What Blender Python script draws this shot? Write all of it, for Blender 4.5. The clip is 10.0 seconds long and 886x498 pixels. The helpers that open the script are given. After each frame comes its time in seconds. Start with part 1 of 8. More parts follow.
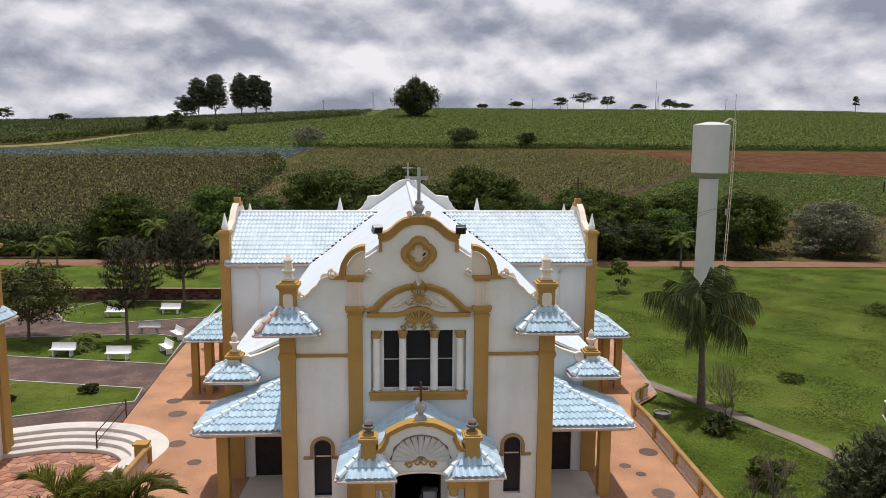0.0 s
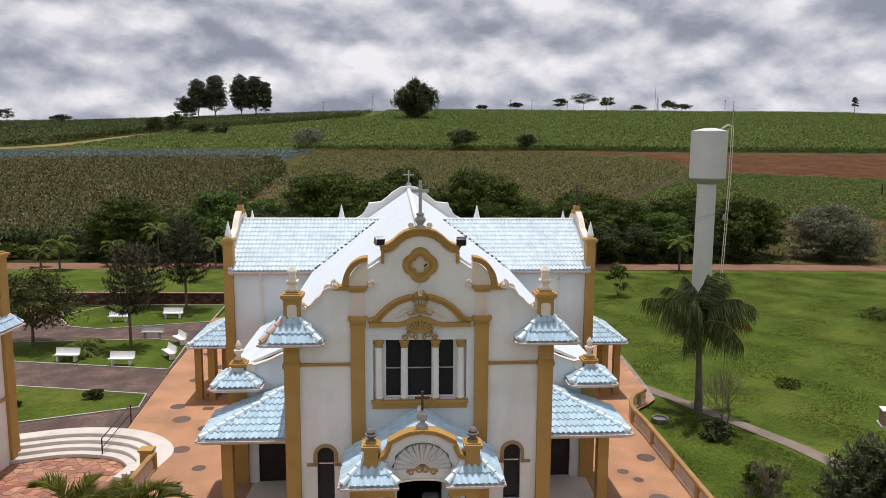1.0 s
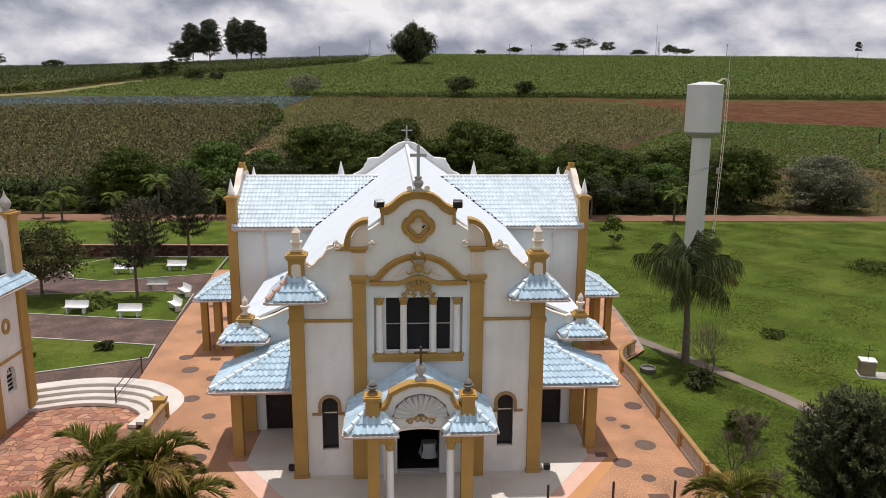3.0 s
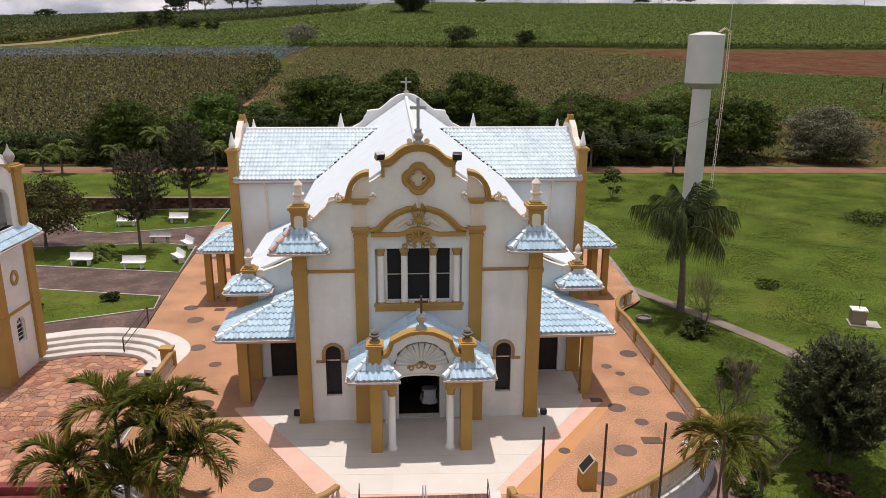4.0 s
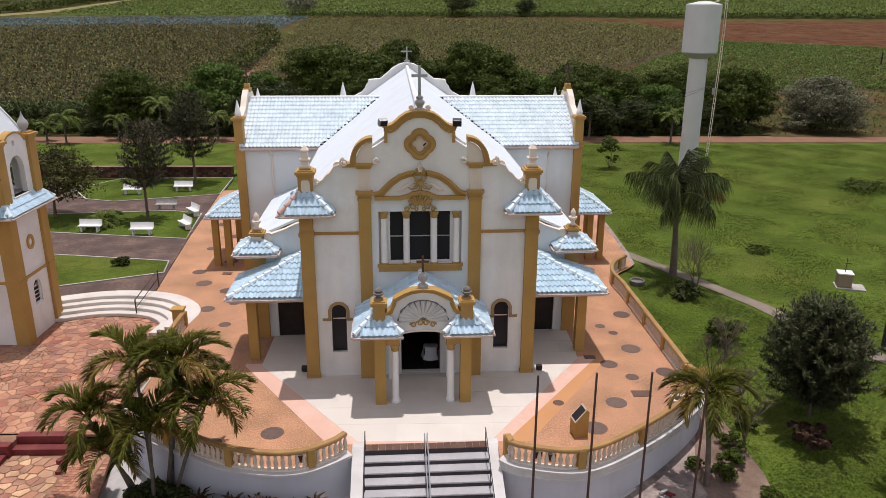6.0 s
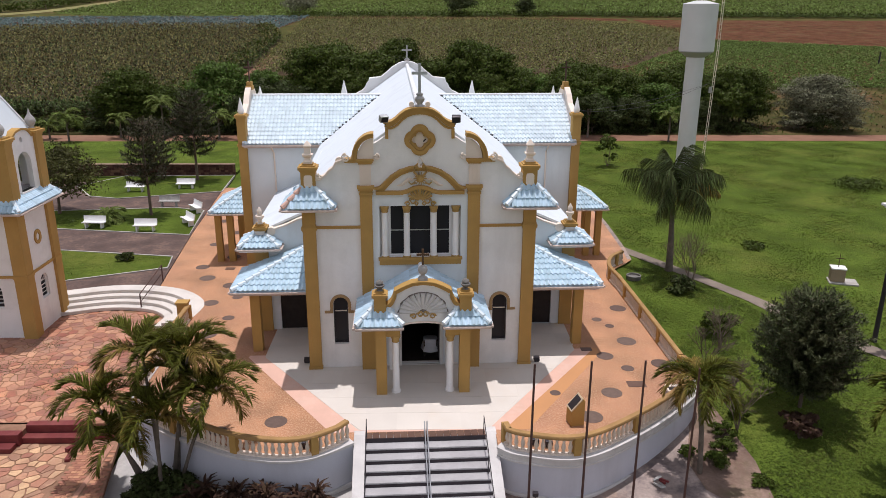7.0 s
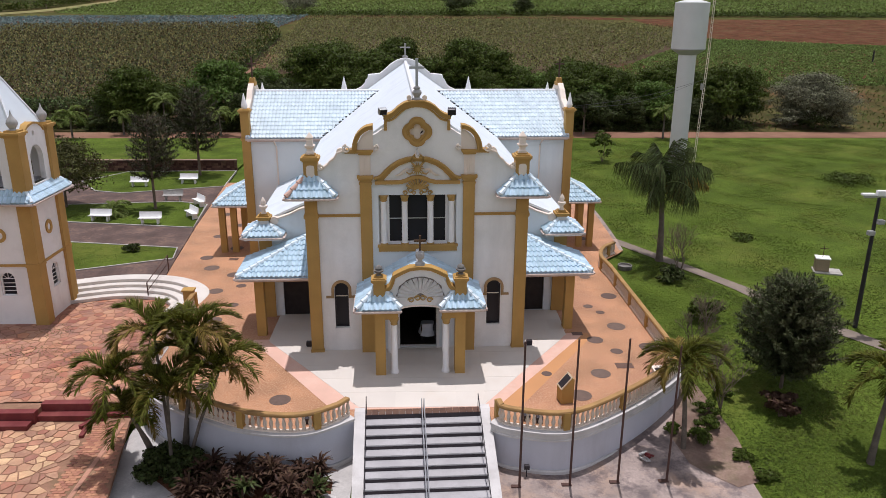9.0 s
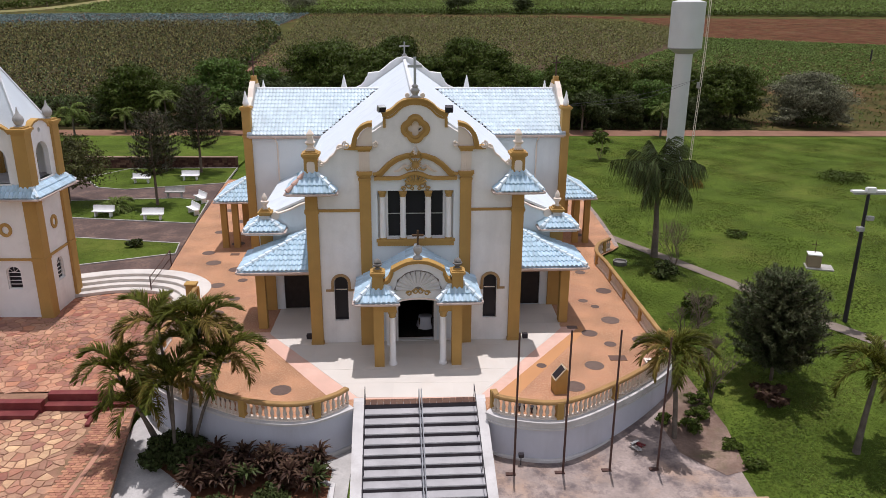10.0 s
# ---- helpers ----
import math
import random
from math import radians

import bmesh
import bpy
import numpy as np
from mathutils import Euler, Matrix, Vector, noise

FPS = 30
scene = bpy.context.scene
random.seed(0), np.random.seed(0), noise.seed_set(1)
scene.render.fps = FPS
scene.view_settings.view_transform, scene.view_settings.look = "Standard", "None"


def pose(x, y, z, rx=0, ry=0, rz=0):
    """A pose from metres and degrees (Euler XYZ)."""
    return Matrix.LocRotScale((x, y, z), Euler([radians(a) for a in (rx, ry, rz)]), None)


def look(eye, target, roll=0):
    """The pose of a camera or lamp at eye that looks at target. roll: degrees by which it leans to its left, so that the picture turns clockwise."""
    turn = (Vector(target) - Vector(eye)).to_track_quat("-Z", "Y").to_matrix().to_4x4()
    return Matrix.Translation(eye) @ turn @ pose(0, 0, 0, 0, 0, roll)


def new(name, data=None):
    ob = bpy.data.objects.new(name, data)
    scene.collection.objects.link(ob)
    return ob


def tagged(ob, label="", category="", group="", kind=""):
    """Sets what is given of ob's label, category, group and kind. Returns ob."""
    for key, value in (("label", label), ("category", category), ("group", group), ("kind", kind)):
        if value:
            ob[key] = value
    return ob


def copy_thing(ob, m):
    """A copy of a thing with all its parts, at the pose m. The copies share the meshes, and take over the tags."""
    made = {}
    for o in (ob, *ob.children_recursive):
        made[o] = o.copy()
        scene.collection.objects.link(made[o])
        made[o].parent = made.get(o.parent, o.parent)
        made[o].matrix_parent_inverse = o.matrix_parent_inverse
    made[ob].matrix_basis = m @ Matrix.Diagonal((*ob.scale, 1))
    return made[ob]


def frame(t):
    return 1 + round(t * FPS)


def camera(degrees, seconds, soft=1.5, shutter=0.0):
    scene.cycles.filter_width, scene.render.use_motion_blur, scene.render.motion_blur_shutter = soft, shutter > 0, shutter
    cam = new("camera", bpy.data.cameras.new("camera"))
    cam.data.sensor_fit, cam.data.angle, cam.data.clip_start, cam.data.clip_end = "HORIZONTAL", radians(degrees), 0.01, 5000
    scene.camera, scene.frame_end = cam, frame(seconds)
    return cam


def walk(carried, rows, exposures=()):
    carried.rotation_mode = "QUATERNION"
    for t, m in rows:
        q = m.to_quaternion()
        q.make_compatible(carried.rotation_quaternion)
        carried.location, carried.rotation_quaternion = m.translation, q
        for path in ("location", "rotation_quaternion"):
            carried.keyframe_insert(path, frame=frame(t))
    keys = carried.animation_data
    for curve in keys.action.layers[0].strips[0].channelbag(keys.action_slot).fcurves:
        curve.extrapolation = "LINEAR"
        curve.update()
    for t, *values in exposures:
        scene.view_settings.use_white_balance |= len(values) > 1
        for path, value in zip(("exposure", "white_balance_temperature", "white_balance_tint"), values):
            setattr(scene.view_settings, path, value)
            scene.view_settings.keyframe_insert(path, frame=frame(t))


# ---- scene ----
cam = camera(61.5, 10.0, 0.45)
PATH = [
    (0, (0.204, -24.828, 13.461), (0.252, -22.847, 13.185), 0.4),
    (0.5, (0.176, -25.038, 13.674), (0.225, -23.058, 13.398), 0.4),
    (1, (0.146, -25.272, 13.901), (0.195, -23.291, 13.626), 0.4),
    (1.5, (0.183, -25.519, 14.132), (0.232, -23.539, 13.856), 0.4),
    (2, (0.187, -25.795, 14.36), (0.238, -23.816, 14.077), 0.4),
    (2.5, (0.17, -26.066, 14.514), (0.223, -24.096, 14.173), 0.4),
    (4, (0.134, -26.841, 14.716), (0.189, -24.916, 14.175), 0.3),
    (4.5, (0.127, -27.135, 14.696), (0.181, -25.222, 14.118), 0.2),
    (5, (0.117, -27.484, 14.679), (0.171, -25.577, 14.078), 0.3),
    (5.5, (0.088, -27.855, 14.728), (0.143, -25.952, 14.118), 0.3),
    (7, (0.062, -28.934, 14.706), (0.118, -27.031, 14.092), 0.3),
    (7.5, (0.073, -29.308, 14.675), (0.13, -27.405, 14.061), 0.4),
    (8, (0.095, -29.638, 14.678), (0.151, -27.735, 14.063), 0.3),
    (8.5, (0.088, -30.029, 14.646), (0.147, -28.127, 14.03), 0.4),
    (9, (0.127, -30.409, 14.634), (0.186, -28.507, 14.019), 0.3),
    (9.5, (0.193, -30.76, 14.609), (0.251, -28.858, 13.993), 0.4),
    (10, (0.219, -31.143, 14.693), (0.278, -29.242, 14.074), 0.4),
]
walk(cam, [(t, look(eye, target, roll)) for t, eye, target, roll in PATH], [(0.0, 0.0, 6450.0, 15.0), (2.5, 0.0, 6500.0, 15.0), (4.2, 0.0, 6650.0, 18.0), (7.5, 0.0, 6250.0, 18.0), (10.0, 0.0, 6200.0, 18.0)])

# ---- world, sun ----
SUN_ELEV, SUN_AZ = 80.3, 6.0        # degrees above the ground; degrees from +y towards +x
sun = new("sun", bpy.data.lights.new("sun", "SUN"))
sun.data.energy, sun.data.angle, sun.data.color = 3.5, radians(0.6), (1.0, 0.965, 0.91)
se, sa = radians(SUN_ELEV), radians(SUN_AZ)
sun_way = Vector((math.sin(sa) * math.cos(se), math.cos(sa) * math.cos(se), math.sin(se)))
sun.matrix_world = look(tuple(sun_way * 200), (0, 0, 0))

world = bpy.data.worlds.new("world")
scene.world = world
world.use_nodes = True
wt = world.node_tree
wt.nodes.clear()


def wn(kind, **kw):
    n = wt.nodes.new(kind)
    for k, v in kw.items():
        if k in n.inputs.keys():
            n.inputs[k].default_value = v
    return n


out = wn("ShaderNodeOutputWorld")
bg = wn("ShaderNodeBackground")
bg.inputs["Strength"].default_value = 0.069
sky = wn("ShaderNodeTexSky")
sky.sky_type, sky.sun_disc = "NISHITA", False
sky.sun_elevation, sky.sun_rotation = radians(SUN_ELEV), radians(SUN_AZ)
coord = wn("ShaderNodeTexCoord")
# cloud deck: heaps of billows, flattened a little, bright above and grey below
flat = wn("ShaderNodeMapping")
flat.inputs["Scale"].default_value = (1.0, 1.0, 1.75)
wt.links.new(coord.outputs["Generated"], flat.inputs[0])


def wmath(op, a_, b_):
    n = wn("ShaderNodeMath")
    n.operation = op
    for k_, v_ in enumerate((a_, b_)):
        if isinstance(v_, (int, float)):
            n.inputs[k_].default_value = v_
        else:
            wt.links.new(v_, n.inputs[k_])
    return n.outputs[0]


def ramp_world(fac, stops):
    r = wn("ShaderNodeValToRGB")
    while len(r.color_ramp.elements) < len(stops):
        r.color_ramp.elements.new(0.5)
    for e, (p, c) in zip(r.color_ramp.elements, stops):
        e.position, e.color = p, (*c, 1)
    wt.links.new(fac, r.inputs[0])
    return r.outputs[0]


def cloud_noise(vec, scale, detail, rough):
    n = wn("ShaderNodeTexNoise")
    n.inputs["Scale"].default_value, n.inputs["Detail"].default_value, n.inputs["Roughness"].default_value = scale, detail, rough
    wt.links.new(vec, n.inputs["Vector"])
    return n.outputs


def billows(vec, scale):
    n = wn("ShaderNodeTexVoronoi")
    n.feature = "SMOOTH_F1"
    n.inputs["Scale"].default_value, n.inputs["Smoothness"].default_value = scale, 0.55
    wt.links.new(vec, n.inputs["Vector"])
    return n.outputs["Distance"]


def moved(offset, stretch=(1.0, 1.0, 1.0)):
    """The sky's directions, shifted, stretched and ruffled by a fine noise."""
    mp = wn("ShaderNodeMapping")
    mp.inputs["Location"].default_value, mp.inputs["Scale"].default_value = offset, stretch
    wt.links.new(flat.outputs[0], mp.inputs[0])
    add = wn("ShaderNodeMix")
    add.data_type = "VECTOR"
    add.inputs["Factor"].default_value = 0.06
    wt.links.new(mp.outputs[0], add.inputs[4])
    wt.links.new(cloud_noise(mp.outputs[0], 7.0, 7, 0.6)["Color"], add.inputs[5])
    return add.outputs[1]


def heap(lift):
    """Height of the cloud heaps along a view direction, a little higher up with lift."""
    v = moved((2.2, 0.4, 1.1 - lift))
    big, small, least = billows(v, 6.0), billows(v, 14.0), billows(v, 33.0)
    return wmath("SUBTRACT", 1.0, wmath("ADD", wmath("MULTIPLY", big, 0.85), wmath("ADD", wmath("MULTIPLY", small, 0.40), wmath("MULTIPLY", least, 0.16))))


relief = wmath("SUBTRACT", heap(0.0), heap(0.035))
banks = cloud_noise(moved((5.3, 0.2, 3.5), (1.0, 1.0, 1.5)), 3.6, 4, 0.5)["Fac"]
wisps = cloud_noise(moved((0.3, 6.2, 3.5)), 9.0, 10, 0.66)["Fac"]
tone = wmath("ADD", wmath("ADD", wmath("MULTIPLY", relief, 1.75), wmath("MULTIPLY", wmath("SUBTRACT", banks, 0.5), 1.0)),
             wmath("ADD", wmath("MULTIPLY", wmath("SUBTRACT", wisps, 0.5), 1.5), 0.50))
cover = ramp_world(wmath("ADD", banks, wmath("MULTIPLY", wisps, 0.4)), [(0.44, (0, 0, 0)), (0.49, (1, 1, 1))])
shade = ramp_world(tone, [(0.08, (4.0, 4.4, 5.3)), (0.30, (5.6, 6.0, 6.9)), (0.50, (7.6, 7.9, 8.6)), (0.68, (9.6, 9.8, 10.2)), (0.95, (12.4, 12.4, 12.5))])
mix = wn("ShaderNodeMix")
mix.data_type = "RGBA"
wt.links.new(cover, mix.inputs["Factor"])
wt.links.new(sky.outputs[0], mix.inputs[6])
wt.links.new(shade, mix.inputs[7])
wt.links.new(mix.outputs[2], bg.inputs["Color"])
wt.links.new(bg.outputs[0], out.inputs[0])

# ---- materials ----
MATS = {}


def material(name, color, rough=0.7, var=0.12, scale=3.0, fine=40.0, bump=0.15, dist=0.01, stain=None, stain_amt=0.3,
             stain_scale=0.6, metallic=0.0, spec=0.2, rnd=0.0, streak=False, coat=0.0, stain2=None, stain2_amt=0.5, stain2_scale=0.3):
    """A painted or mineral surface: two scales of tone, an optional stain, fine relief, and a tone that differs from piece to piece."""
    m = bpy.data.materials.new(name)
    m.use_nodes = True
    t = m.node_tree
    b = t.nodes["Principled BSDF"]
    b.inputs["Roughness"].default_value, b.inputs["Metallic"].default_value = rough, metallic
    b.inputs["Specular IOR Level"].default_value = spec
    b.inputs["Coat Weight"].default_value = coat
    b.inputs["Coat Roughness"].default_value = 0.15
    tc = t.nodes.new("ShaderNodeTexCoord")

    def noise_node(sc, detail=4.0, rough_=0.55, stretch=None):
        n = t.nodes.new("ShaderNodeTexNoise")
        n.inputs["Scale"].default_value, n.inputs["Detail"].default_value, n.inputs["Roughness"].default_value = sc, detail, rough_
        if stretch:
            mp = t.nodes.new("ShaderNodeMapping")
            mp.inputs["Scale"].default_value = stretch
            t.links.new(tc.outputs["Object"], mp.inputs[0])
            t.links.new(mp.outputs[0], n.inputs["Vector"])
        else:
            t.links.new(tc.outputs["Object"], n.inputs["Vector"])
        return n.outputs["Fac"]

    def mixc(fac, a, bb, mode="MIX"):
        n = t.nodes.new("ShaderNodeMix")
        n.data_type, n.blend_type = "RGBA", mode
        for sock, v in ((n.inputs["Factor"], fac), (n.inputs[6], a), (n.inputs[7], bb)):
            if isinstance(v, (float, int)):
                sock.default_value = v
            elif isinstance(v, tuple):
                sock.default_value = (*v, 1)
            else:
                t.links.new(v, sock)
        return n.outputs[2]

    def span(fac, lo, hi, a, z):
        n = t.nodes.new("ShaderNodeMapRange")
        t.links.new(fac, n.inputs[0])
        for i, v in zip((1, 2, 3, 4), (lo, hi, a, z)):
            n.inputs[i].default_value = v
        return n.outputs[0]

    dark = tuple(c * (1 - var) for c in color)
    light = tuple(min(1, c * (1 + var)) for c in color)
    c = mixc(span(noise_node(scale), 0.3, 0.7, 0, 1), dark, light)
    c = mixc(span(noise_node(fine, 3), 0.3, 0.7, 0, 0.5), c, tuple(x * (1 - var * 1.2) for x in color))
    if stain:
        fac = noise_node(stain_scale, 6, 0.65, (1, 1, 0.16) if streak else None)
        c = mixc(span(fac, 0.5, 0.75, 0, stain_amt), c, stain)
    if stain2:
        c = mixc(span(noise_node(stain2_scale, 8, 0.7), 0.47, 0.62, 0, stain2_amt), c, stain2)
    if rnd:
        oi = t.nodes.new("ShaderNodeObjectInfo")
        gi = t.nodes.new("ShaderNodeNewGeometry")
        ad = t.nodes.new("ShaderNodeMath")
        ad.operation = "ADD"
        t.links.new(oi.outputs["Random"], ad.inputs[0])
        t.links.new(gi.outputs["Random Per Island"], ad.inputs[1])
        fr = t.nodes.new("ShaderNodeMath")
        fr.operation = "FRACT"
        t.links.new(ad.outputs[0], fr.inputs[0])
        hs = t.nodes.new("ShaderNodeHueSaturation")
        t.links.new(c, hs.inputs["Color"])
        t.links.new(span(fr.outputs[0], 0, 1, 1 - rnd, 1 + rnd), hs.inputs["Value"])
        t.links.new(span(fr.outputs[0], 0, 1, 0.5 - rnd * 0.04, 0.5 + rnd * 0.04), hs.inputs["Hue"])
        c = hs.outputs[0]
    t.links.new(c, b.inputs["Base Color"])
    if bump:
        bn = t.nodes.new("ShaderNodeBump")
        bn.inputs["Strength"].default_value, bn.inputs["Distance"].default_value = bump, dist
        t.links.new(noise_node(fine, 4), bn.inputs["Height"])
        t.links.new(bn.outputs[0], b.inputs["Normal"])
    t.links.new(span(noise_node(scale * 2), 0.3, 0.7, max(0.05, rough - 0.1), min(1, rough + 0.1)), b.inputs["Roughness"])
    MATS[name] = m
    return m


def leaf_material(name, color, rnd=0.35, trans=0.25, rough=0.55, var=0.25, patches=1.2, stain=None):
    m = material(name, color, rough, var, patches, 12, 0, rnd=rnd, spec=0.10, stain=stain, stain_amt=0.8, stain_scale=0.16)
    t = m.node_tree
    b = t.nodes["Principled BSDF"]
    tr = t.nodes.new("ShaderNodeBsdfTranslucent")
    src = b.inputs["Base Color"].links[0].from_socket
    t.links.new(src, tr.inputs[0])
    mx = t.nodes.new("ShaderNodeMixShader")
    mx.inputs[0].default_value = trans
    t.links.new(b.outputs[0], mx.inputs[1])
    t.links.new(tr.outputs[0], mx.inputs[2])
    t.links.new(mx.outputs[0], t.nodes["Material Output"].inputs[0])
    return m


WALL = material("pale_blue_wall_paint", (0.795, 0.785, 0.76), 0.85, 0.05, 0.8, 30, 0.12, 0.006, (0.44, 0.43, 0.40), 0.34, 0.5, streak=True, stain2=(0.58, 0.57, 0.54), stain2_amt=0.35, stain2_scale=0.5)
WALLBLUE = material("soft_blue_wall_paint", (0.70, 0.745, 0.76), 0.85, 0.05, 0.8, 30, 0.12, 0.006, (0.42, 0.45, 0.46), 0.42, 0.55, streak=True)
URNSTONE = material("dark_weathered_stone", (0.20, 0.19, 0.175), 0.85, 0.3, 4, 40, 0.3, 0.008, (0.07, 0.065, 0.06), 0.6, 3.0)
WHITE = material("white_paint", (0.80, 0.79, 0.77), 0.75, 0.06, 1.5, 30, 0.1, 0.005, (0.5, 0.47, 0.42), 0.35, 0.8, streak=True)
CREAM = material("cream_paint", (0.78, 0.68, 0.58), 0.8, 0.06, 1.5, 30, 0.1, 0.005)
OCHRE = material("ochre_paint", (0.435, 0.265, 0.082), 0.75, 0.10, 1.2, 25, 0.12, 0.006, (0.30, 0.16, 0.05), 0.35, 0.7, streak=True)
ORNAMENT = material("gilded_ochre_ornament", (0.42, 0.27, 0.09), 0.6, 0.18, 4, 40, 0.2, 0.006)
TILE = material("pale_blue_glazed_tile", (0.66, 0.755, 0.805), 0.42, 0.07, 2.0, 20, 0.1, 0.004, (0.46, 0.54, 0.60), 0.4, 0.7, rnd=0.08, coat=0.15)
TILE_BLUE = material("sky_blue_glazed_tile", (0.50, 0.655, 0.755), 0.42, 0.10, 2.0, 20, 0.1, 0.004, (0.34, 0.46, 0.54), 0.5, 0.9, rnd=0.14, coat=0.2)
TILE_OLD = material("weathered_pink_tile", (0.62, 0.40, 0.32), 0.7, 0.15, 2.0, 20, 0.1, 0.004)
RIDGE = material("white_ridge_mortar", (0.74, 0.77, 0.79), 0.7, 0.08, 2.0, 20, 0.15, 0.005, (0.50, 0.38, 0.33), 0.6, 1.6)
ROOFWHITE = material("white_painted_roof", (0.65, 0.71, 0.75), 0.6, 0.06, 0.5, 12, 0.1, 0.004, (0.47, 0.50, 0.55), 0.6, 0.5)
FASCIA = material("fascia_board", (0.58, 0.47, 0.41), 0.7, 0.15, 2, 30, 0.1, 0.004)
DARK = material("dark_door_wood", (0.035, 0.028, 0.026), 0.5, 0.3, 3, 30, 0.2, 0.004)
STONE = material("grey_stone_ornament", (0.42, 0.41, 0.39), 0.8, 0.25, 4, 40, 0.3, 0.008, (0.15, 0.14, 0.13), 0.5, 2.0)
METAL = material("dark_painted_metal", (0.05, 0.045, 0.05), 0.45, 0.2, 3, 30, 0.05, 0.002, metallic=0.4)
GREYMETAL = material("galvanised_metal", (0.45, 0.46, 0.47), 0.4, 0.15, 3, 30, 0.05, 0.002, metallic=0.8)
RUST = material("rusty_pole_paint", (0.10, 0.055, 0.045), 0.7, 0.3, 3, 30, 0.1, 0.003)
WALLGREY = material("retaining_wall_paint", (0.55, 0.56, 0.61), 0.85, 0.08, 0.7, 25, 0.15, 0.006, (0.36, 0.35, 0.36), 0.5, 0.5, streak=True)
BALUSTER = material("cream_baluster_cement", (0.66, 0.56, 0.46), 0.8, 0.12, 3, 30, 0.15, 0.005, (0.40, 0.34, 0.28), 0.35, 1.5, rnd=0.06)
COPING = material("weathered_white_coping", (0.60, 0.58, 0.56), 0.85, 0.12, 1.2, 25, 0.2, 0.006, (0.33, 0.30, 0.28), 0.6, 0.9)
STEP = material("grey_step_cement", (0.40, 0.39, 0.395), 0.85, 0.14, 1.0, 25, 0.15, 0.005, (0.24, 0.225, 0.225), 0.55, 0.8)
RISER = material("dark_riser_tile", (0.055, 0.045, 0.05), 0.6, 0.3, 2, 25, 0.15, 0.004)
BRICKTILE = material("brown_edge_tile", (0.13, 0.075, 0.055), 0.5, 0.25, 2, 25, 0.15, 0.004, rnd=0.15)
BEIGE = material("beige_floor_slab", (0.62, 0.575, 0.515), 0.6, 0.05, 0.7, 25, 0.05, 0.002, (0.60, 0.49, 0.38), 0.35, 0.5, rnd=0.03)
PINK = material("pink_floor_band", (0.66, 0.42, 0.33), 0.7, 0.08, 1.2, 35, 0.1, 0.003, (0.70, 0.55, 0.45), 0.5, 0.9)
PEBBLE = material("orange_pebble_pavement", (0.44, 0.22, 0.118), 0.8, 0.42, 0.5, 26, 0.9, 0.015, (0.30, 0.135, 0.095), 0.85, 0.13, stain2=(0.60, 0.40, 0.25), stain2_amt=0.6, stain2_scale=15.0)
DISC = material("dark_paving_disc", (0.135, 0.092, 0.075), 0.8, 0.18, 3, 45, 0.3, 0.006, rnd=0.15)
FLAG = material("red_yellow_flagstone", (0.42, 0.185, 0.115), 0.85, 0.25, 1.4, 12, 0.6, 0.015, (0.29, 0.11, 0.07), 0.75, 0.5, rnd=0.26, stain2=(0.30, 0.175, 0.135), stain2_amt=0.7, stain2_scale=0.45)
FLAGPALE = material("pale_sandstone_flag", (0.52, 0.33, 0.20), 0.85, 0.25, 1.4, 12, 0.6, 0.015, (0.38, 0.16, 0.095), 0.8, 0.6, rnd=0.28, stain2=(0.33, 0.17, 0.115), stain2_amt=0.6, stain2_scale=0.55)
JOINT = material("earth_joint", (0.29, 0.165, 0.11), 0.95, 0.25, 1.5, 18, 0.4, 0.012, (0.10, 0.12, 0.045), 0.55, 0.35, spec=0.02)
DRIVE = material("pale_driveway_concrete", (0.46, 0.44, 0.42), 0.9, 0.2, 0.9, 14, 0.4, 0.01, (0.23, 0.21, 0.20), 0.6, 0.6)
FLAGROSE = material("rosy_worn_flag", (0.44, 0.225, 0.145), 0.85, 0.25, 1.4, 12, 0.6, 0.015, (0.33, 0.125, 0.08), 0.8, 0.5, rnd=0.26, stain2=(0.27, 0.16, 0.125), stain2_amt=0.7, stain2_scale=0.4)
WEEDY = material("weedy_field_ground", (0.082, 0.082, 0.026), 0.95, 0.4, 0.15, 2.5, 0.8, 0.1, (0.14, 0.070, 0.040), 0.8, 0.1, spec=0.02)
DUST = material("dusty_red_joint", (0.345, 0.18, 0.115), 0.95, 0.3, 1.2, 16, 0.5, 0.015, (0.13, 0.12, 0.05), 0.6, 0.45, stain2=(0.17, 0.10, 0.075), stain2_amt=0.6, stain2_scale=0.5, spec=0.02)
BRICK = material("small_red_brick_paving", (0.42, 0.20, 0.125), 0.85, 0.2, 2, 20, 0.3, 0.008, rnd=0.22)
REDPAINT = material("dark_red_kerb_paint", (0.17, 0.036, 0.036), 0.6, 0.2, 1.5, 25, 0.15, 0.005, (0.35, 0.13, 0.10), 0.4, 0.8)
CONCRETE = material("worn_concrete", (0.335, 0.27, 0.24), 0.9, 0.32, 0.9, 10, 0.5, 0.012, (0.46, 0.30, 0.20), 0.95, 0.34, stain2=(0.12, 0.097, 0.098), stain2_amt=0.85, stain2_scale=1.2)
PAVER = material("purple_grey_paver", (0.118, 0.077, 0.066), 0.85, 0.45, 0.7, 6, 0.5, 0.015, (0.22, 0.14, 0.10), 0.6, 0.7, rnd=0.2, stain2=(0.055, 0.04, 0.038), stain2_amt=0.6, stain2_scale=4.0)
SOIL = material("red_soil", (0.125, 0.056, 0.032), 0.95, 0.3, 0.3, 5, 0.8, 0.08, (0.175, 0.085, 0.05), 0.6, 0.12, spec=0.02)
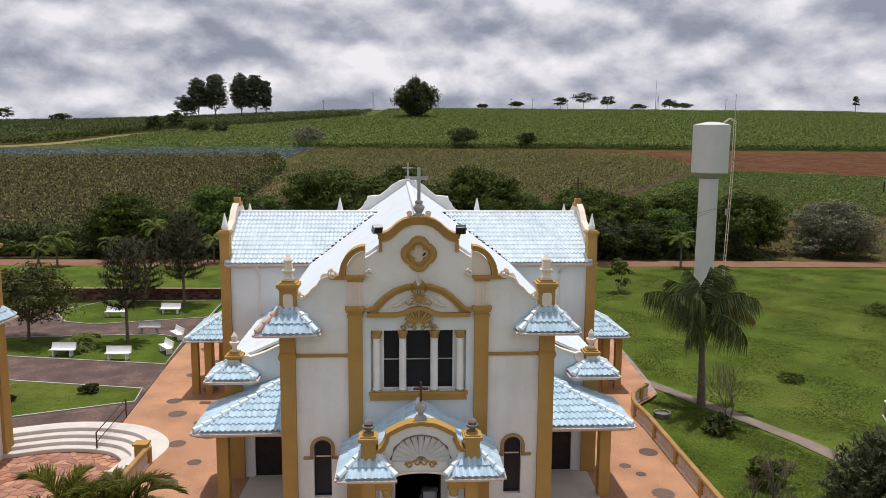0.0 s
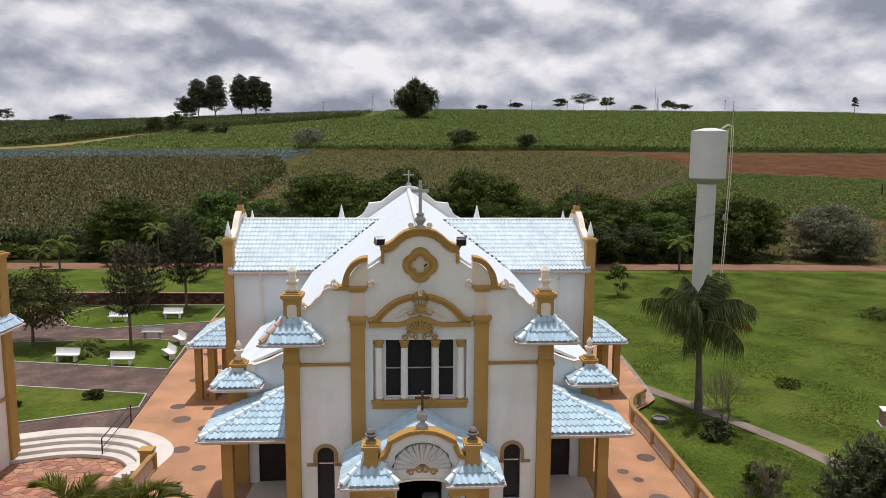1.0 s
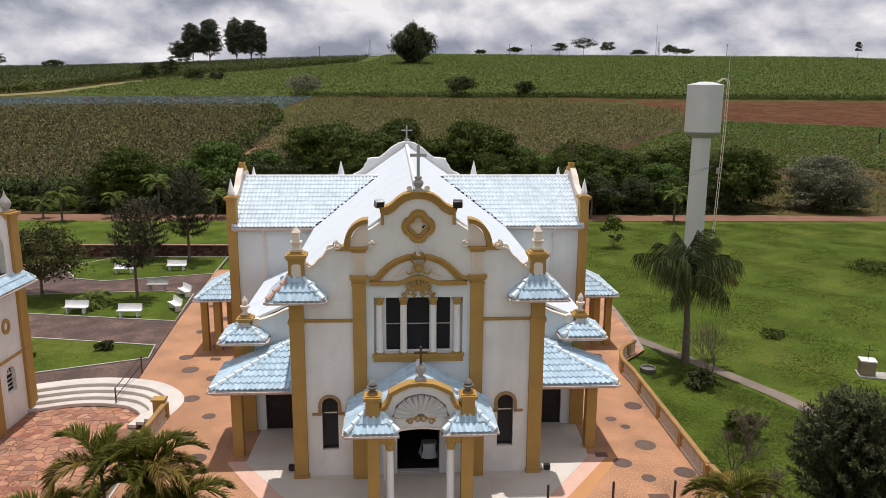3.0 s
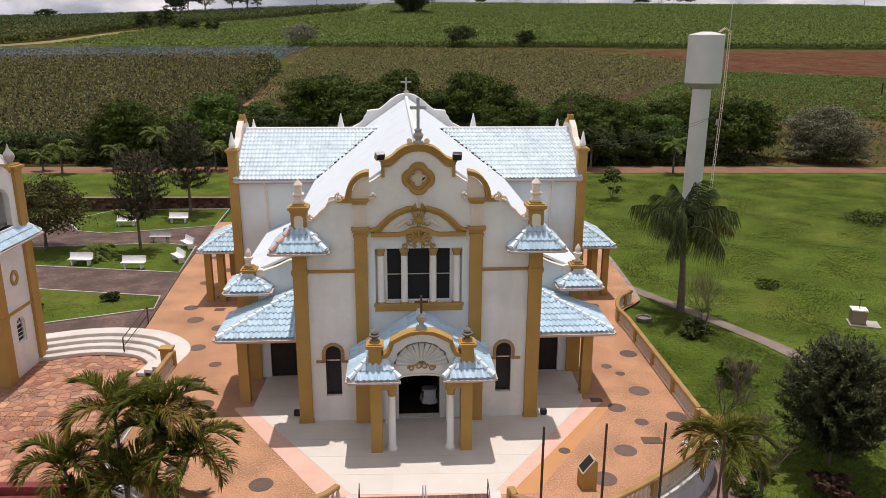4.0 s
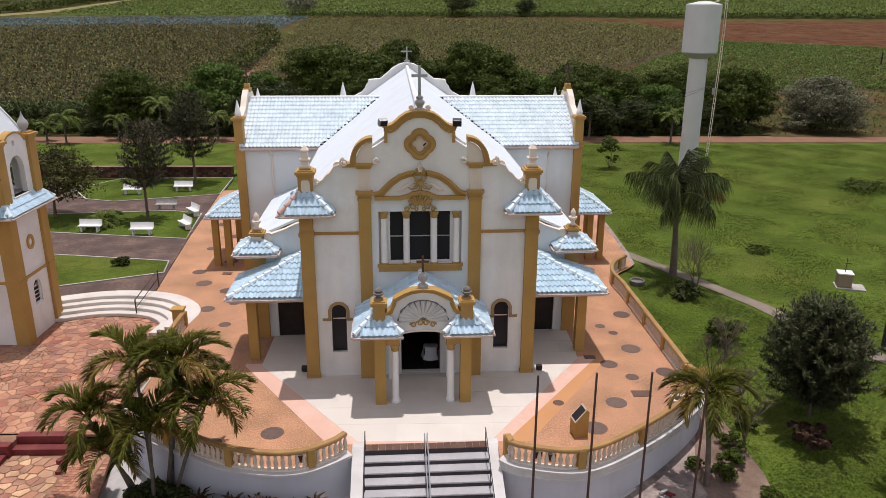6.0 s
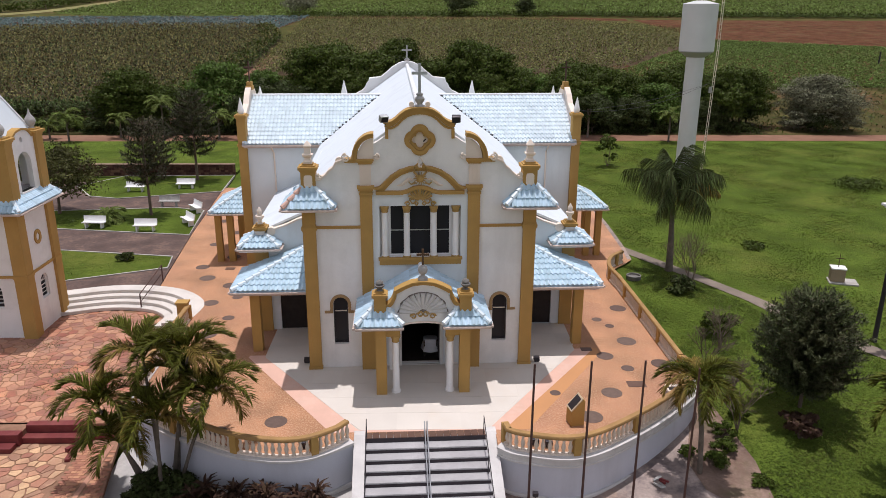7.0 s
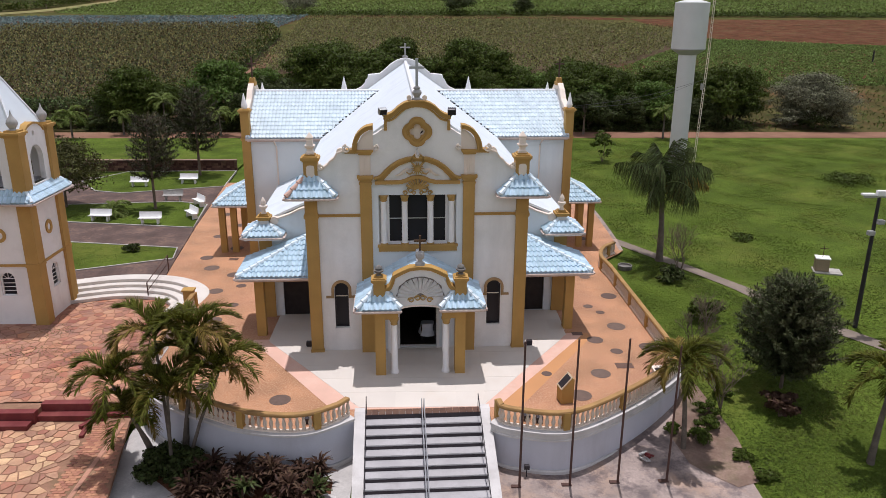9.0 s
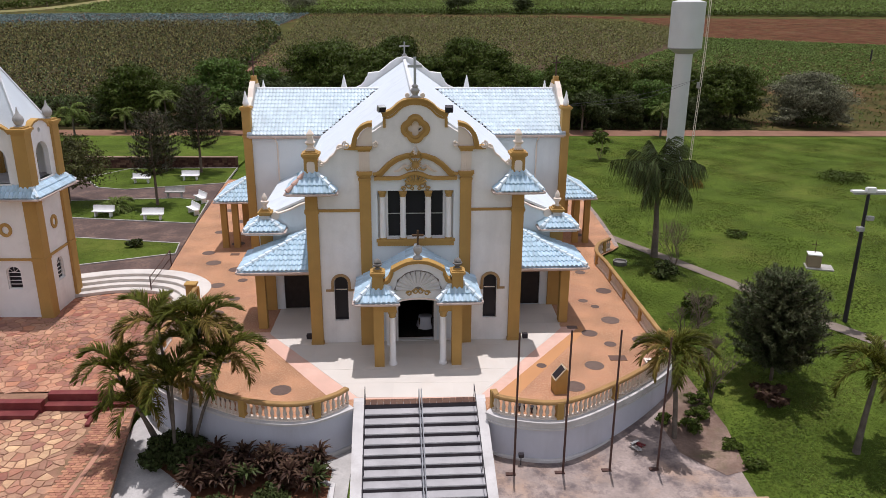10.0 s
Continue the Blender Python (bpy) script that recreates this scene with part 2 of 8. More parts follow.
ROADSOIL = material("red_dirt_road", (0.225, 0.125, 0.085), 0.95, 0.14, 0.5, 8, 0.3, 0.02, (0.34, 0.21, 0.145), 0.5, 0.15, spec=0.02)
GRASS = material("lawn_grass", (0.088, 0.128, 0.019), 0.95, 0.45, 0.35, 5.5, 1.0, 0.10, (0.16, 0.165, 0.036), 0.8, 0.11, spec=0.05, stain2=(0.058, 0.092, 0.012), stain2_amt=0.6, stain2_scale=1.3)
PASTURE = material("pasture_grass", (0.085, 0.115, 0.028), 0.95, 0.3, 0.06, 3, 0.8, 0.2, (0.14, 0.14, 0.05), 0.6, 0.025, spec=0.02)
TANKPAINT = material("water_tank_paint", (0.60, 0.61, 0.60), 0.6, 0.06, 0.6, 20, 0.05, 0.004, (0.42, 0.42, 0.42), 0.4, 0.3, streak=True)
BENCH = material("white_bench_cement", (0.80, 0.80, 0.79), 0.7, 0.05, 2, 25, 0.1, 0.004, (0.5, 0.48, 0.44), 0.35, 1.2)
CLOTH = material("white_tablecloth", (0.58, 0.60, 0.65), 0.9, 0.05, 3, 40, 0.1, 0.003)
BARK = material("grey_bark", (0.17, 0.13, 0.10), 0.95, 0.3, 3, 20, 0.6, 0.03)
PALMTRUNK = material("palm_trunk", (0.15, 0.125, 0.10), 0.9, 0.35, 3, 20, 0.5, 0.02)
LEAF_TREE = leaf_material("tree_leaves", (0.064, 0.088, 0.014), 0.55, 0.15)
LEAF_DARK = leaf_material("dark_conifer_needles", (0.078, 0.092, 0.040), 0.6, 0.15, stain=(0.105, 0.075, 0.045))
LEAF_PALM = leaf_material("palm_leaves", (0.105, 0.108, 0.015), 0.55, 0.3, 0.55)
LEAF_ROYAL = leaf_material("dark_palm_leaves", (0.078, 0.096, 0.034), 0.8, 0.25, 0.45)
LEAF_YELLOW = leaf_material("yellowing_palm_leaves", (0.20, 0.145, 0.035), 0.35, 0.3)
LEAF_SHRUB = leaf_material("shrub_leaves", (0.050, 0.064, 0.019), 0.6, 0.15)
LEAF_WINE = leaf_material("wine_red_leaves", (0.072, 0.040, 0.027), 0.5, 0.2)
LEAF_LIGHT = leaf_material("light_green_leaves", (0.16, 0.205, 0.05), 0.5, 0.35)
LEAF_GREY = leaf_material("greyish_bush_leaves", (0.185, 0.185, 0.115), 0.7, 0.2)
ROWCROP = leaf_material("vegetable_leaves", (0.165, 0.225, 0.062), 0.7, 0.25)
PATHGREY = material("worn_path_cement", (0.215, 0.175, 0.14), 0.9, 0.25, 0.9, 14, 0.4, 0.01, (0.15, 0.13, 0.10), 0.7, 0.6)
BEDKERB = material("dull_bed_kerb", (0.42, 0.40, 0.37), 0.9, 0.2, 1.2, 20, 0.2, 0.006, (0.2, 0.18, 0.15), 0.6, 0.8)
CORN = leaf_material("maize_leaves", (0.078, 0.102, 0.032), 0.85, 0.2)
SORGHUM = leaf_material("dry_tasselled_maize", (0.170, 0.142, 0.060), 0.85, 0.2)
TASSEL = leaf_material("pale_olive_tassels", (0.200, 0.180, 0.070), 0.7, 0.2)
CABBAGE = leaf_material("blue_green_cabbage", (0.16, 0.235, 0.225), 0.35, 0.1)
CANE = leaf_material("cane_grass", (0.165, 0.210, 0.058), 0.7, 0.25)
OLIVE = leaf_material("olive_crop_leaves", (0.145, 0.158, 0.050), 0.8, 0.2)
GLASS = bpy.data.materials.new("dark_window_glass")
GLASS.use_nodes = True
gb = GLASS.node_tree.nodes["Principled BSDF"]
gb.inputs["Base Color"].default_value = (0.016, 0.017, 0.022, 1)
gb.inputs["Roughness"].default_value = 0.3
gb.inputs["Specular IOR Level"].default_value = 0.2

# ---- mesh helpers ----
TURN = 0.039        # the church stands turned by this angle (radians) to the axes of the plan
SETS = [(-2.6, 0.17), (0.0, 0.27), (13.0, 0.0)]     # how far back the front parts are set


def set_back(y):
    if y <= SETS[0][0]:
        return y + SETS[0][1]
    for (y0, d0), (y1, d1) in zip(SETS, SETS[1:]):
        if y <= y1:
            return y + d0 + (d1 - d0) * (y - y0) / (y1 - y0)
    return y


def skew(p):
    """From the church's own plan to the place."""
    x, y = p[0], set_back(p[1])
    return Vector((x * math.cos(TURN) - y * math.sin(TURN), x * math.sin(TURN) + y * math.cos(TURN), p[2]))


def askew(bm):
    for v in bm.verts:
        v.co = skew(v.co)
    return bm


def as_mesh(name, bm, mat, smooth=False):
    bmesh.ops.recalc_face_normals(bm, faces=bm.faces)
    me = bpy.data.meshes.new(name)
    bm.to_mesh(me)
    bm.free()
    for mm in (mat if isinstance(mat, (list, tuple)) else [mat]):
        me.materials.append(mm)
    if smooth:
        for p in me.polygons:
            p.use_smooth = True
        me.set_sharp_from_angle(angle=radians(40))
    return me


def part(name, bm, mat, parent, label="", smooth=False):
    ob = new(name, as_mesh(name, bm, mat, smooth))
    ob.parent = parent
    ob.matrix_parent_inverse = parent.matrix_world.inverted() if parent else Matrix()
    if label:
        ob["label"] = label
    return ob


def piece(name, me, parent, m):
    """An object of its own on a shared mesh, under its thing; m is its place in the world."""
    ob = new(name, me)
    ob.parent = parent
    ob.matrix_parent_inverse = parent.matrix_world.inverted()
    ob.matrix_basis = m
    return ob


def thing(name, label, category, at=(0, 0, 0), group="", kind="", rz=0):
    ob = new(name)
    ob.empty_display_size = 0.2
    ob.matrix_basis = pose(*at, 0, 0, rz)
    ob.matrix_world = ob.matrix_basis
    return tagged(ob, label, category, group, kind)


def solid(name, bm, mat, label, category, kind="", group="", smooth=False):
    return tagged(new(name, as_mesh(name, bm, mat, smooth)), label, category, group, kind)


def box(bm, x0, x1, y0, y1, z0, z1, m=None, mi=0):
    vs = [bm.verts.new((x, y, z)) for z in (z0, z1) for x, y in ((x0, y0), (x1, y0), (x1, y1), (x0, y1))]
    if m is not None:
        for v in vs:
            v.co = m @ v.co
    for f in ((0, 3, 2, 1), (4, 5, 6, 7), (0, 1, 5, 4), (1, 2, 6, 5), (2, 3, 7, 6), (3, 0, 4, 7)):
        bm.faces.new([vs[i] for i in f]).material_index = mi
    return bm


def bx(*a):
    return box(bmesh.new(), *a)


def soft_box(x0, x1, y0, y1, z0, z1, r=0.02):
    bm = bx(x0, x1, y0, y1, z0, z1)
    bmesh.ops.bevel(bm, geom=list(bm.edges), offset=r, segments=2, affect="EDGES", profile=0.6)
    return bm


def lathe(bm, profile, cx=0, cy=0, cz=0, n=16, square=False):
    """Rings of (radius, height); square makes them four-sided."""
    rings = []
    for r, h in profile:
        k = 4 if square else n
        off = math.pi / 4 if square else 0
        rr = r * (math.sqrt(2) if square else 1)
        rings.append([bm.verts.new((cx + rr * math.cos(off + 2 * math.pi * i / k), cy + rr * math.sin(off + 2 * math.pi * i / k), cz + h)) for i in range(k)])
    for a, b in zip(rings, rings[1:]):
        k = len(a)
        for i in range(k):
            bm.faces.new((a[i], a[(i + 1) % k], b[(i + 1) % k], b[i]))
    bm.faces.new(rings[0][::-1])
    bm.faces.new(rings[-1])
    return bm


def tube(bm, pts, r, n=6, taper=1.0):
    """A round bar along points."""
    pts = [Vector(p) for p in pts]
    rings = []
    for i, p in enumerate(pts):
        d = (pts[min(i + 1, len(pts) - 1)] - pts[max(i - 1, 0)]).normalized()
        a = d.orthogonal().normalized() if abs(d.z) > 0.95 else d.cross(Vector((0, 0, 1))).normalized()
        b = d.cross(a)
        rr = r * (1 + (taper - 1) * i / max(1, len(pts) - 1))
        rings.append([bm.verts.new(p + rr * (math.cos(2 * math.pi * k / n) * a + math.sin(2 * math.pi * k / n) * b)) for k in range(n)])
    for a, b in zip(rings, rings[1:]):
        for k in range(n):
            bm.faces.new((a[k], a[(k + 1) % n], b[(k + 1) % n], b[k]))
    bm.faces.new(rings[0][::-1])
    bm.faces.new(rings[-1])
    return bm


def holed(bm, outer, holes, y0, y1):
    """A wall in the xz plane, from y0 to y1, with openings through it."""
    from mathutils.geometry import tessellate_polygon
    loops = [outer] + list(holes)
    flat = [p for l in loops for p in l]
    tris = tessellate_polygon([[Vector((x, z, 0)) for x, z in l] for l in loops])
    f = [bm.verts.new((x, y0, z)) for x, z in flat]
    b = [bm.verts.new((x, y1, z)) for x, z in flat]
    for t in tris:
        bm.faces.new([f[i] for i in t])
        bm.faces.new([b[i] for i in reversed(t)])
    s = 0
    for l in loops:
        n = len(l)
        for i in range(n):
            j = (i + 1) % n
            bm.faces.new((f[s + i], f[s + j], b[s + j], b[s + i]))
        s += n
    return bm


def arch(x0, x1, z0, zs, n=12):
    """An opening with a round head that springs at zs."""
    r, c = (x1 - x0) / 2, (x0 + x1) / 2
    return [(x0, z0), (x1, z0)] + [(c + r * math.cos(math.pi * i / n), zs + r * math.sin(math.pi * i / n)) for i in range(n + 1)]


def band(bm, line, w, y0, y1, side=1):
    """A moulding of width w along a line in the xz plane, from y0 to y1 in depth."""
    pts = [Vector((x, z)) for x, z in line]
    nrm = []
    for i in range(len(pts)):
        d = (pts[min(i + 1, len(pts) - 1)] - pts[max(i - 1, 0)]).normalized()
        nrm.append(Vector((-d.y, d.x)) * side)
    ring = []
    for p, n in zip(pts, nrm):
        q = p + n * w
        ring.append([bm.verts.new((p.x, y0, p.y)), bm.verts.new((p.x, y1, p.y)), bm.verts.new((q.x, y1, q.y)), bm.verts.new((q.x, y0, q.y))])
    for a, b in zip(ring, ring[1:]):
        for k in range(4):
            bm.faces.new((a[k], a[(k + 1) % 4], b[(k + 1) % 4], b[k]))
    bm.faces.new(ring[0])
    bm.faces.new(ring[-1][::-1])
    return bm


def strip(bm, line, profile):
    """Sweeps a closed profile of (outward, up) along a plan line of (x, y, z); outward is to the line's right."""
    pts = [Vector(p) for p in line]
    rings = []
    for i, p in enumerate(pts):
        d = (pts[min(i + 1, len(pts) - 1)] - pts[max(i - 1, 0)])
        d.z = 0
        d.normalize()
        n = Vector((d.y, -d.x, 0))
        rings.append([bm.verts.new(p + n * o + Vector((0, 0, u))) for o, u in profile])
    k = len(profile)
    for a, b in zip(rings, rings[1:]):
        for i in range(k):
            bm.faces.new((a[i], a[(i + 1) % k], b[(i + 1) % k], b[i]))
    bm.faces.new(rings[0][::-1])
    bm.faces.new(rings[-1])
    return bm


def smooth_line(ctrl, n=8, closed=False):
    """Points along a Catmull-Rom line."""
    p = [Vector(c) for c in ctrl]
    out_ = []
    for i in range(len(p) - 1):
        a, b, c, d = p[max(i - 1, 0)], p[i], p[i + 1], p[min(i + 2, len(p) - 1)]
        for k in range(n):
            t = k / n
            out_.append(0.5 * (2 * b + (c - a) * t + (2 * a - 5 * b + 4 * c - d) * t * t + (3 * b - a - 3 * c + d) * t ** 3))
    out_.append(p[-1])
    return out_


def mirror_x(line):
    return [(-x, z) for x, z in line]


def plate(bm, poly, z0, z1):
    """A flat slab on a plan outline."""
    lo = [bm.verts.new((x, y, z0)) for x, y in poly]
    hi = [bm.verts.new((x, y, z1)) for x, y in poly]
    n = len(poly)
    bm.faces.new(hi)
    bm.faces.new(lo[::-1])
    for i in range(n):
        bm.faces.new((lo[i], lo[(i + 1) % n], hi[(i + 1) % n], hi[i]))
    return bm

# ---- the land ----


def lerp(a, b, t):
    t = max(0.0, min(1.0, t))
    return a + (b - a) * t


def ease(t):
    t = max(0.0, min(1.0, t))
    return t * t * (3 - 2 * t)


def land(x, y):
    """Height of the natural ground."""
    near = lerp(-1.72, -0.16, (y + 7) / 15)
    if y < -7:
        near = -1.72 + 0.02 * (y + 7)
    if x < 0:
        near = lerp(-1.80, near, ease((y - 5) / 4))
    west = lerp(-0.95, -0.22, (y - 9.9) / 0.5) if y > -3.0 else lerp(-1.78, -0.95, (y + 3.3) / 0.3)
    w = ease((-10.6 - x) / 1.2) if y < 12 else 1.0 * ease((-9 - x) / 4)
    z = near + (west - near) * w
    if y > 62:
        far = y - 62
        crest = 0.735 + 0.265 * ease((x + 300) / 330)
        rise = 0.088 * far * ease(far / 30) if far < 440 else 0.088 * 440
        z += min(rise, 38.7) * crest if far < 440 else (38.7 - 0.05 * (far - 440)) * crest
        z += 0.35 * noise.noise((x * 0.02, y * 0.02, 0.3)) * ease(far / 60)
    return z


def axis_steps(stops):
    out_ = []
    for (a, b, n) in stops:
        out_ += [a + (b - a) * i / n for i in range(n)]
    return out_ + [stops[-1][1]]


GX = axis_steps([(-1500, -300, 20), (-300, -60, 40), (-60, -26, 34), (-26, 30, 112), (30, 80, 50), (80, 300, 37), (300, 1500, 20)])
GY = axis_steps([(-400, -40, 18), (-40, -12, 28), (-12, 40, 104), (40, 110, 70), (110, 500, 65), (500, 560, 10), (560, 1800, 20)])


def sheet(bm, xs, ys, zf):
    rows = [[bm.verts.new((x, y, zf(x, y))) for x in xs] for y in ys]
    for r0, r1 in zip(rows, rows[1:]):
        for i in range(len(xs) - 1):
            bm.faces.new((r0[i], r0[i + 1], r1[i + 1], r1[i]))
    return bm


ground = solid("ground", sheet(bmesh.new(), GX, GY, land), GRASS, "sunlit green lawn and grassland rising to low hills", "ground", "structure", smooth=True)
ground.data.materials.append(WEEDY)
for f in ground.data.polygons:
    f.material_index = 1 if f.center.y > 63 else 0


def patch(outline, xs, ys, lift):
    """A sheet that follows the land inside a plan outline; its border vertices are those of a grid cut to the outline."""
    bm = bmesh.new()
    sheet(bm, xs, ys, lambda x, y: 0.0)
    n = len(outline)
    for i in range(n):
        (ax, ay), (bx_, by_) = outline[i], outline[(i + 1) % n]
        d = Vector((bx_ - ax, by_ - ay, 0)).normalized()
        bmesh.ops.bisect_plane(bm, geom=list(bm.verts) + list(bm.edges) + list(bm.faces), plane_co=(ax, ay, 0), plane_no=(d.y, -d.x, 0), clear_outer=True)
    for v in bm.verts:
        v.co.z = land(v.co.x, v.co.y) + lift
    return bm


def rng(a, b, step):
    n = max(1, int(round((b - a) / step)))
    return [a + (b - a) * i / n for i in range(n + 1)]


# outlines run counter-clockwise
road = solid("road", patch([(-160, 58.2), (160, 58.8), (160, 63.2), (-160, 62.6)], rng(-160, 160, 4), rng(56, 66, 1), 0.05), ROADSOIL,
             "narrow red dirt road behind the churchyard", "road", "structure", smooth=True)

# ---- terrace ----
WALL_R = smooth_line([(2.72, -6.1, 0), (3.5, -6.62, 0), (5.6, -6.85, 0), (8.15, -5.25, 0), (10.3, -3.3, 0), (11.25, -2.0, 0), (11.3, -0.6, 0)], 8)
WALL_L = smooth_line([(-2.42, -5.75, 0), (-3.7, -6.68, 0), (-4.95, -6.86, 0), (-6.5, -6.5, 0), (-7.95, -5.75, 0), (-9.6, -4.75, 0), (-10.9, -3.4, 0), (-11.5, -1.8, 0), (-11.6, 0.5, 0)], 8)
WALL_LR = list(reversed(WALL_L))
RUN_R = [(p.x, p.y) for p in WALL_R] + [(11.25, 3), (11.15, 9.4)] + [(p.x, p.y) for p in smooth_line([(11.1, 9.9, 0), (11.05, 11.2, 0), (11.5, 12.6, 0), (12.4, 13.6, 0)], 5)]
EDGE = [(-2.42, -5.2), (2.72, -5.2)] + RUN_R + [(13.0, 14.4), (13.4, 22), (13.5, 34), (-16.9, 34), (-15.6, 20), (-14.7, 12.2), (-14.4, 9.75), (-13.5, 9.4), (-12.3, 8.4), (-11.6, 7.2), (-11.7, 5.7)] + [(p.x, p.y) for p in reversed(WALL_L)]
terrace = solid("terrace_floor", plate(bmesh.new(), EDGE, -0.045, 0.0), PEBBLE, "orange pebble mosaic terrace round the church", "pavement", "structure")


def wall_below(name, line, zb):
    bm = bmesh.new()
    strip(bm, line, [(-0.35, -0.05), (-0.35, zb), (0.0, zb), (0.0, -0.05)])
    return solid(name, bm, WALLGREY, "bluish white painted curved retaining wall with damp stains", "retaining wall", "structure", smooth=True)


wall_below("retaining_wall_east", WALL_R, -2.0)
wall_below("retaining_wall_west", WALL_LR, -2.0)
for nm, line, prof in (("coping_east", WALL_R, [(-0.34, 0.004), (-0.34, 0.06), (0.02, 0.06), (0.10, 0.03), (0.10, -0.05), (0.03, -0.09), (0.03, -0.26), (0.07, -0.28), (0.07, -0.33), (0.004, -0.34), (0.004, 0.004)]),
                       ("coping_west", WALL_LR, [(-0.34, 0.004), (-0.34, 0.06), (0.02, 0.06), (0.08, 0.04), (0.08, -0.05), (0.004, -0.08), (0.004, 0.004)])):
    bm = strip(bmesh.new(), line, prof)
    solid(nm, bm, COPING, "white moulded coping on the retaining wall", "coping", "structure", smooth=True)
for nm, line in (("plinth_east", WALL_R), ("plinth_west", WALL_LR)):
    bm = strip(bmesh.new(), line, [(0.004, -2.0), (0.10, -2.0), (0.10, -1.58), (0.07, -1.55), (0.004, -1.55)])
    solid(nm, bm, COPING, "white skirting along the foot of the retaining wall", "plinth", "structure", smooth=True)

# pale apron before the church door with its pink border
apron = thing("apron_paving", "pale beige slab paving before the church door", "pavement", kind="structure")
part("pink_border", plate(bmesh.new(), [(-7.6, 1.3), (-7.6, 1.1), (-3.3, -5.1), (3.05, -5.0), (7.65, 1.5), (7.65, 1.8)], 0.001, 0.006), PINK, apron, "faded pink border")
ORANGE = material("plain_orange_floor", (0.52, 0.26, 0.115), 0.75, 0.08, 0.8, 30, 0.15, 0.004)
part("orange_border", plate(bmesh.new(), [(3.05, -5.0), (3.95, -5.0), (8.0, 1.2), (8.0, 1.8), (7.65, 1.8), (7.65, 1.5)], 0.001, 0.005), ORANGE, apron, "plain orange border")
for iy in range(8):
    y0 = -4.95 + iy * 1.2
    for ix in range(12):
        x0 = -6.9 + ix * 1.2
        x1, y1 = x0 + 1.192, y0 + 1.192

        def clip(x, y):
            lo = -6.95 + max(0, (1.2 - y)) * 0.765
            hi = 7.0 - max(0, (1.65 - y)) * 0.695
            return min(max(x, lo), hi)
        q = [(clip(x0, y0), y0), (clip(x1, y0), y0), (clip(x1, y1), y1), (clip(x0, y1), y1)]
        if q[1][0] - q[0][0] < 0.05 and q[2][0] - q[3][0] < 0.05:
            continue
        if y1 > 4.8 or (y0 > 0.3 and abs((x0 + x1) / 2) < 4.4):
            continue
        part("floor_slab", plate(bmesh.new(), q, 0.003, 0.014), BEIGE, apron)
part("slab_bed", plate(bmesh.new(), [(-6.9, 4.4), (-6.9, 1.2), (-2.3, -4.93), (2.5, -4.93), (6.95, 1.65), (6.95, 4.4)], 0.002, 0.0095), BEIGE, apron)

# dark paving discs set in the terrace
rd = random.Random(4)
DISCS = [(-5.42, -4.29, .42), (7.69, -2.32, .42), (9.57, 2.54, .45), (6.45, -4.16, .45), (8.2, 1.01, .38), (10.17, 6.53, .42), (10.46, .22, .42), (8.9, -.2, .28), (9.2, 4.3, .22),
         (10.2, -2.6, .5), (5.4, -2.3, .22), (8.75, 5.1, .25), (9.5, 9.5, .3), (8.4, 12.2, .25), (10.0, 13.4, .32), (10.9, 17, .35), (-7.4, -4.9, .32), (-8.6, -3.2, .4), (-9.2, -0.9, .35),
         (-9.0, 1.6, .42), (-8.3, -1.6, .28), (-10.1, 3.6, .45), (-9.6, 5.6, .3), (-11.0, 7.6, .4), (-9.8, 8.4, .28), (-10.6, 10.2, .42), (-12.2, 11.4, .45), (-9.9, 11.8, .35),
         (-13.0, 13.3, .4), (-11.6, 15.2, .42), (-13.4, 17.8, .38), (-12.6, 20.5, .42), (-14.2, 23.4, .4), (-13.4, 26.5, .35), (-12.9, 30, .4), (10.6, 21, .4), (11.4, 25, .4)]
disc_me = as_mesh("paving_disc", lathe(bmesh.new(), [(1.0, 0.0), (1.0, 1.0), (0.985, 1.1)], n=28), DISC)
for x, y, r in DISCS:
    piece("paving_disc", disc_me, terrace, Matrix.Translation((x, y, 0.001)) @ Matrix.Diagonal((r, r, 0.006, 1)))
for x, y, w, h in ((8.88, -1.63, .75, .5), (7.5, 1.7, .5, .35), (9.2, 14.3, .6, .4), (-11.3, 13.0, .55, .4), (-9.5, -3.6, .4, .3)):
    part("drain_cover", plate(bmesh.new(), [(x - w / 2, y - h / 2), (x + w / 2, y - h / 2), (x + w / 2, y + h / 2), (x - w / 2, y + h / 2)], 0.001, 0.016), BRICKTILE, terrace, "dark brown drain cover")

# ---- front stairs ----
stairs = thing("front_staircase", "broad grey cement staircase with dark risers and white side walls", "staircase", (0.2, -5.2, 0))
RISE, RUN, NST = 0.165, 0.43, 12
SX0, SX1 = -2.02, 2.34
for i in range(1, NST + 1):
    y1, z1 = -5.42 - (i - 1) * RUN, -i * RISE
    t = bx(SX0, SX1, y1 - RUN - 0.02, y1, z1 - 0.06, z1)
    bmesh.ops.bevel(t, geom=[e for e in t.edges if abs(e.verts[0].co.y - (y1 - RUN - 0.02)) < 1e-4 and abs(e.verts[1].co.y - (y1 - RUN - 0.02)) < 1e-4], offset=0.012, segments=2, affect="EDGES")
    part("tread", t, STEP, stairs)
    part("riser", bx(SX0, SX1, y1 - 0.03, y1, z1 - 0.002, z1 + RISE - 0.06 if i > 1 else -0.001), RISER, stairs, "dark riser")
for i in range(17):
    w = (SX1 - SX0) / 17
    part("edge_tile", soft_box(SX0 + i * w + 0.006, SX0 + (i + 1) * w - 0.006, -5.44, -5.06, -0.02, 0.018, 0.006), BRICKTILE, stairs, "dark brown glazed edge tile")
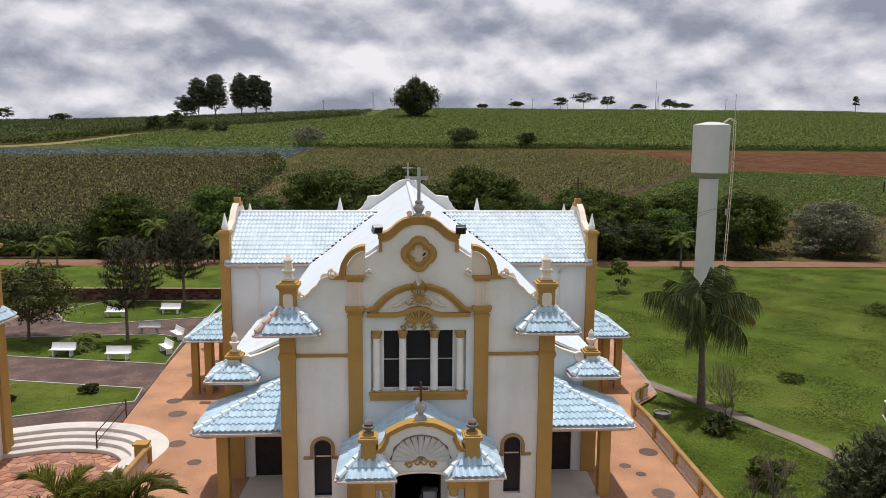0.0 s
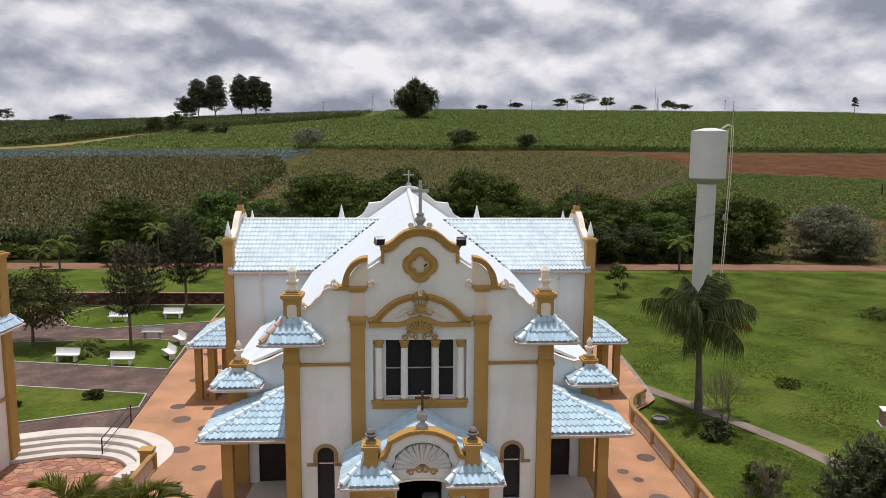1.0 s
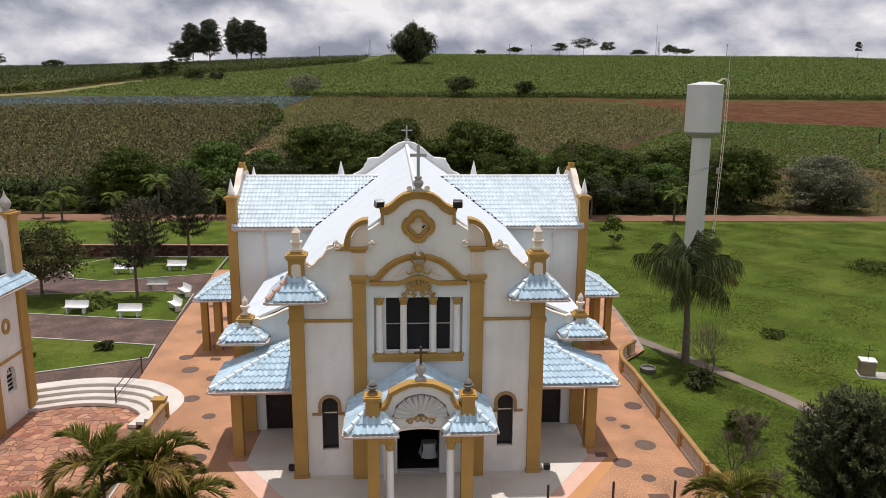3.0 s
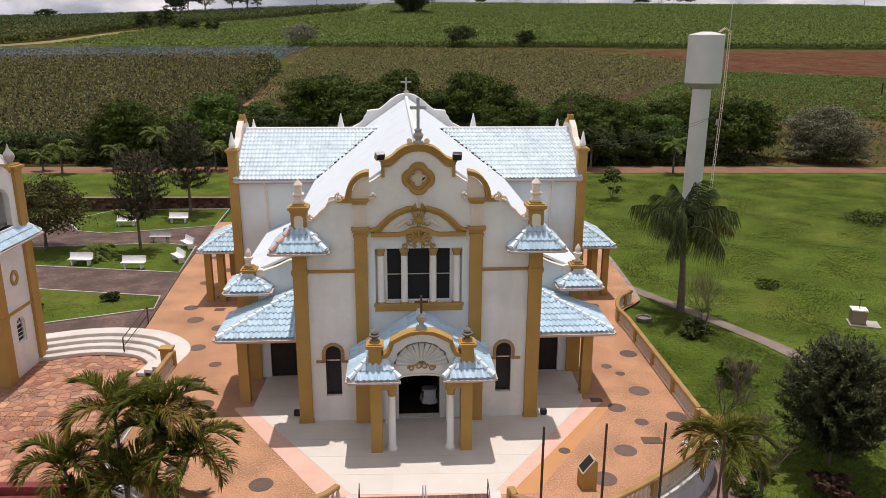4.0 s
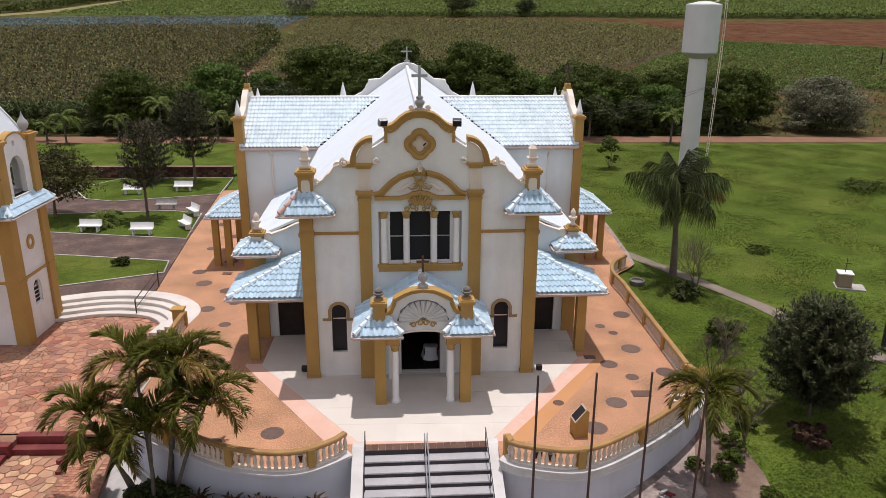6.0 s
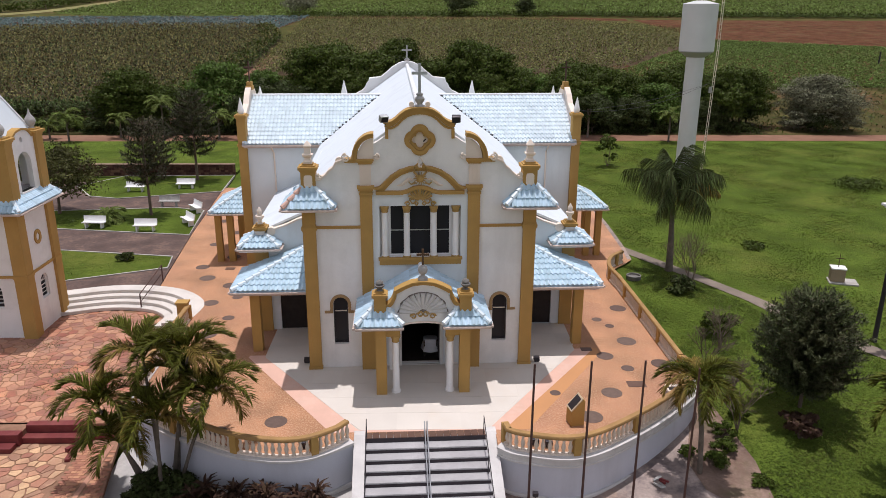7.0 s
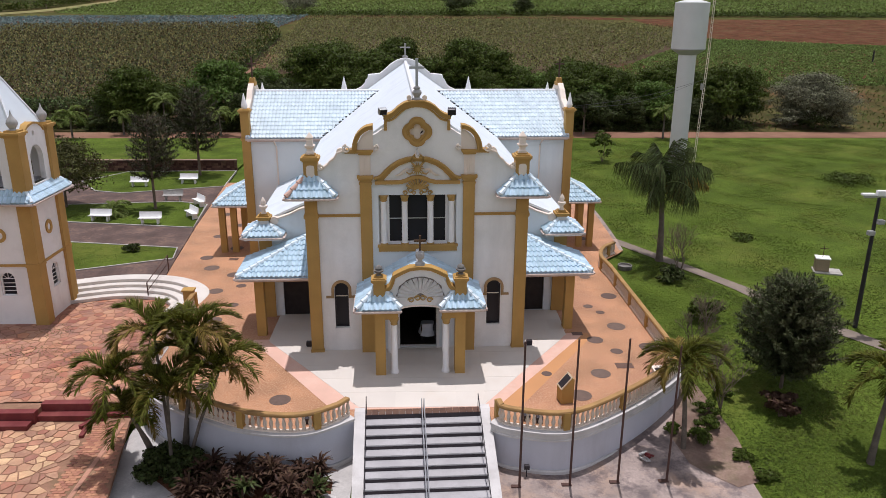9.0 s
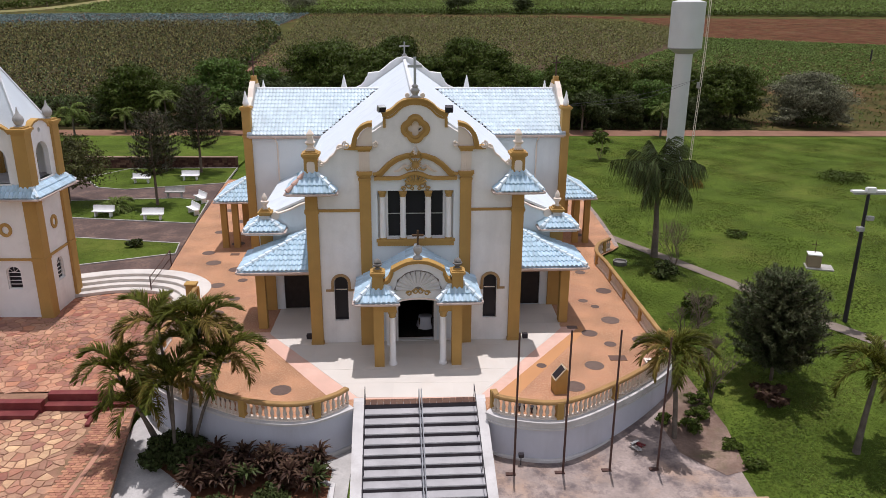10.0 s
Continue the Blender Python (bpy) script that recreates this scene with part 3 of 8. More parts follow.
part("stair_core", bx(SX0, SX1, -5.40, -5.1, -2.1, -0.03), STEP, stairs)
for x0, x1 in ((-2.42, SX0), (SX1, 2.74)):
    bm = bmesh.new()
    prof = [(-4.95, -2.1), (-4.95, 0.05), (-5.25, 0.05), (-5.2 - NST * RUN - 0.1, -NST * RISE + 0.06), (-5.2 - NST * RUN - 0.5, -NST * RISE - 0.1), (-5.2 - NST * RUN - 0.5, -2.4)]
    a = [bm.verts.new((x0, y, z)) for y, z in prof]
    b = [bm.verts.new((x1, y, z)) for y, z in prof]
    bm.faces.new(a); bm.faces.new(b[::-1])
    for i in range(len(prof)):
        j = (i + 1) % len(prof)
        bm.faces.new((a[i], b[i], b[j], a[j]))
    part("side_wall", bm, COPING, stairs, "weathered white side wall")
rail = thing("stair_handrail", "double tubular steel handrail down the middle of the stairs", "handrail", (0.16, -5.2, 0))
slope = RISE / RUN
for dxr in (0.12, 0.21):
    pts = [(dxr, -5.30, -0.02), (dxr, -5.30, 0.52), (dxr, -5.36, 0.60)] + [(dxr, -5.36 - k * 0.5, 0.60 - slope * k * 0.5) for k in range(1, 11)]
    part("rail_tube", tube(bmesh.new(), pts, 0.02, 8), GREYMETAL, rail, smooth=True)
    for k in range(5):
        yk = -5.6 - k * 1.15
        part("post", tube(bmesh.new(), [(dxr, yk, 0.60 + slope * (yk + 5.36)), (dxr, yk, slope * (yk + 5.2) - 0.25)], 0.018, 8), METAL, rail, smooth=True)
for x in (SX0 + 0.06, SX1 - 0.07):
    side = thing("side_handrail", "thin dark handrail beside the stairs", "handrail", (x, -5.3, 0), group="stair side handrails")
    part("rail_tube", tube(bmesh.new(), [(x, -5.3 - k * 0.5, 0.72 - slope * k * 0.5) for k in range(0, 11)], 0.016, 8), METAL, side, smooth=True)
    for k in range(4):
        yk = -5.35 - k * 1.5
        part("post", tube(bmesh.new(), [(x, yk, 0.72 + slope * (yk + 5.3)), (x, yk, slope * (yk + 5.2) - 0.2)], 0.014, 8), METAL, side, smooth=True)

swing = Matrix.Translation((0.2, -5.27, 0)) @ Matrix.Rotation(TURN, 4, "Z") @ Matrix.Translation((-0.2, 5.27, 0))
for ob in [o for o in scene.objects if o.parent is None and o.name.split(".")[0] in ("front_staircase", "stair_handrail", "side_handrail")]:
    ob.matrix_basis = swing @ ob.matrix_basis

# ---- balustrades ----
RAILPAINT = material("weathered_ochre_rail", (0.36, 0.215, 0.085), 0.8, 0.18, 1.5, 22, 0.2, 0.006, (0.19, 0.115, 0.06), 0.6, 1.1)
bal_me = as_mesh("baluster", lathe(bmesh.new(), [(.075, 0), (.075, .05), (.05, .07), (.045, .10), (.075, .19), (.082, .25), (.06, .35), (.04, .43), (.04, .46), (.06, .48), (.06, .50), (.072, .52), (.072, .56)], n=8), BALUSTER, True)


def along(line, step):
    pts = [Vector((p[0], p[1], 0)) for p in line]
    seg = [(b - a).length for a, b in zip(pts, pts[1:])]
    total, out_ = sum(seg), []
    n = max(1, round(total / step))
    for k in range(n + 1):
        d, i = total * k / n, 0
        while i < len(seg) - 1 and d > seg[i]:
            d -= seg[i]; i += 1
        f = min(1, d / seg[i])
        dd = (pts[i + 1] - pts[i]).normalized()
        out_.append((pts[i].lerp(pts[i + 1], f), math.degrees(math.atan2(dd.y, dd.x))))
    return out_


def offset_line(line, d):
    pts = [Vector((p[0], p[1], 0)) for p in line]
    out_ = []
    for i, p in enumerate(pts):
        t = (pts[min(i + 1, len(pts) - 1)] - pts[max(i - 1, 0)]).normalized()
        out_.append(p + Vector((t.y, -t.x, 0)) * d)
    return out_


def balustrade(line, label, z=0.06):
    th = thing("balustrade", label, "balustrade", (line[0][0], line[0][1], 0), group="terrace balustrades")
    top = [(p[0], p[1], z) for p in line]
    part("handrail", strip(bmesh.new(), top, [(-.12, .64), (-.12, .70), (-.09, .74), (.09, .74), (.12, .70), (.12, .64), (.08, .60), (-.08, .60)]), RAILPAINT, th, "weathered ochre rounded coping", True)
    part("base_rail", strip(bmesh.new(), top, [(-.10, -.05), (-.10, .05), (.10, .05), (.10, -.05)]), CREAM, th, "", True)
    for i, (p, a) in enumerate(along(line, 0.235)):
        if i % 12 == 0:
            m = pose(p.x, p.y, z, 0, 0, a)
            b = soft_box(-.13, .13, -.13, .13, -.05, .70, .015)
            bmesh.ops.transform(b, matrix=m, verts=b.verts)
            part("pier", b, OCHRE, th)
        else:
            piece("baluster", bal_me, th, pose(p.x, p.y, z + 0.05, 0, 0, a))
    return th


balustrade(offset_line([(2.82, -5.85)] + [(p.x, p.y) for p in WALL_R[3:]], -0.18), "cream baluster railing with ochre coping curving round the terrace front")
balustrade(offset_line([(11.3, -0.5), (11.25, 3), (11.15, 9.4)] + RUN_R[-14:], -0.25), "cream baluster railing with ochre coping along the lawn")
balustrade(list(reversed(offset_line([(-2.5, -5.65)] + [(p.x, p.y) for p in WALL_L[3:]] + [(-11.65, 5.4)], 0.18))), "cream baluster railing with ochre coping behind the palm clump")
# ---- roof tiles ----
TW, TL = 0.21, 0.36


def tile_profile(n=8, k=2):
    """One wave tile: (across, along, height) rows, with a lip at its low end."""
    rows = []
    for v, lift in ((0.0, 0.048), (TL + 0.05, 0.0)):
        rows.append([(TW * 1.04 * i / n, v, lift + 0.08 * (0.5 - 0.5 * math.cos(2 * math.pi * i / n))) for i in range(n + 1)])
    return rows


def tile_mesh():
    bm = bmesh.new()
    lo, hi = [[bm.verts.new(p) for p in r] for r in tile_profile()]
    lip = [bm.verts.new((p.co.x, p.co.y + 0.004, p.co.z - 0.045)) for p in lo]
    for i in range(len(lo) - 1):
        bm.faces.new((lo[i], lo[i + 1], hi[i + 1], hi[i]))
        bm.faces.new((lip[i], lip[i + 1], lo[i + 1], lo[i]))
    return as_mesh("tile", bm, TILE_BLUE, True)


TILE_ME = tile_mesh()


def inside(poly, x, y):
    r = False
    for i in range(len(poly)):
        (ax, ay), (bx_, by_) = poly[i], poly[i - 1]
        if (ay > y) != (by_ > y) and x < (bx_ - ax) * (y - ay) / (by_ - ay) + ax:
            r = not r
    return r


def roof_plane(parent, corners, joined=False, slab=True, turned=True):
    """A tiled slope: the corners' first edge is the eave; tiles are pieces of their own or, on large far slopes, one joined sheet."""
    c = [skew(p) if turned else Vector(p) for p in corners]
    eu = (c[1] - c[0]).normalized()
    en = eu.cross(c[2] - c[0]).normalized()
    flip = en.z < 0
    if flip:
        en = -en
    ev = en.cross(eu)
    if ev.z < 0:
        ev = -ev
    poly = [((p - c[0]).dot(eu), (p - c[0]).dot(ev)) for p in c]
    us, vs = [p[0] for p in poly], [p[1] for p in poly]
    spots = []
    v = -0.03
    while v < max(vs):
        u = min(us)
        while u < max(us) - TW * 0.3:
            if inside(poly, u + TW / 2, v + TL * 0.45):
                spots.append(c[0] + eu * u + ev * v + en * 0.012)
            u += TW
        v += TL
    rot = Matrix((eu, ev, en)).transposed().to_4x4()
    if slab:
        bm = bmesh.new()
        rim = [p - ev * 0.03 if k < 2 else p for k, p in enumerate(c)]
        top = [bm.verts.new(p) for p in rim]
        low = [bm.verts.new(p - Vector((0, 0, 0.09))) for p in rim]
        bm.faces.new(top); bm.faces.new(low[::-1])
        for i in range(len(c)):
            j = (i + 1) % len(c)
            bm.faces.new((top[i], top[j], low[j], low[i]))
        part("roof_deck", bm, TILE if joined else TILE_BLUE, parent)
        # Extra board past the tiles, added so the eave's shadow falls straight.
        away = Vector((-ev.x, -ev.y, 0)).normalized()
        eb, ends = bmesh.new(), []
        for p in (c[0] - eu * 0.03, c[1] + eu * 0.03):
            ends.append([eb.verts.new(p + away * o + Vector((0, 0, h))) for o, h in ((0.0, -0.11), (0.135, -0.11), (0.135, -0.045), (0.0, -0.03))])
        for i in range(4):
            eb.faces.new((ends[0][i], ends[0][(i + 1) % 4], ends[1][(i + 1) % 4], ends[1][i]))
        eb.faces.new(ends[0]); eb.faces.new(ends[1][::-1])
        part("eave_board", eb, FASCIA, parent, "pale eave board, added to straighten the eave's shadow")
    if joined:
        verts, faces = [], []
        rows = tile_profile()
        n = len(rows[0])
        for s in spots:
            b = len(verts)
            for r in rows:
                verts += [tuple(s + rot @ Vector(p)) for p in r]
            verts += [tuple(s + rot @ Vector((p[0], p[1] + 0.004, p[2] - 0.045))) for p in rows[0]]
            for i in range(n - 1):
                faces.append((b + i, b + i + 1, b + n + i + 1, b + n + i))
                faces.append((b + 2 * n + i, b + 2 * n + i + 1, b + i + 1, b + i))
        me = bpy.data.meshes.new("tiles")
        me.from_pydata(verts, [], faces)
        me.materials.append(TILE)
        for p in me.polygons:
            p.use_smooth = True
        me.set_sharp_from_angle(angle=radians(50))
        ob = new("tiles", me)
        ob.parent = parent
        ob.matrix_parent_inverse = parent.matrix_world.inverted()
        ob["kind"] = "stuff"
    else:
        for s in spots:
            piece("tile", TILE_ME, parent, Matrix.Translation(s) @ rot)


def ridge(parent, a, b, r=0.095, mat=None, name="ridge_tile"):
    """Half-round ridge tiles, one behind the other, from low a to high b."""
    a, b = skew(a), skew(b)
    n = max(1, round((b - a).length / 0.38))
    for i in range(n):
        p, q = a.lerp(b, i / n), a.lerp(b, min(1, (i + 1.12) / n))
        part(name, tube(bmesh.new(), [p + Vector((0, 0, 0.075)), q + Vector((0, 0, 0.04))], r * 1.3, 8, 0.8), (mat or TILE), parent, smooth=True)


def cpart(name, bm, mat, parent, label="", smooth=False):
    return part(name, askew(bm), mat, parent, label, smooth)


# Unseen porch ceiling; its dark colour cuts bounced light and deepens the shade.
DARKCEILING = material("dark_unseen_ceiling", (0.12, 0.075, 0.045), 0.7, 0.2, 3, 30, 0.2)
# ---- the church ----
church = thing("church", "pale blue church with ochre pilasters and light blue tiled roofs", "church")
FRONT = [(0, 10.87), (0.25, 10.86), (0.5, 10.78), (0.72, 10.64), (0.86, 10.51), (1.0, 10.40), (1.16, 10.32), (1.3, 10.29), (1.3, 9.97), (1.5, 9.86), (1.68, 9.73), (1.82, 9.66),
         (1.82, 9.86), (2.05, 9.76), (2.27, 9.55), (2.42, 9.28), (2.47, 9.02), (2.95, 9.02), (3.3, 8.9), (3.42, 8.68), (3.58, 8.58), (3.7, 8.42), (3.95, 8.24), (4.24, 8.2), (4.24, 0.0)]
outline = FRONT + [(-x, z) for x, z in reversed(FRONT)][:-1]
WIN = [(-1.65, 4.97), (1.65, 4.97), (1.65, 7.13), (-1.65, 7.13)]
SIDE_R = arch(3.05, 3.66, 1.10, 2.92)
SIDE_L = arch(-3.66, -3.05, 1.10, 2.92)
DOOR = arch(-0.82, 0.82, 0.03, 2.1)


def quatrefoil(r, cz=9.83, n=10, out=0.62, lobe=0.45):
    """Four lobes: how far out their centres lie, and how wide they are."""
    pts = []
    half_ = math.pi / 4 + math.asin(min(1, out * math.sqrt(0.5) / lobe))
    for k in range(4):
        a0 = math.pi / 2 * k
        for i in range(n):
            a = a0 - half_ * 0.985 + half_ * 1.97 * i / (n - 1)
            pts.append((r * (out * math.cos(a0) + lobe * math.cos(a)), cz + r * (out * math.sin(a0) + lobe * math.sin(a))))
    return pts


front = cpart("facade_wall", holed(bmesh.new(), outline, [WIN, SIDE_R, SIDE_L, DOOR, quatrefoil(0.36, 9.80)], 0.0, 0.38), WALL, church, "pale bluish grey facade wall with rain streaks")
# cornices
TOPARC = [(-1.38, 10.31), (-1.2, 10.31), (-1.02, 10.38), (-0.88, 10.48), (-0.72, 10.64), (-0.5, 10.79), (-0.25, 10.87), (0, 10.89)]
TOPARC = TOPARC + [(-x, z) for x, z in reversed(TOPARC[:-1])]
cpart("crown_cornice", band(bmesh.new(), TOPARC, 0.15, -0.10, 0.42), OCHRE, church, "ochre scrolled crown cornice", True)
cpart("crown_cornice_lip", band(bmesh.new(), [(x * 1.03, z + 0.15) for x, z in TOPARC], 0.055, -0.2, 0.45), OCHRE, church, "", True)
cpart("crown_cornice_fillet", band(bmesh.new(), [(x * 0.93, z - 0.09) for x, z in TOPARC], 0.085, -0.05, 0.02), OCHRE, church, "", True)
for s in (-1, 1):
    cpart("crown_drop", bx(*sorted((s * 1.24, s * 1.36)), -0.1, 0.40, 9.86, 10.26), OCHRE, church)
    for x, z, r in ((1.46, 9.74, 0.11), (3.18, 8.96, 0.17), (4.13, 8.32, 0.11), (2.66, 9.05, 0.10), (0.32, 11.17, 0.10)):
        b = lathe(bmesh.new(), [(r, -0.12), (r, 0.12)], n=16)
        for k, rr in ((0, 0.72), (1, 0.42)):
            lathe(b, [(r * rr, -0.12 - 0.03 * (k + 1)), (r * rr, 0.0)], n=14)
        bmesh.ops.rotate(b, verts=b.verts, matrix=Matrix.Rotation(math.pi / 2, 3, "X"))
        bmesh.ops.translate(b, verts=b.verts, vec=(s * x, 0.14, z))
        cpart("scroll", b, CREAM, church, "cream plaster scroll", True)
    quarter = [(s * (1.82 + 0.68 * math.sin(a)), 9.06 + 0.85 * math.cos(a)) for a in [math.pi / 2 * i / 10 for i in range(11)]]
    cpart("quarter_cornice", band(bmesh.new(), quarter, 0.17, -0.14, 0.42, s), OCHRE, church, "ochre quarter-round cornice", True)
    cpart("quarter_cornice_lip", band(bmesh.new(), [(s * 1.82 + (x - s * 1.82) * 1.22, 9.06 + (z - 9.06) * 1.16) for x, z in quarter], 0.05, -0.22, 0.42, s), OCHRE, church, "", True)
    fill = [(s * 1.83, 9.05)] + [(s * 1.82 + (x - s * 1.82) * 0.98, 9.05 + (z - 9.06) * 0.98) for x, z in quarter]
    cpart("quarter_panel", holed(bmesh.new(), fill if s > 0 else fill[::-1], [], -0.03, 0.01), CREAM, church, "cream panel")
    edge = [(2.95, 9.02), (3.3, 8.9), (3.42, 8.68), (3.58, 8.58), (3.7, 8.42), (3.95, 8.24), (4.15, 8.2)]
    cpart("parapet_moulding", band(bmesh.new(), [(s * x, z) for x, z in edge], 0.07, -0.08, 0.42, s), CREAM, church, "cream parapet moulding", True)
    cpart("parapet_ledge", bx(*sorted((s * 2.45, s * 3.0)), -0.08, 0.42, 8.92, 9.06), OCHRE, church)
    for vx, vz, vr, turn in ((2.92, 9.13, 0.17, 1), (1.72, 9.16, 0.12, -1), (3.98, 8.36, 0.13, 1)):
        pts = [(s * (vx + turn * vr * (1 - 0.75 * i / 22) * math.cos(math.pi / 2 - i / 22 * 2 * math.pi * 1.6)), -0.10, vz + vr * (1 - 0.75 * i / 22) * math.sin(math.pi / 2 - i / 22 * 2 * math.pi * 1.6)) for i in range(23)]
        cpart("volute", tube(bmesh.new(), pts, 0.045, 6, 0.7), CREAM, church, "cream spiral volute", True)
    # inner pilaster with capital, short fluted upper shaft and second capital
    x0, x1 = sorted((s * 1.93, s * 2.42))
    cpart("pilaster", bx(x0, x1, -0.12, 0.0, 0.0, 7.62), OCHRE, church, "ochre pilaster")
    cap = bmesh.new()
    for e, z0, z1 in ((0.03, 7.62, 7.70), (0.0, 7.70, 7.80), (0.05, 7.80, 7.88), (0.09, 7.88, 8.0)):
        box(cap, x0 - e, x1 + e, -0.12 - e, 0.0, z0, z1)
    cpart("capital", cap, OCHRE, church)
    sh = bx(x0 + 0.02, x1 - 0.02, -0.07, 0.0, 8.0, 8.88)
    for k in range(4):
        xx = x0 + 0.06 + k * (x1 - x0 - 0.12) / 4
        box(sh, xx + 0.02, xx + (x1 - x0 - 0.12) / 4 - 0.02, -0.10, -0.07, 8.06, 8.82)
    cpart("upper_shaft", sh, CREAM, church, "cream fluted short pilaster")
    cap = bmesh.new()
    for e, z0, z1 in ((0.02, 8.86, 8.93), (0.06, 8.93, 8.99), (0.10, 8.99, 9.07)):
        box(cap, x0 - e, x1 + e, -0.10 - e, 0.0, z0, z1)
    cpart("capital", cap, OCHRE, church)
    # outer pilaster
    x0, x1 = sorted((s * 4.22, s * 4.74))
    cpart("corner_pilaster", bx(x0, x1, -0.16, 0.46, 0.0, 7.12), OCHRE, church, "ochre corner pilaster")
    mid = bmesh.new()
    for e, z0, z1 in ((0.02, 6.14, 6.20), (0.05, 6.20, 6.32), (0.02, 6.32, 6.40)):
        box(mid, x0 - e, x1 + e, -0.16 - e, 0.47, z0, z1)
    cpart("pilaster_band", mid, OCHRE, church)
    cpart("pilaster_foot", bx(x0 - 0.03, x1 + 0.03, -0.19, 0.47, 0.0, 0.14), OCHRE, church)
    x0, x1 = sorted((s * 2.42, s * 4.22))
    sc = bx(x0, x1, -0.05, 0.0, 6.21, 6.29)
    box(sc, x0, x1, -0.08, 0.0, 6.29, 6.33)
    cpart("string_course", sc, OCHRE, church)
    # rooflet round the corner pilaster
    cx, E, zt, ze, py = s * 4.43, 1.0, 7.88, 7.2, 0.2
    rl = part("corner_rooflet", askew(bx(cx - E + 0.03, cx + E - 0.03, py - E * 0.8 + 0.03, py + E * 0.8 - 0.03, ze - 0.10, ze - 0.015)), FASCIA, church, "small hipped tile roof round the corner pilaster")
    soff = E - 0.2
    cpart("rooflet_soffit", bx(cx - soff, cx + soff, py - E * 0.8 + 0.2, py + E * 0.8 - 0.2, ze - 0.2, ze - 0.1), OCHRE, rl)
    fy, by = py - E * 0.8, py + E * 0.8
    t0, t1, ty0, ty1 = cx - 0.28, cx + 0.28, py - 0.28, py + 0.28
    quad = [(cx - E, fy, ze), (cx + E, fy, ze), (cx + E, by, ze), (cx - E, by, ze)]
    tq = [(t0, ty0, zt), (t1, ty0, zt), (t1, ty1, zt), (t0, ty1, zt)]
    for k in range(4):
        j = (k + 1) % 4
        roof_plane(rl, [quad[k], quad[j], tq[j], tq[k]])
        ridge(rl, quad[k], tq[k], 0.085, TILE_OLD if (s < 0 and k == 0) else None)
    # pedestal and pinnacle
    ped = bmesh.new()
    for h, z0, z1 in ((0.29, 7.8, 8.58), (0.33, 8.58, 8.65), (0.38, 8.65, 8.77), (0.30, 8.77, 8.82), (0.22, 8.82, 8.88)):
        box(ped, cx - h, cx + h, py - h, py + h, z0, z1)
    pd = cpart("pinnacle_pedestal", ped, OCHRE, church, "ochre pedestal with cream panel")
    pp = [(cx + 0.17 * math.copysign(abs(math.cos(a)) ** 0.5, math.cos(a)), 8.2 + 0.24 * math.copysign(abs(math.sin(a)) ** 0.5, math.sin(a))) for a in [2 * math.pi * i / 20 for i in range(20)]]
    cpart("pedestal_panel", holed(bmesh.new(), pp, [], py - 0.31, py - 0.285), CREAM, pd)
    pin = lathe(bmesh.new(), [(.17, 8.88), (.17, 8.95), (.12, 9.0), (.12, 9.1), (.19, 9.17), (.20, 9.23), (.14, 9.25), (.11, 9.48), (.15, 9.53), (.15, 9.57), (.02, 9.76)], cx, py, 0, square=True)
    cpart("pinnacle", pin, CREAM, church, "cream stepped pinnacle")
    # small side window
    wx0, wx1 = sorted((s * 3.05, s * 3.66))
    win = cpart("arched_window", holed(bmesh.new(), arch(wx0, wx1, 1.10, 2.92), [arch(wx0 + .05, wx1 - .05, 1.15, 2.92)], 0.16, 0.24), METAL, church, "narrow dark arched window")
    cpart("pane", holed(bmesh.new(), arch(wx0 + .05, wx1 - .05, 1.15, 2.92), [], 0.20, 0.21), GLASS, win)
    cpart("crossbar", bx(wx0 + .05, wx1 - .05, 0.15, 0.23, 2.54, 2.575), CREAM, win)
    am = (wx0 + wx1) / 2
    head = [(am + 0.315 * math.cos(a), 2.92 + 0.315 * math.sin(a)) for a in [math.pi * i / 14 for i in range(15)]]
    hood = band(bmesh.new(), [(wx1 + 0.012, 2.55)] + head + [(wx0 - 0.012, 2.55)], 0.12, -0.05, 0.05, -1)
    box(hood, wx0 - 0.36, wx0 - 0.012, -0.05, 0.0, 2.53, 2.63)
    box(hood, wx1 + 0.012, wx1 + 0.36, -0.05, 0.0, 2.53, 2.63)
    cpart("window_hood", hood, material("hood_brown" + str(s), (0.36, 0.24, 0.12), 0.8, 0.1, 2, 30, 0.1), church, "brown hood moulding", True)
# quatrefoil window
qw = cpart("quatrefoil_window", holed(bmesh.new(), quatrefoil(0.56, 9.80, out=0.40, lobe=0.60), [quatrefoil(0.42, 9.80, out=0.40, lobe=0.60)], -0.13, 0.05), OCHRE, church, "ochre quatrefoil window surround", True)
cpart("surround_lip", holed(bmesh.new(), quatrefoil(0.62, 9.80, out=0.40, lobe=0.60), [quatrefoil(0.55, 9.80, out=0.40, lobe=0.60)], -0.07, 0.0), OCHRE, qw)
cpart("inner_ring", holed(bmesh.new(), quatrefoil(0.415, 9.80, out=0.40, lobe=0.60), [quatrefoil(0.33, 9.80, out=0.52, lobe=0.44)], -0.05, 0.1), OCHRE, qw)
cpart("quatrefoil_panel", holed(bmesh.new(), quatrefoil(0.36, 9.80, out=0.52, lobe=0.44), [], 0.10, 0.2), CREAM, qw, "cream panel with a broken dark hole")
br = [(0.12, 9.70), (0.19, 9.72), (0.25, 9.80), (0.24, 9.84), (0.15, 9.78)]
cpart("broken_hole", holed(bmesh.new(), br, [], 0.09, 0.096), DARK, qw)
field = [(-1.93, 0.1), (1.93, 0.1), (1.93, 7.62), (-1.93, 7.62)]
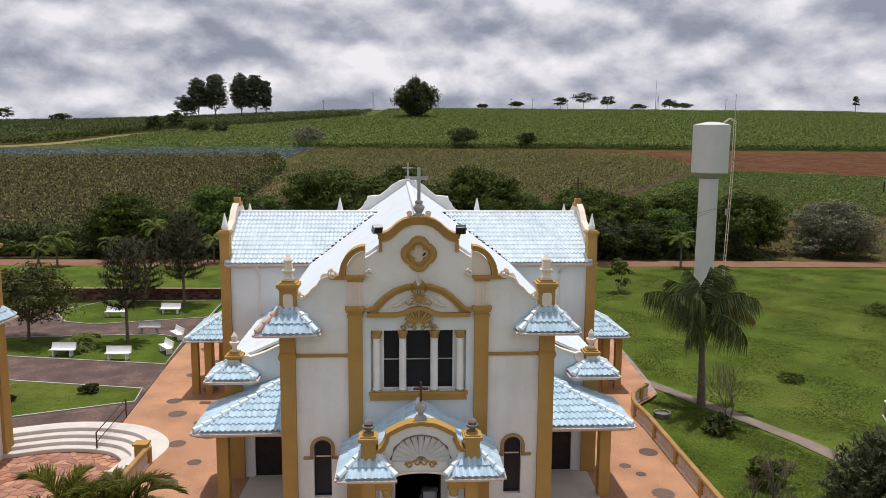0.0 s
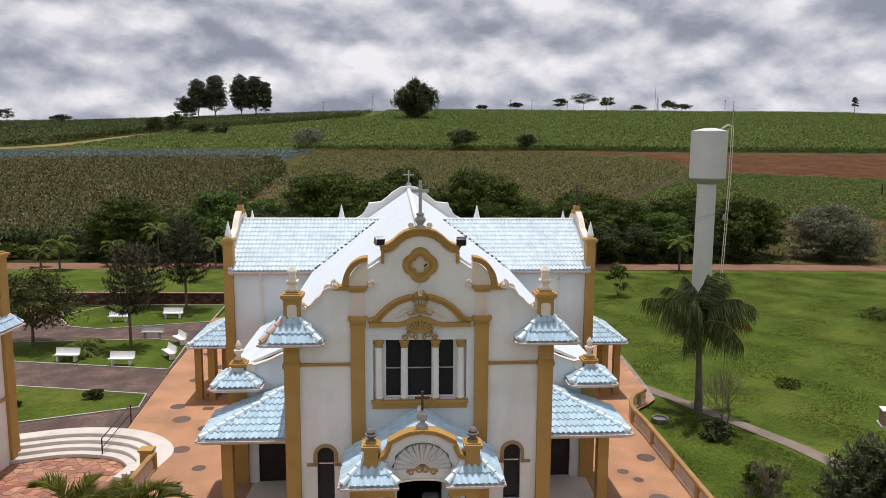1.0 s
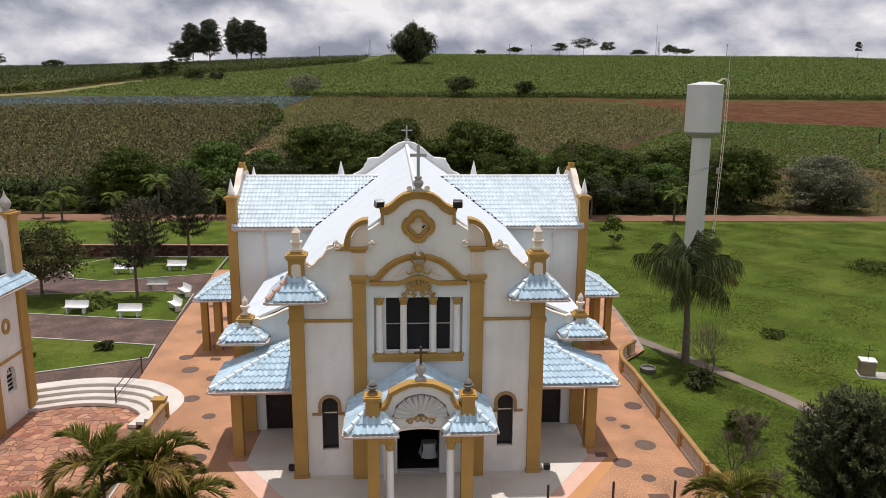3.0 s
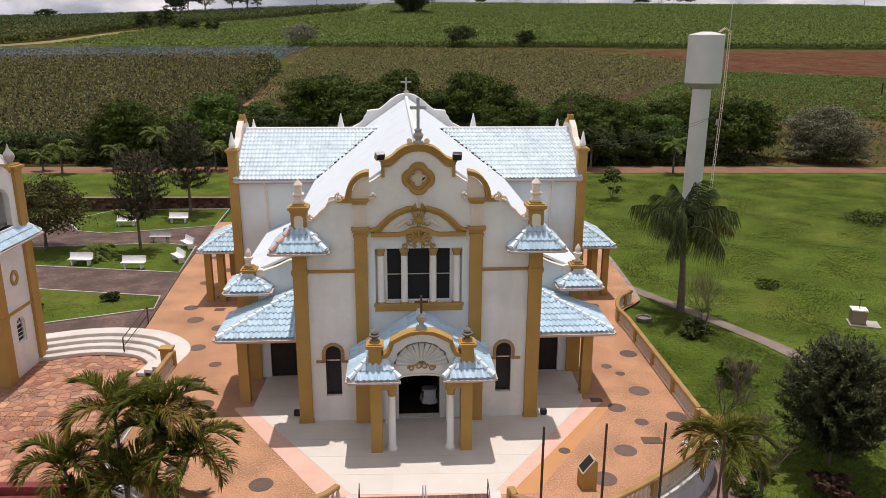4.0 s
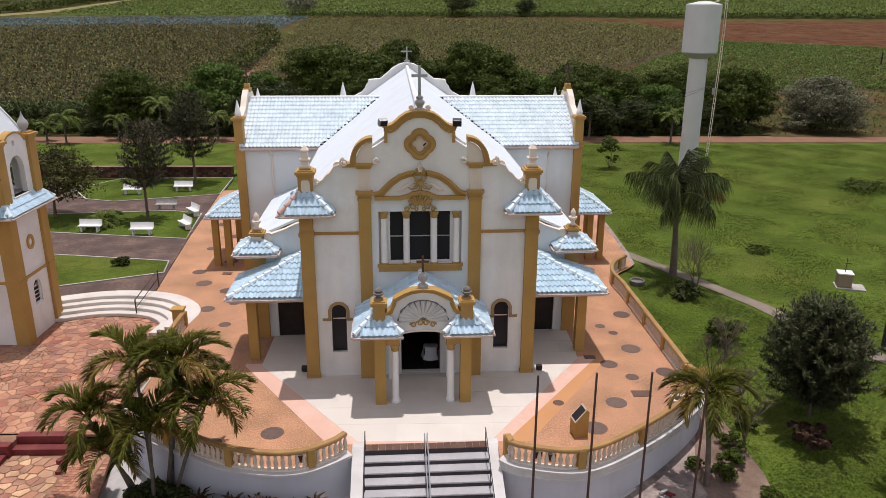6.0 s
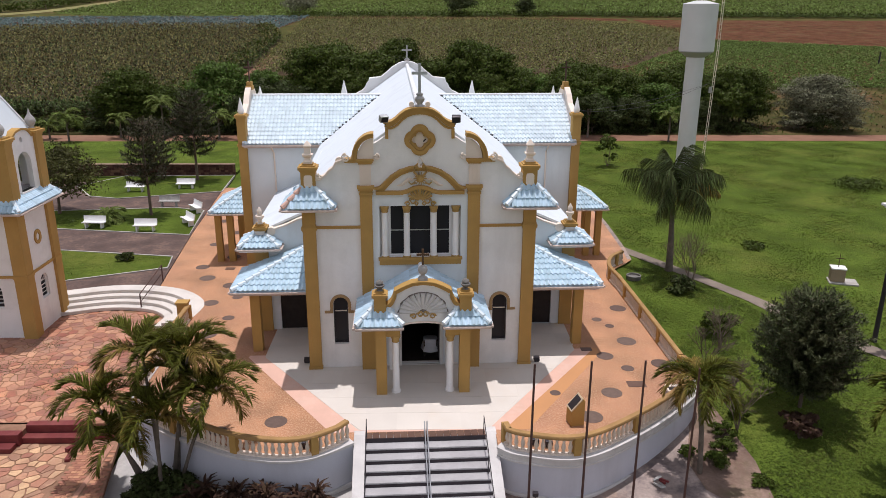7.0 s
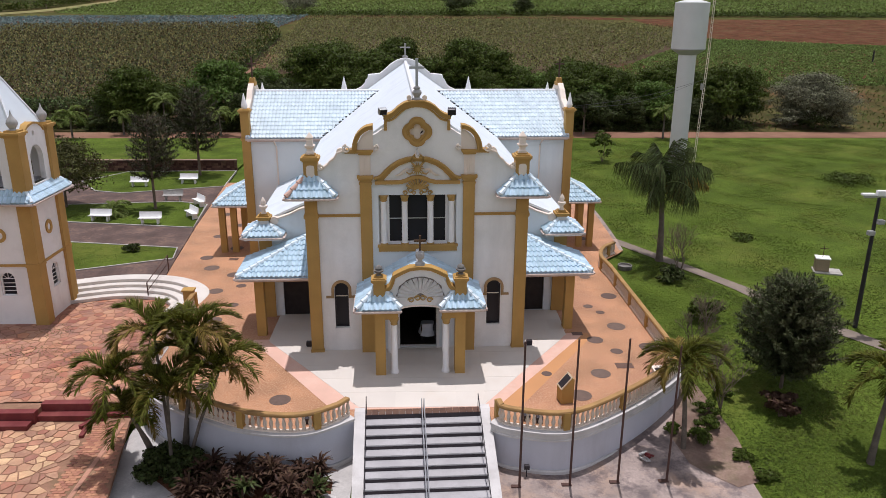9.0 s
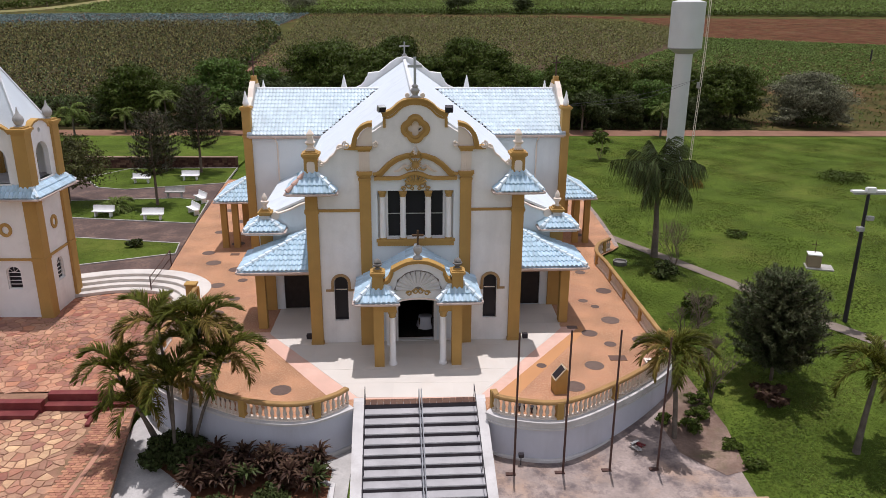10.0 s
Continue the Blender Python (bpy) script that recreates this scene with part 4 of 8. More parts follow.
cpart("window_field", holed(bmesh.new(), field, [WIN, arch(-0.95, 0.95, 0.12, 2.3)], -0.012, 0.0), WALLBLUE, church, "pale blue field between the inner pilasters")
# large front window
bigw = cpart("triple_window", holed(bmesh.new(), WIN, [[(x0, 5.02), (x1, 5.02), (x1, 7.08), (x0, 7.08)] for x0, x1 in ((-1.2, -0.66), (-0.42, 0.42), (0.66, 1.2))], 0.24, 0.36), WHITE, church, "white triple window with dark glass")
for x0, x1 in ((-1.2, -0.66), (-0.42, 0.42), (0.66, 1.2)):
    pn = cpart("pane", bx(x0, x1, 0.29, 0.30, 5.02, 7.08), GLASS, bigw)
    cpart("glazing_bar", bx(x0, x1, 0.26, 0.33, 6.02, 6.06), GREYMETAL, bigw)
for x in (-1.44, -0.55, 0.55, 1.44):
    col = cpart("window_column", lathe(bmesh.new(), [(.155, 4.97), (.155, 5.03), (.13, 5.08), (.13, 5.1), (.125, 6.8), (.12, 6.86)], x, 0.02, 0, 16), WHITE, bigw, "white round column", True)
    cpart("column_capital", lathe(bmesh.new(), [(.125, 6.86), (.15, 6.89), (.13, 6.92), (.16, 7.0), (.18, 7.06), (.18, 7.13)], x, 0.02, 0, 12), ORNAMENT, col, "dark gilded capital", True)
    cpart("column_foot", lathe(bmesh.new(), [(.165, 4.965), (.165, 5.02), (.14, 5.05)], x, 0.02, 0, 12), ORNAMENT, col, "", True)
sill = bx(-1.68, 1.68, -0.12, 0.0, 4.66, 4.86)
box(sill, -1.72, 1.72, -0.17, 0.0, 4.86, 4.96)
cpart("window_sill", sill, OCHRE, church, "ochre window sill")
# pediment over the window
seg = [(-1.82, 7.84), (-1.66, 7.86), (-1.52, 7.93), (-1.38, 8.08), (-1.12, 8.33), (-0.8, 8.54), (-0.42, 8.67), (0, 8.71)]
seg = seg + [(-x, z) for x, z in reversed(seg[:-1])]
cpart("pediment_arch", band(bmesh.new(), seg, 0.09, -0.22, 0.0), OCHRE, church, "ochre curved pediment", True)
cpart("pediment_arch_inner", band(bmesh.new(), [(x * 0.93, z - 0.13) for x, z in seg], 0.15, -0.10, 0.0), OCHRE, church, "", True)
wave = [(-1.78, 7.62), (-1.2, 7.62), (-0.75, 7.62), (-0.5, 7.68), (-0.25, 7.80), (0, 7.84)]
wave = wave + [(-x, z) for x, z in reversed(wave[:-1])]
cpart("pediment_base", band(bmesh.new(), wave, 0.15, -0.16, 0.0), OCHRE, church, "", True)
# shell over the window
for k in range(9):
    a = math.pi * (0.16 + 0.68 * k / 8)
    d = Vector((math.cos(a), 0, math.sin(a)))
    p0 = Vector((0, -0.12, 7.34))
    cpart("shell_rib", tube(bmesh.new(), [p0 + d * 0.08, p0 + d * 0.27, p0 + d * 0.52 + Vector((0, -0.05, 0))], 0.026, 6, 2.2), ORNAMENT, church, "ochre fan shell rib", True)
orn = bmesh.new()
for s in (-1, 1):
    for cxo, czo, r, turns in ((0.30, 7.36, 0.15, 1.4), (0.52, 7.24, 0.10, 1.3), (0.16, 7.24, 0.09, 1.2)):
        pts = [(s * (cxo + r * (1 - 0.6 * i / 18) * math.cos(i / 18 * 2 * math.pi * turns)), -0.10, czo + r * (1 - 0.6 * i / 18) * math.sin(i / 18 * 2 * math.pi * turns)) for i in range(19)]
        tube(orn, pts, 0.035, 6, 0.6)
cpart("shell_scrollwork", orn, ORNAMENT, church, "gilded scrolls", True)
# crest on the pediment
crest = bmesh.new()
lathe(crest, [(.02, 0), (.13, 0.03), (.16, 0.09), (.10, 0.15), (.02, 0.17)], 0, 0, 0, 12)
bmesh.ops.rotate(crest, verts=crest.verts, matrix=Matrix.Rotation(math.pi / 2, 3, "X"))
bmesh.ops.translate(crest, verts=crest.verts, vec=(0, -0.05, 8.28))
for k in range(14):
    a = 2 * math.pi * k / 14
    d = Vector((math.cos(a), 0, math.sin(a)))
    tube(crest, [Vector((0, -0.14, 8.28)) + d * 0.13, Vector((0, -0.16, 8.28)) + d * 0.27], 0.03, 5, 0.4)
for s in (-1, 1):
    tube(crest, [(s * 0.10, -0.2, 8.4), (s * 0.24, -0.22, 8.55), (s * 0.22, -0.24, 8.78), (s * 0.10, -0.22, 8.9)], 0.055, 6, 0.6)
    tube(crest, [(s * 0.18, -0.14, 8.12), (s * 0.36, -0.16, 8.05), (s * 0.46, -0.14, 8.14)], 0.045, 6, 0.5)
cpart("pediment_crest", crest, ORNAMENT, church, "gilded sun crest", True)
leafw = bmesh.new()
for s in (-1, 1):
    for k in range(7):
        a = k * 0.5
        tube(leafw, [(s * (0.30 + 0.07 * k), -0.06, 8.10 + 0.12 * math.sin(a + 1)), (s * (0.42 + 0.07 * k), -0.09, 8.15 + 0.14 * math.sin(a + 1.6)), (s * (0.48 + 0.075 * k), -0.06, 8.05 + 0.10 * math.sin(a + 2.4))], 0.045, 5, 0.4)
    tube(leafw, [(s * 0.02, -0.2, 8.75), (s * 0.10, -0.2, 8.95), (s * 0.02, -0.18, 9.14)], 0.05, 6, 0.4)
cpart("pediment_leaves", leafw, CREAM, church, "cream plaster leaf scrolls", True)
# crown finial with cross
fin = lathe(bmesh.new(), [(.2, 11.06), (.2, 11.13), (.12, 11.16), (.11, 11.2), (.18, 11.3), (.2, 11.38), (.16, 11.45), (.1, 11.48), (.14, 11.53), (.14, 11.58), (.05, 11.63)], 0, 0.12, 0, 12)
box(fin, -0.3, 0.3, 0.02, 0.24, 11.05, 11.09)
cpart("crown_finial", fin, STONE, church, "weathered stone finial", True)
cr = bx(-0.055, 0.055, 0.07, 0.17, 11.6, 12.72)
box(cr, -0.30, 0.30, 0.068, 0.172, 12.30, 12.41)
cpart("front_cross", cr, GREYMETAL, church, "grey metal cross")
# floodlights on the parapet
for s, mt in ((-1, GREYMETAL), (1, METAL)):
    fl = thing("floodlight", "pale metal floodlight on the facade parapet" if s < 0 else "dark metal floodlight on the facade parapet", "floodlight", (s * 1.36, 0.1, 10.42), group="parapet floodlights")
    body = soft_box(-0.17, 0.17, -0.1, 0.12, -0.13, 0.13, 0.03)
    bmesh.ops.transform(body, matrix=pose(s * 1.4, 0.0, 10.66, 20, 0, 25 if s < 0 else -5), verts=body.verts)
    part("lamp_body", body, mt, fl)
    part("bracket", tube(bmesh.new(), [(s * 1.36, 0.1, 10.42), (s * 1.37, 0.05, 10.6)], 0.025, 6), METAL, fl)
    g = bx(-0.14, 0.14, -0.112, -0.1, -0.1, 0.1)
    bmesh.ops.transform(g, matrix=pose(s * 1.4, 0.0, 10.66, 20, 0, 25 if s < 0 else -5), verts=g.verts)
    part("lens", g, GLASS, fl)

# nave
for s in (-1, 1):
    x0, x1 = sorted((s * 4.45, s * 4.72))
    cpart("nave_wall", bx(x0, x1, 0.46, 24.0, 0.0, 7.72), WALL, church)
RZ, SL = 11.02, 0.70
nroof = None
for s in (-1, 1):
    roofw = bmesh.new()
    rows_ = []
    for y, xe in ((0.385, 4.05), (1.15, 4.05), (1.16, 5.12), (24.0, 5.12)):
        rows_.append([roofw.verts.new((x, y, z)) for x, z in ((0, RZ), (s * xe, RZ - SL * xe), (s * xe, RZ - SL * xe - 0.14), (0, RZ - 0.16))])
    for r0, r1 in zip(rows_, rows_[1:]):
        for i in range(4):
            roofw.faces.new((r0[i], r0[(i + 1) % 4], r1[(i + 1) % 4], r1[i]))
    roofw.faces.new(rows_[0]); roofw.faces.new(rows_[-1][::-1])
    nroof = cpart("nave_roof", roofw, ROOFWHITE, church, "smooth white painted nave roof slope")
cpart("ridge_cap", tube(bmesh.new(), [(0, 0.4, RZ - 0.02), (0, 24, RZ - 0.02)], 0.13, 10), RIDGE, nroof, "white ridge with worn pink spots", True)
# far gable
FG = [(0, 11.2), (0.5, 11.08), (1.0, 10.78), (1.4, 10.42), (1.8, 10.12), (2.6, 10.04), (2.6, 9.86), (2.75, 9.7), (2.85, 9.45), (3.1, 9.2), (3.6, 8.95), (4.72, 8.0), (4.72, 0)]
fg = FG + [(-x, z) for x, z in reversed(FG)][:-1]
cpart("rear_gable", holed(bmesh.new(), fg, [], 23.9, 24.3), WHITE, church, "white curved rear gable parapet")
cpart("rear_gable_moulding", band(bmesh.new(), [(-x, z) for x, z in reversed(FG[:-2])] + FG[1:-2], 0.10, 23.75, 24.4), WHITE, church, "", True)
rc = lathe(bmesh.new(), [(.24, 11.18), (.16, 11.3), (.2, 11.38), (.07, 11.48)], 0, 24.1, 0, 10)
box(rc, -0.05, 0.05, 24.05, 24.15, 11.4, 12.3)
box(rc, -0.36, 0.36, 24.048, 24.152, 11.95, 12.04)
cpart("rear_cross", rc, STONE, church, "grey stone cross")

# transept
TY0, TY1, TXE, EZ, RGZ = 13.3, 20.1, 9.35, 7.45, 9.72
tm = (TY0 + TY1) / 2
for s in (-1, 1):
    x0, x1 = sorted((s * 4.72, s * (TXE + 0.1)))
    cpart("transept_wall", bx(x0, x1, TY0, TY0 + 0.3, 0.0, 7.4), WALLBLUE, church, "pale blue transept wall")
    cpart("transept_wall", bx(x0, x1, TY1 - 0.3, TY1, 0.0, 7.4), WALLBLUE, church, "pale blue transept wall")
    gab = [(TY0, 0), (TY1, 0), (TY1, 8.3), (TY1 - 0.5, 8.5), (TY1 - 1.0, 8.95), (TY1 - 1.9, 9.3), (TY1 - 2.4, 9.8), (tm + 0.5, 10.1), (tm, 10.2), (tm - 0.5, 10.1), (TY0 + 2.4, 9.8), (TY0 + 1.9, 9.3), (TY0 + 1.0, 8.95), (TY0 + 0.5, 8.5), (TY0, 8.3)]
    bm = bmesh.new()
    gx0, gx1 = s * (TXE + 0.04), s * (TXE + 0.24)
    ff = [bm.verts.new((gx0, y, z)) for y, z in gab]
    bb = [bm.verts.new((gx1, y, z)) for y, z in gab]
    bm.faces.new(ff); bm.faces.new(bb[::-1])
    for i in range(len(gab)):
        j = (i + 1) % len(gab)
        bm.faces.new((ff[i], bb[i], bb[j], ff[j]))
    cpart("gable_wall", bm, CREAM, church, "cream scrolled transept gable")
    capm = bmesh.new()
    line = gab[2:]
    rings = []
    for y, z in line:
        rings.append([capm.verts.new((s * (TXE + dx_), y, z + h)) for dx_, h in ((-0.02, 0), (0.30, 0), (0.30, 0.12), (-0.02, 0.12))])
    for r0, r1 in zip(rings, rings[1:]):
        for k in range(4):
            capm.faces.new((r0[k], r0[(k + 1) % 4], r1[(k + 1) % 4], r1[k]))
    capm.faces.new(rings[0]); capm.faces.new(rings[-1][::-1])
    cpart("gable_coping", capm, CREAM, church, "cream gable coping")
    for yy, top in ((TY0 + 0.1, True), (TY1 - 0.1, True)):
        xa, xb = sorted((s * (TXE - 0.14), s * (TXE + 0.34)))
        cp = bx(xa, xb, yy - 0.28, yy + 0.28, 0.0, 8.87)
        for e, z0, z1 in ((0.06, 7.36, 7.44), (0.03, 7.3, 7.36), (0.05, 8.87, 8.95), (0.10, 8.95, 9.05), (0.03, 9.05, 9.1)):
            box(cp, xa - e, xb + e, yy - 0.28 - e, yy + 0.28 + e, z0, z1)
        cpart("transept_pilaster", cp, OCHRE, church, "ochre corner pilaster with moulded cap")
        cpart("spike_finial", lathe(bmesh.new(), [(.12, 9.1), (.17, 9.17), (.19, 9.28), (.16, 9.36), (.02, 9.98)], (xa + xb) / 2, yy, 0, 10), WHITE, church, "white spike finial", True)
    # gable top block with iron cross
    xa, xb = sorted((s * (TXE - 0.08), s * (TXE + 0.32)))
    gt = bx(xa, xb, tm - 0.35, tm + 0.35, 10.1, 10.3)
    box(gt, xa + 0.05, xb - 0.05, tm - 0.22, tm + 0.22, 10.3, 10.55)
    cpart("gable_top", gt, OCHRE, church)
    ic = tube(bmesh.new(), [((xa + xb) / 2, tm, 10.5), ((xa + xb) / 2, tm, 11.75)], 0.045, 6)
    box(ic, (xa + xb) / 2 - 0.28, (xa + xb) / 2 + 0.28, tm - 0.03, tm + 0.03, 11.34, 11.42)
    cpart("iron_cross", ic, RUST, church, "thin rusty iron cross")
    # tiled slopes
    troof = cpart("transept_roof", bx(*sorted((s * 3.0, s * TXE)), TY0 - 0.3, TY0 - 0.24, EZ - 0.20, EZ - 0.02), FASCIA, church, "pale blue wave-tiled transept roof")
    ins = (RZ - EZ) / SL
    xr = (RZ - RGZ) / SL
    fr = [(s * (ins - 0.1), TY0 - 0.3, EZ), (s * (TXE + 0.05), TY0 - 0.3, EZ), (s * (TXE + 0.05), tm, RGZ), (s * (xr - 0.1), tm, RGZ)]
    if s < 0:
        fr = [fr[1], fr[0], fr[3], fr[2]]
    roof_plane(troof, fr, joined=True)
    bk = [(x, 2 * tm - y, z) for x, y, z in fr]
    roof_plane(troof, [bk[1], bk[0], bk[3], bk[2]], joined=True)
    cpart("ridge_tiles", tube(bmesh.new(), [(s * (xr - 0.1), tm, RGZ + 0.03), (s * (TXE + 0.05), tm, RGZ + 0.03)], 0.11, 10), RIDGE, troof, "", True)
    cpart("verge", bx(*sorted((s * (TXE - 0.07), s * (TXE + 0.10))), TY0 - 0.3, TY0 - 0.02, EZ - 0.05, EZ + 0.1), RIDGE, troof)
    vg = bmesh.new()
    for _ in range(1):
        rr = [[vg.verts.new((s * (TXE - 0.06 + dx_), y, z + h)) for dx_, h in ((0, 0.0), (0.15, 0.0), (0.15, 0.1), (0, 0.1))] for y, z in ((TY0 - 0.3, EZ), (tm, RGZ))]
        for k in range(4):
            vg.faces.new((rr[0][k], rr[0][(k + 1) % 4], rr[1][(k + 1) % 4], rr[1][k]))
        vg.faces.new(rr[0]); vg.faces.new(rr[1][::-1])
    cpart("verge_board", vg, RIDGE, troof, "white verge")
    # Dark blocks stand in for the shade in the valley's open tile ends.
    va, vb = Vector((s * (ins - 0.05), TY0 - 0.3, EZ + 0.10)), Vector((s * (xr - 0.05), tm, RGZ + 0.10))
    nv = round((vb - va).length / 0.30)
    for i in range(nv):
        p = va.lerp(vb, (i + 0.5) / nv)
        cpart("valley_tile_end", bx(p.x - 0.09, p.x + 0.09, p.y - 0.07, p.y + 0.07, p.z - 0.09, p.z), DARK, troof, "dark block for the shade in an open tile end")
    cpart("gutter", bx(*sorted((s * 4.8, s * TXE)), TY0 - 0.42, TY0 - 0.3, EZ - 0.14, EZ - 0.03), FASCIA, troof, "brown gutter")
    xp = s * 7.75
    cpart("downpipe", tube(bmesh.new(), [(xp + s * 0.1, TY0 - 0.34, EZ - 0.12), (xp + s * 0.05, TY0 - 0.2, EZ - 0.35), (xp, TY0 - 0.06, EZ - 0.55), (xp, TY0 - 0.06, 4.2)], 0.05, 8), CREAM, church, "beige downpipe", True)
    cpart("rear_spike", lathe(bmesh.new(), [(.2, 8.8), (.25, 9.2), (.21, 9.45), (.02, 10.3)], s * 4.15, 20.4, 0, 10), WHITE, church, "white spike finial", True)
    cpart("rear_pier", bx(*sorted((s * 3.9, s * 4.4)), 20.15, 20.65, 0, 8.8), OCHRE, church)

    # aisle
    AY = 4.25
    AO = 7.42
    A1 = [(4.72, 0.0), (AO, 0.0), (AO, 4.5), (6.98, 4.62), (6.75, 4.78), (6.6, 4.98), (6.35, 5.06), (5.95, 5.2), (5.5, 5.42), (5.1, 5.55), (4.72, 5.6)]
    dr = [(5.0, 0.012), (6.5, 0.012), (6.5, 2.75), (5.0, 2.75)]
    pol = [(s * x, z) for x, z in A1]
    hol = [(s * x, z) for x, z in dr]
    if s < 0:
        pol, hol = pol[::-1], hol[::-1]
    cpart("aisle_front_wall", holed(bmesh.new(), pol, [hol], AY, AY + 0.28), WALLBLUE, church, "pale blue aisle front with curved parapet")
    cpart("aisle_door", bx(*sorted((s * 5.0, s * 6.5)), AY + 0.12, AY + 0.2, 0.0, 2.74), DARK, church, "dark wooden door in the porch")
    pl = [(s * x, z) for x, z in A1[5:]]
    cpart("aisle_parapet_moulding", band(bmesh.new(), pl, 0.07, AY - 0.07, AY + 0.3, -s), CREAM, church, "", True)
    b = lathe(bmesh.new(), [(.2, -.12), (.2, .12)], n=18)
    lathe(b, [(.13, -.17), (.13, 0)], n=14)
    bmesh.ops.rotate(b, verts=b.verts, matrix=Matrix.Rotation(math.pi / 2, 3, "X"))
    bmesh.ops.translate(b, verts=b.verts, vec=(s * 6.72, AY + 0.05, 4.92))
    cpart("scroll", b, CREAM, church, "", True)
    cpart("aisle_side_wall", bx(*sorted((s * (AO - 0.28), s * AO)), AY + 0.28, TY0, 0.0, 4.7), WALL, church)
    bm = bmesh.new()
    q = [(s * 4.70, AY + 0.28, 6.0), (s * (AO + 0.35), AY + 0.28, 4.66), (s * (AO + 0.35), TY0, 4.66), (s * 4.70, TY0, 6.0)]
    tp = [bm.verts.new(p) for p in q]
    lw = [bm.verts.new((p[0], p[1], p[2] - 0.12)) for p in q]
    bm.faces.new(tp); bm.faces.new(lw[::-1])
    for i in range(4):
        bm.faces.new((tp[i], tp[(i + 1) % 4], lw[(i + 1) % 4], lw[i]))
    cpart("aisle_roof", bm, ROOFWHITE, church, "smooth white lean-to aisle roof")
    # rooflet on the aisle corner
    cx, E, zt, ze, py = s * 7.2, 0.92, 4.78, 4.36, 4.3
    cpart("aisle_corner_pilaster", bx(cx - 0.3, cx + 0.3, AY - 0.12, AY + 0.4, 0, 4.3), OCHRE, church, "ochre corner pilaster")
    rl = cpart("aisle_rooflet", bx(cx - E + 0.05, cx + E - 0.05, py - E + 0.05, py + E - 0.05, ze - 0.2, ze - 0.02), WHITE, church, "small hipped tile roof on the aisle corner")
    quad = [(cx - E, py - E, ze), (cx + E, py - E, ze), (cx + E, py + E, ze), (cx - E, py + E, ze)]
    tq = [(cx - 0.22, py - 0.22, zt), (cx + 0.22, py - 0.22, zt), (cx + 0.22, py + 0.22, zt), (cx - 0.22, py + 0.22, zt)]
    for k in range(4):
        j = (k + 1) % 4
        roof_plane(rl, [quad[k], quad[j], tq[j], tq[k]])
        ridge(rl, quad[k], tq[k], 0.08)
    pb = bx(cx - 0.22, cx + 0.22, py - 0.22, py + 0.22, 4.65, 5.0)
    cpart("aisle_pedestal", pb, WHITE, church, "white pedestal block")
    pc = bmesh.new()
    for h, z0, z1 in ((0.27, 4.98, 5.05), (0.34, 5.05, 5.15), (0.26, 5.15, 5.21), (0.2, 5.21, 5.28)):
        box(pc, cx - h, cx + h, py - h, py + h, z0, z1)
    cpart("pedestal_cap", pc, OCHRE, church, "ochre pedestal cap")
    cpart("aisle_pinnacle", lathe(bmesh.new(), [(.13, 5.28), (.10, 5.36), (.09, 5.46), (.2, 5.6), (.2, 5.66), (.1, 5.7), (.13, 5.84), (.10, 5.92), (.02, 6.06)], cx, py, 0, 10), CREAM, church, "cream pinnacle", True)

    # front porch
    X1, Y0, ZE = s * 8.1, 1.2, 3.1
    porch = cpart("porch", bx(*sorted((s * 4.74, s * 8.04)), Y0 + 0.05, Y0 + 0.14, ZE - 0.22, ZE - 0.02), FASCIA, church, "open side porch with hipped tile roof and ochre piers")
    cpart("porch_side_fascia", bx(*sorted((s * 7.95, s * 8.04)), Y0 + 0.14, AY, ZE - 0.22, ZE - 0.02), FASCIA, porch)
    cpart("porch_ceiling", bx(*sorted((s * 4.74, s * 7.94)), Y0 + 0.15, AY, ZE - 0.10, ZE - 0.04), DARKCEILING, porch, "unseen ceiling, dark to deepen the shade in the porch")
    A, B, C = (X1, Y0, ZE), (s * 4.74, Y0, ZE), (s * 4.74, AY, 4.38)
    roof_plane(porch, [A, B, C] if s < 0 else [B, A, C])
    roof_plane(porch, [(X1, AY, ZE), A, C] if s < 0 else [A, (X1, AY, ZE), C])
    ridge(porch, A, C, 0.09)
    for px_, py_ in ((7.24, 2.0),):
        cpart("porch_pier", bx(s * px_ - 0.21, s * px_ + 0.21, py_ - 0.21, py_ + 0.21, 0, ZE - 0.22), OCHRE, porch, "square ochre porch pier")
    cpart("porch_beam", bx(*sorted((s * 4.74, s * 7.45)), 1.87, 2.13, ZE - 0.45, ZE - 0.2), OCHRE, porch)

    # rear side porch at the transept end
    xo = s * 11.9
    rp = cpart("rear_porch", bx(*sorted((s * (TXE + 0.5), xo)), 14.6, 14.68, 2.93, 3.08), FASCIA, church, "side porch at the transept end with tiled roof")
    cpart("rear_porch_fascia", bx(*sorted((xo - s * 0.08, xo)), 14.68, 18.6, 2.93, 3.08), FASCIA, rp)
    P0, P1, P2, P3 = (xo + s * 0.1, 14.5, 3.1), (s * (TXE + 0.5), 14.5, 3.1), (s * (TXE + 0.5), 16.4, 4.35), (xo + s * 0.1, 18.7, 3.1)
    P4 = (s * (TXE + 0.5), 18.7, 3.1)
    tri1, tri2, tri3 = [P0, P1, P2], [P3, P0, P2], [P4, P3, P2]
    for tri in (tri1, tri2, tri3):
        roof_plane(rp, tri if s < 0 else [tri[1], tri[0], tri[2]])
    ridge(rp, P0, P2, 0.09); ridge(rp, P3, P2, 0.09)
    for yy in (14.95, 18.2):
        for xx in (11.6, 10.9):
            cpart("rear_pier", bx(s * xx - 0.18, s * xx + 0.18, yy - 0.18, yy + 0.18, 0, 2.95), OCHRE, rp, "ochre pier")
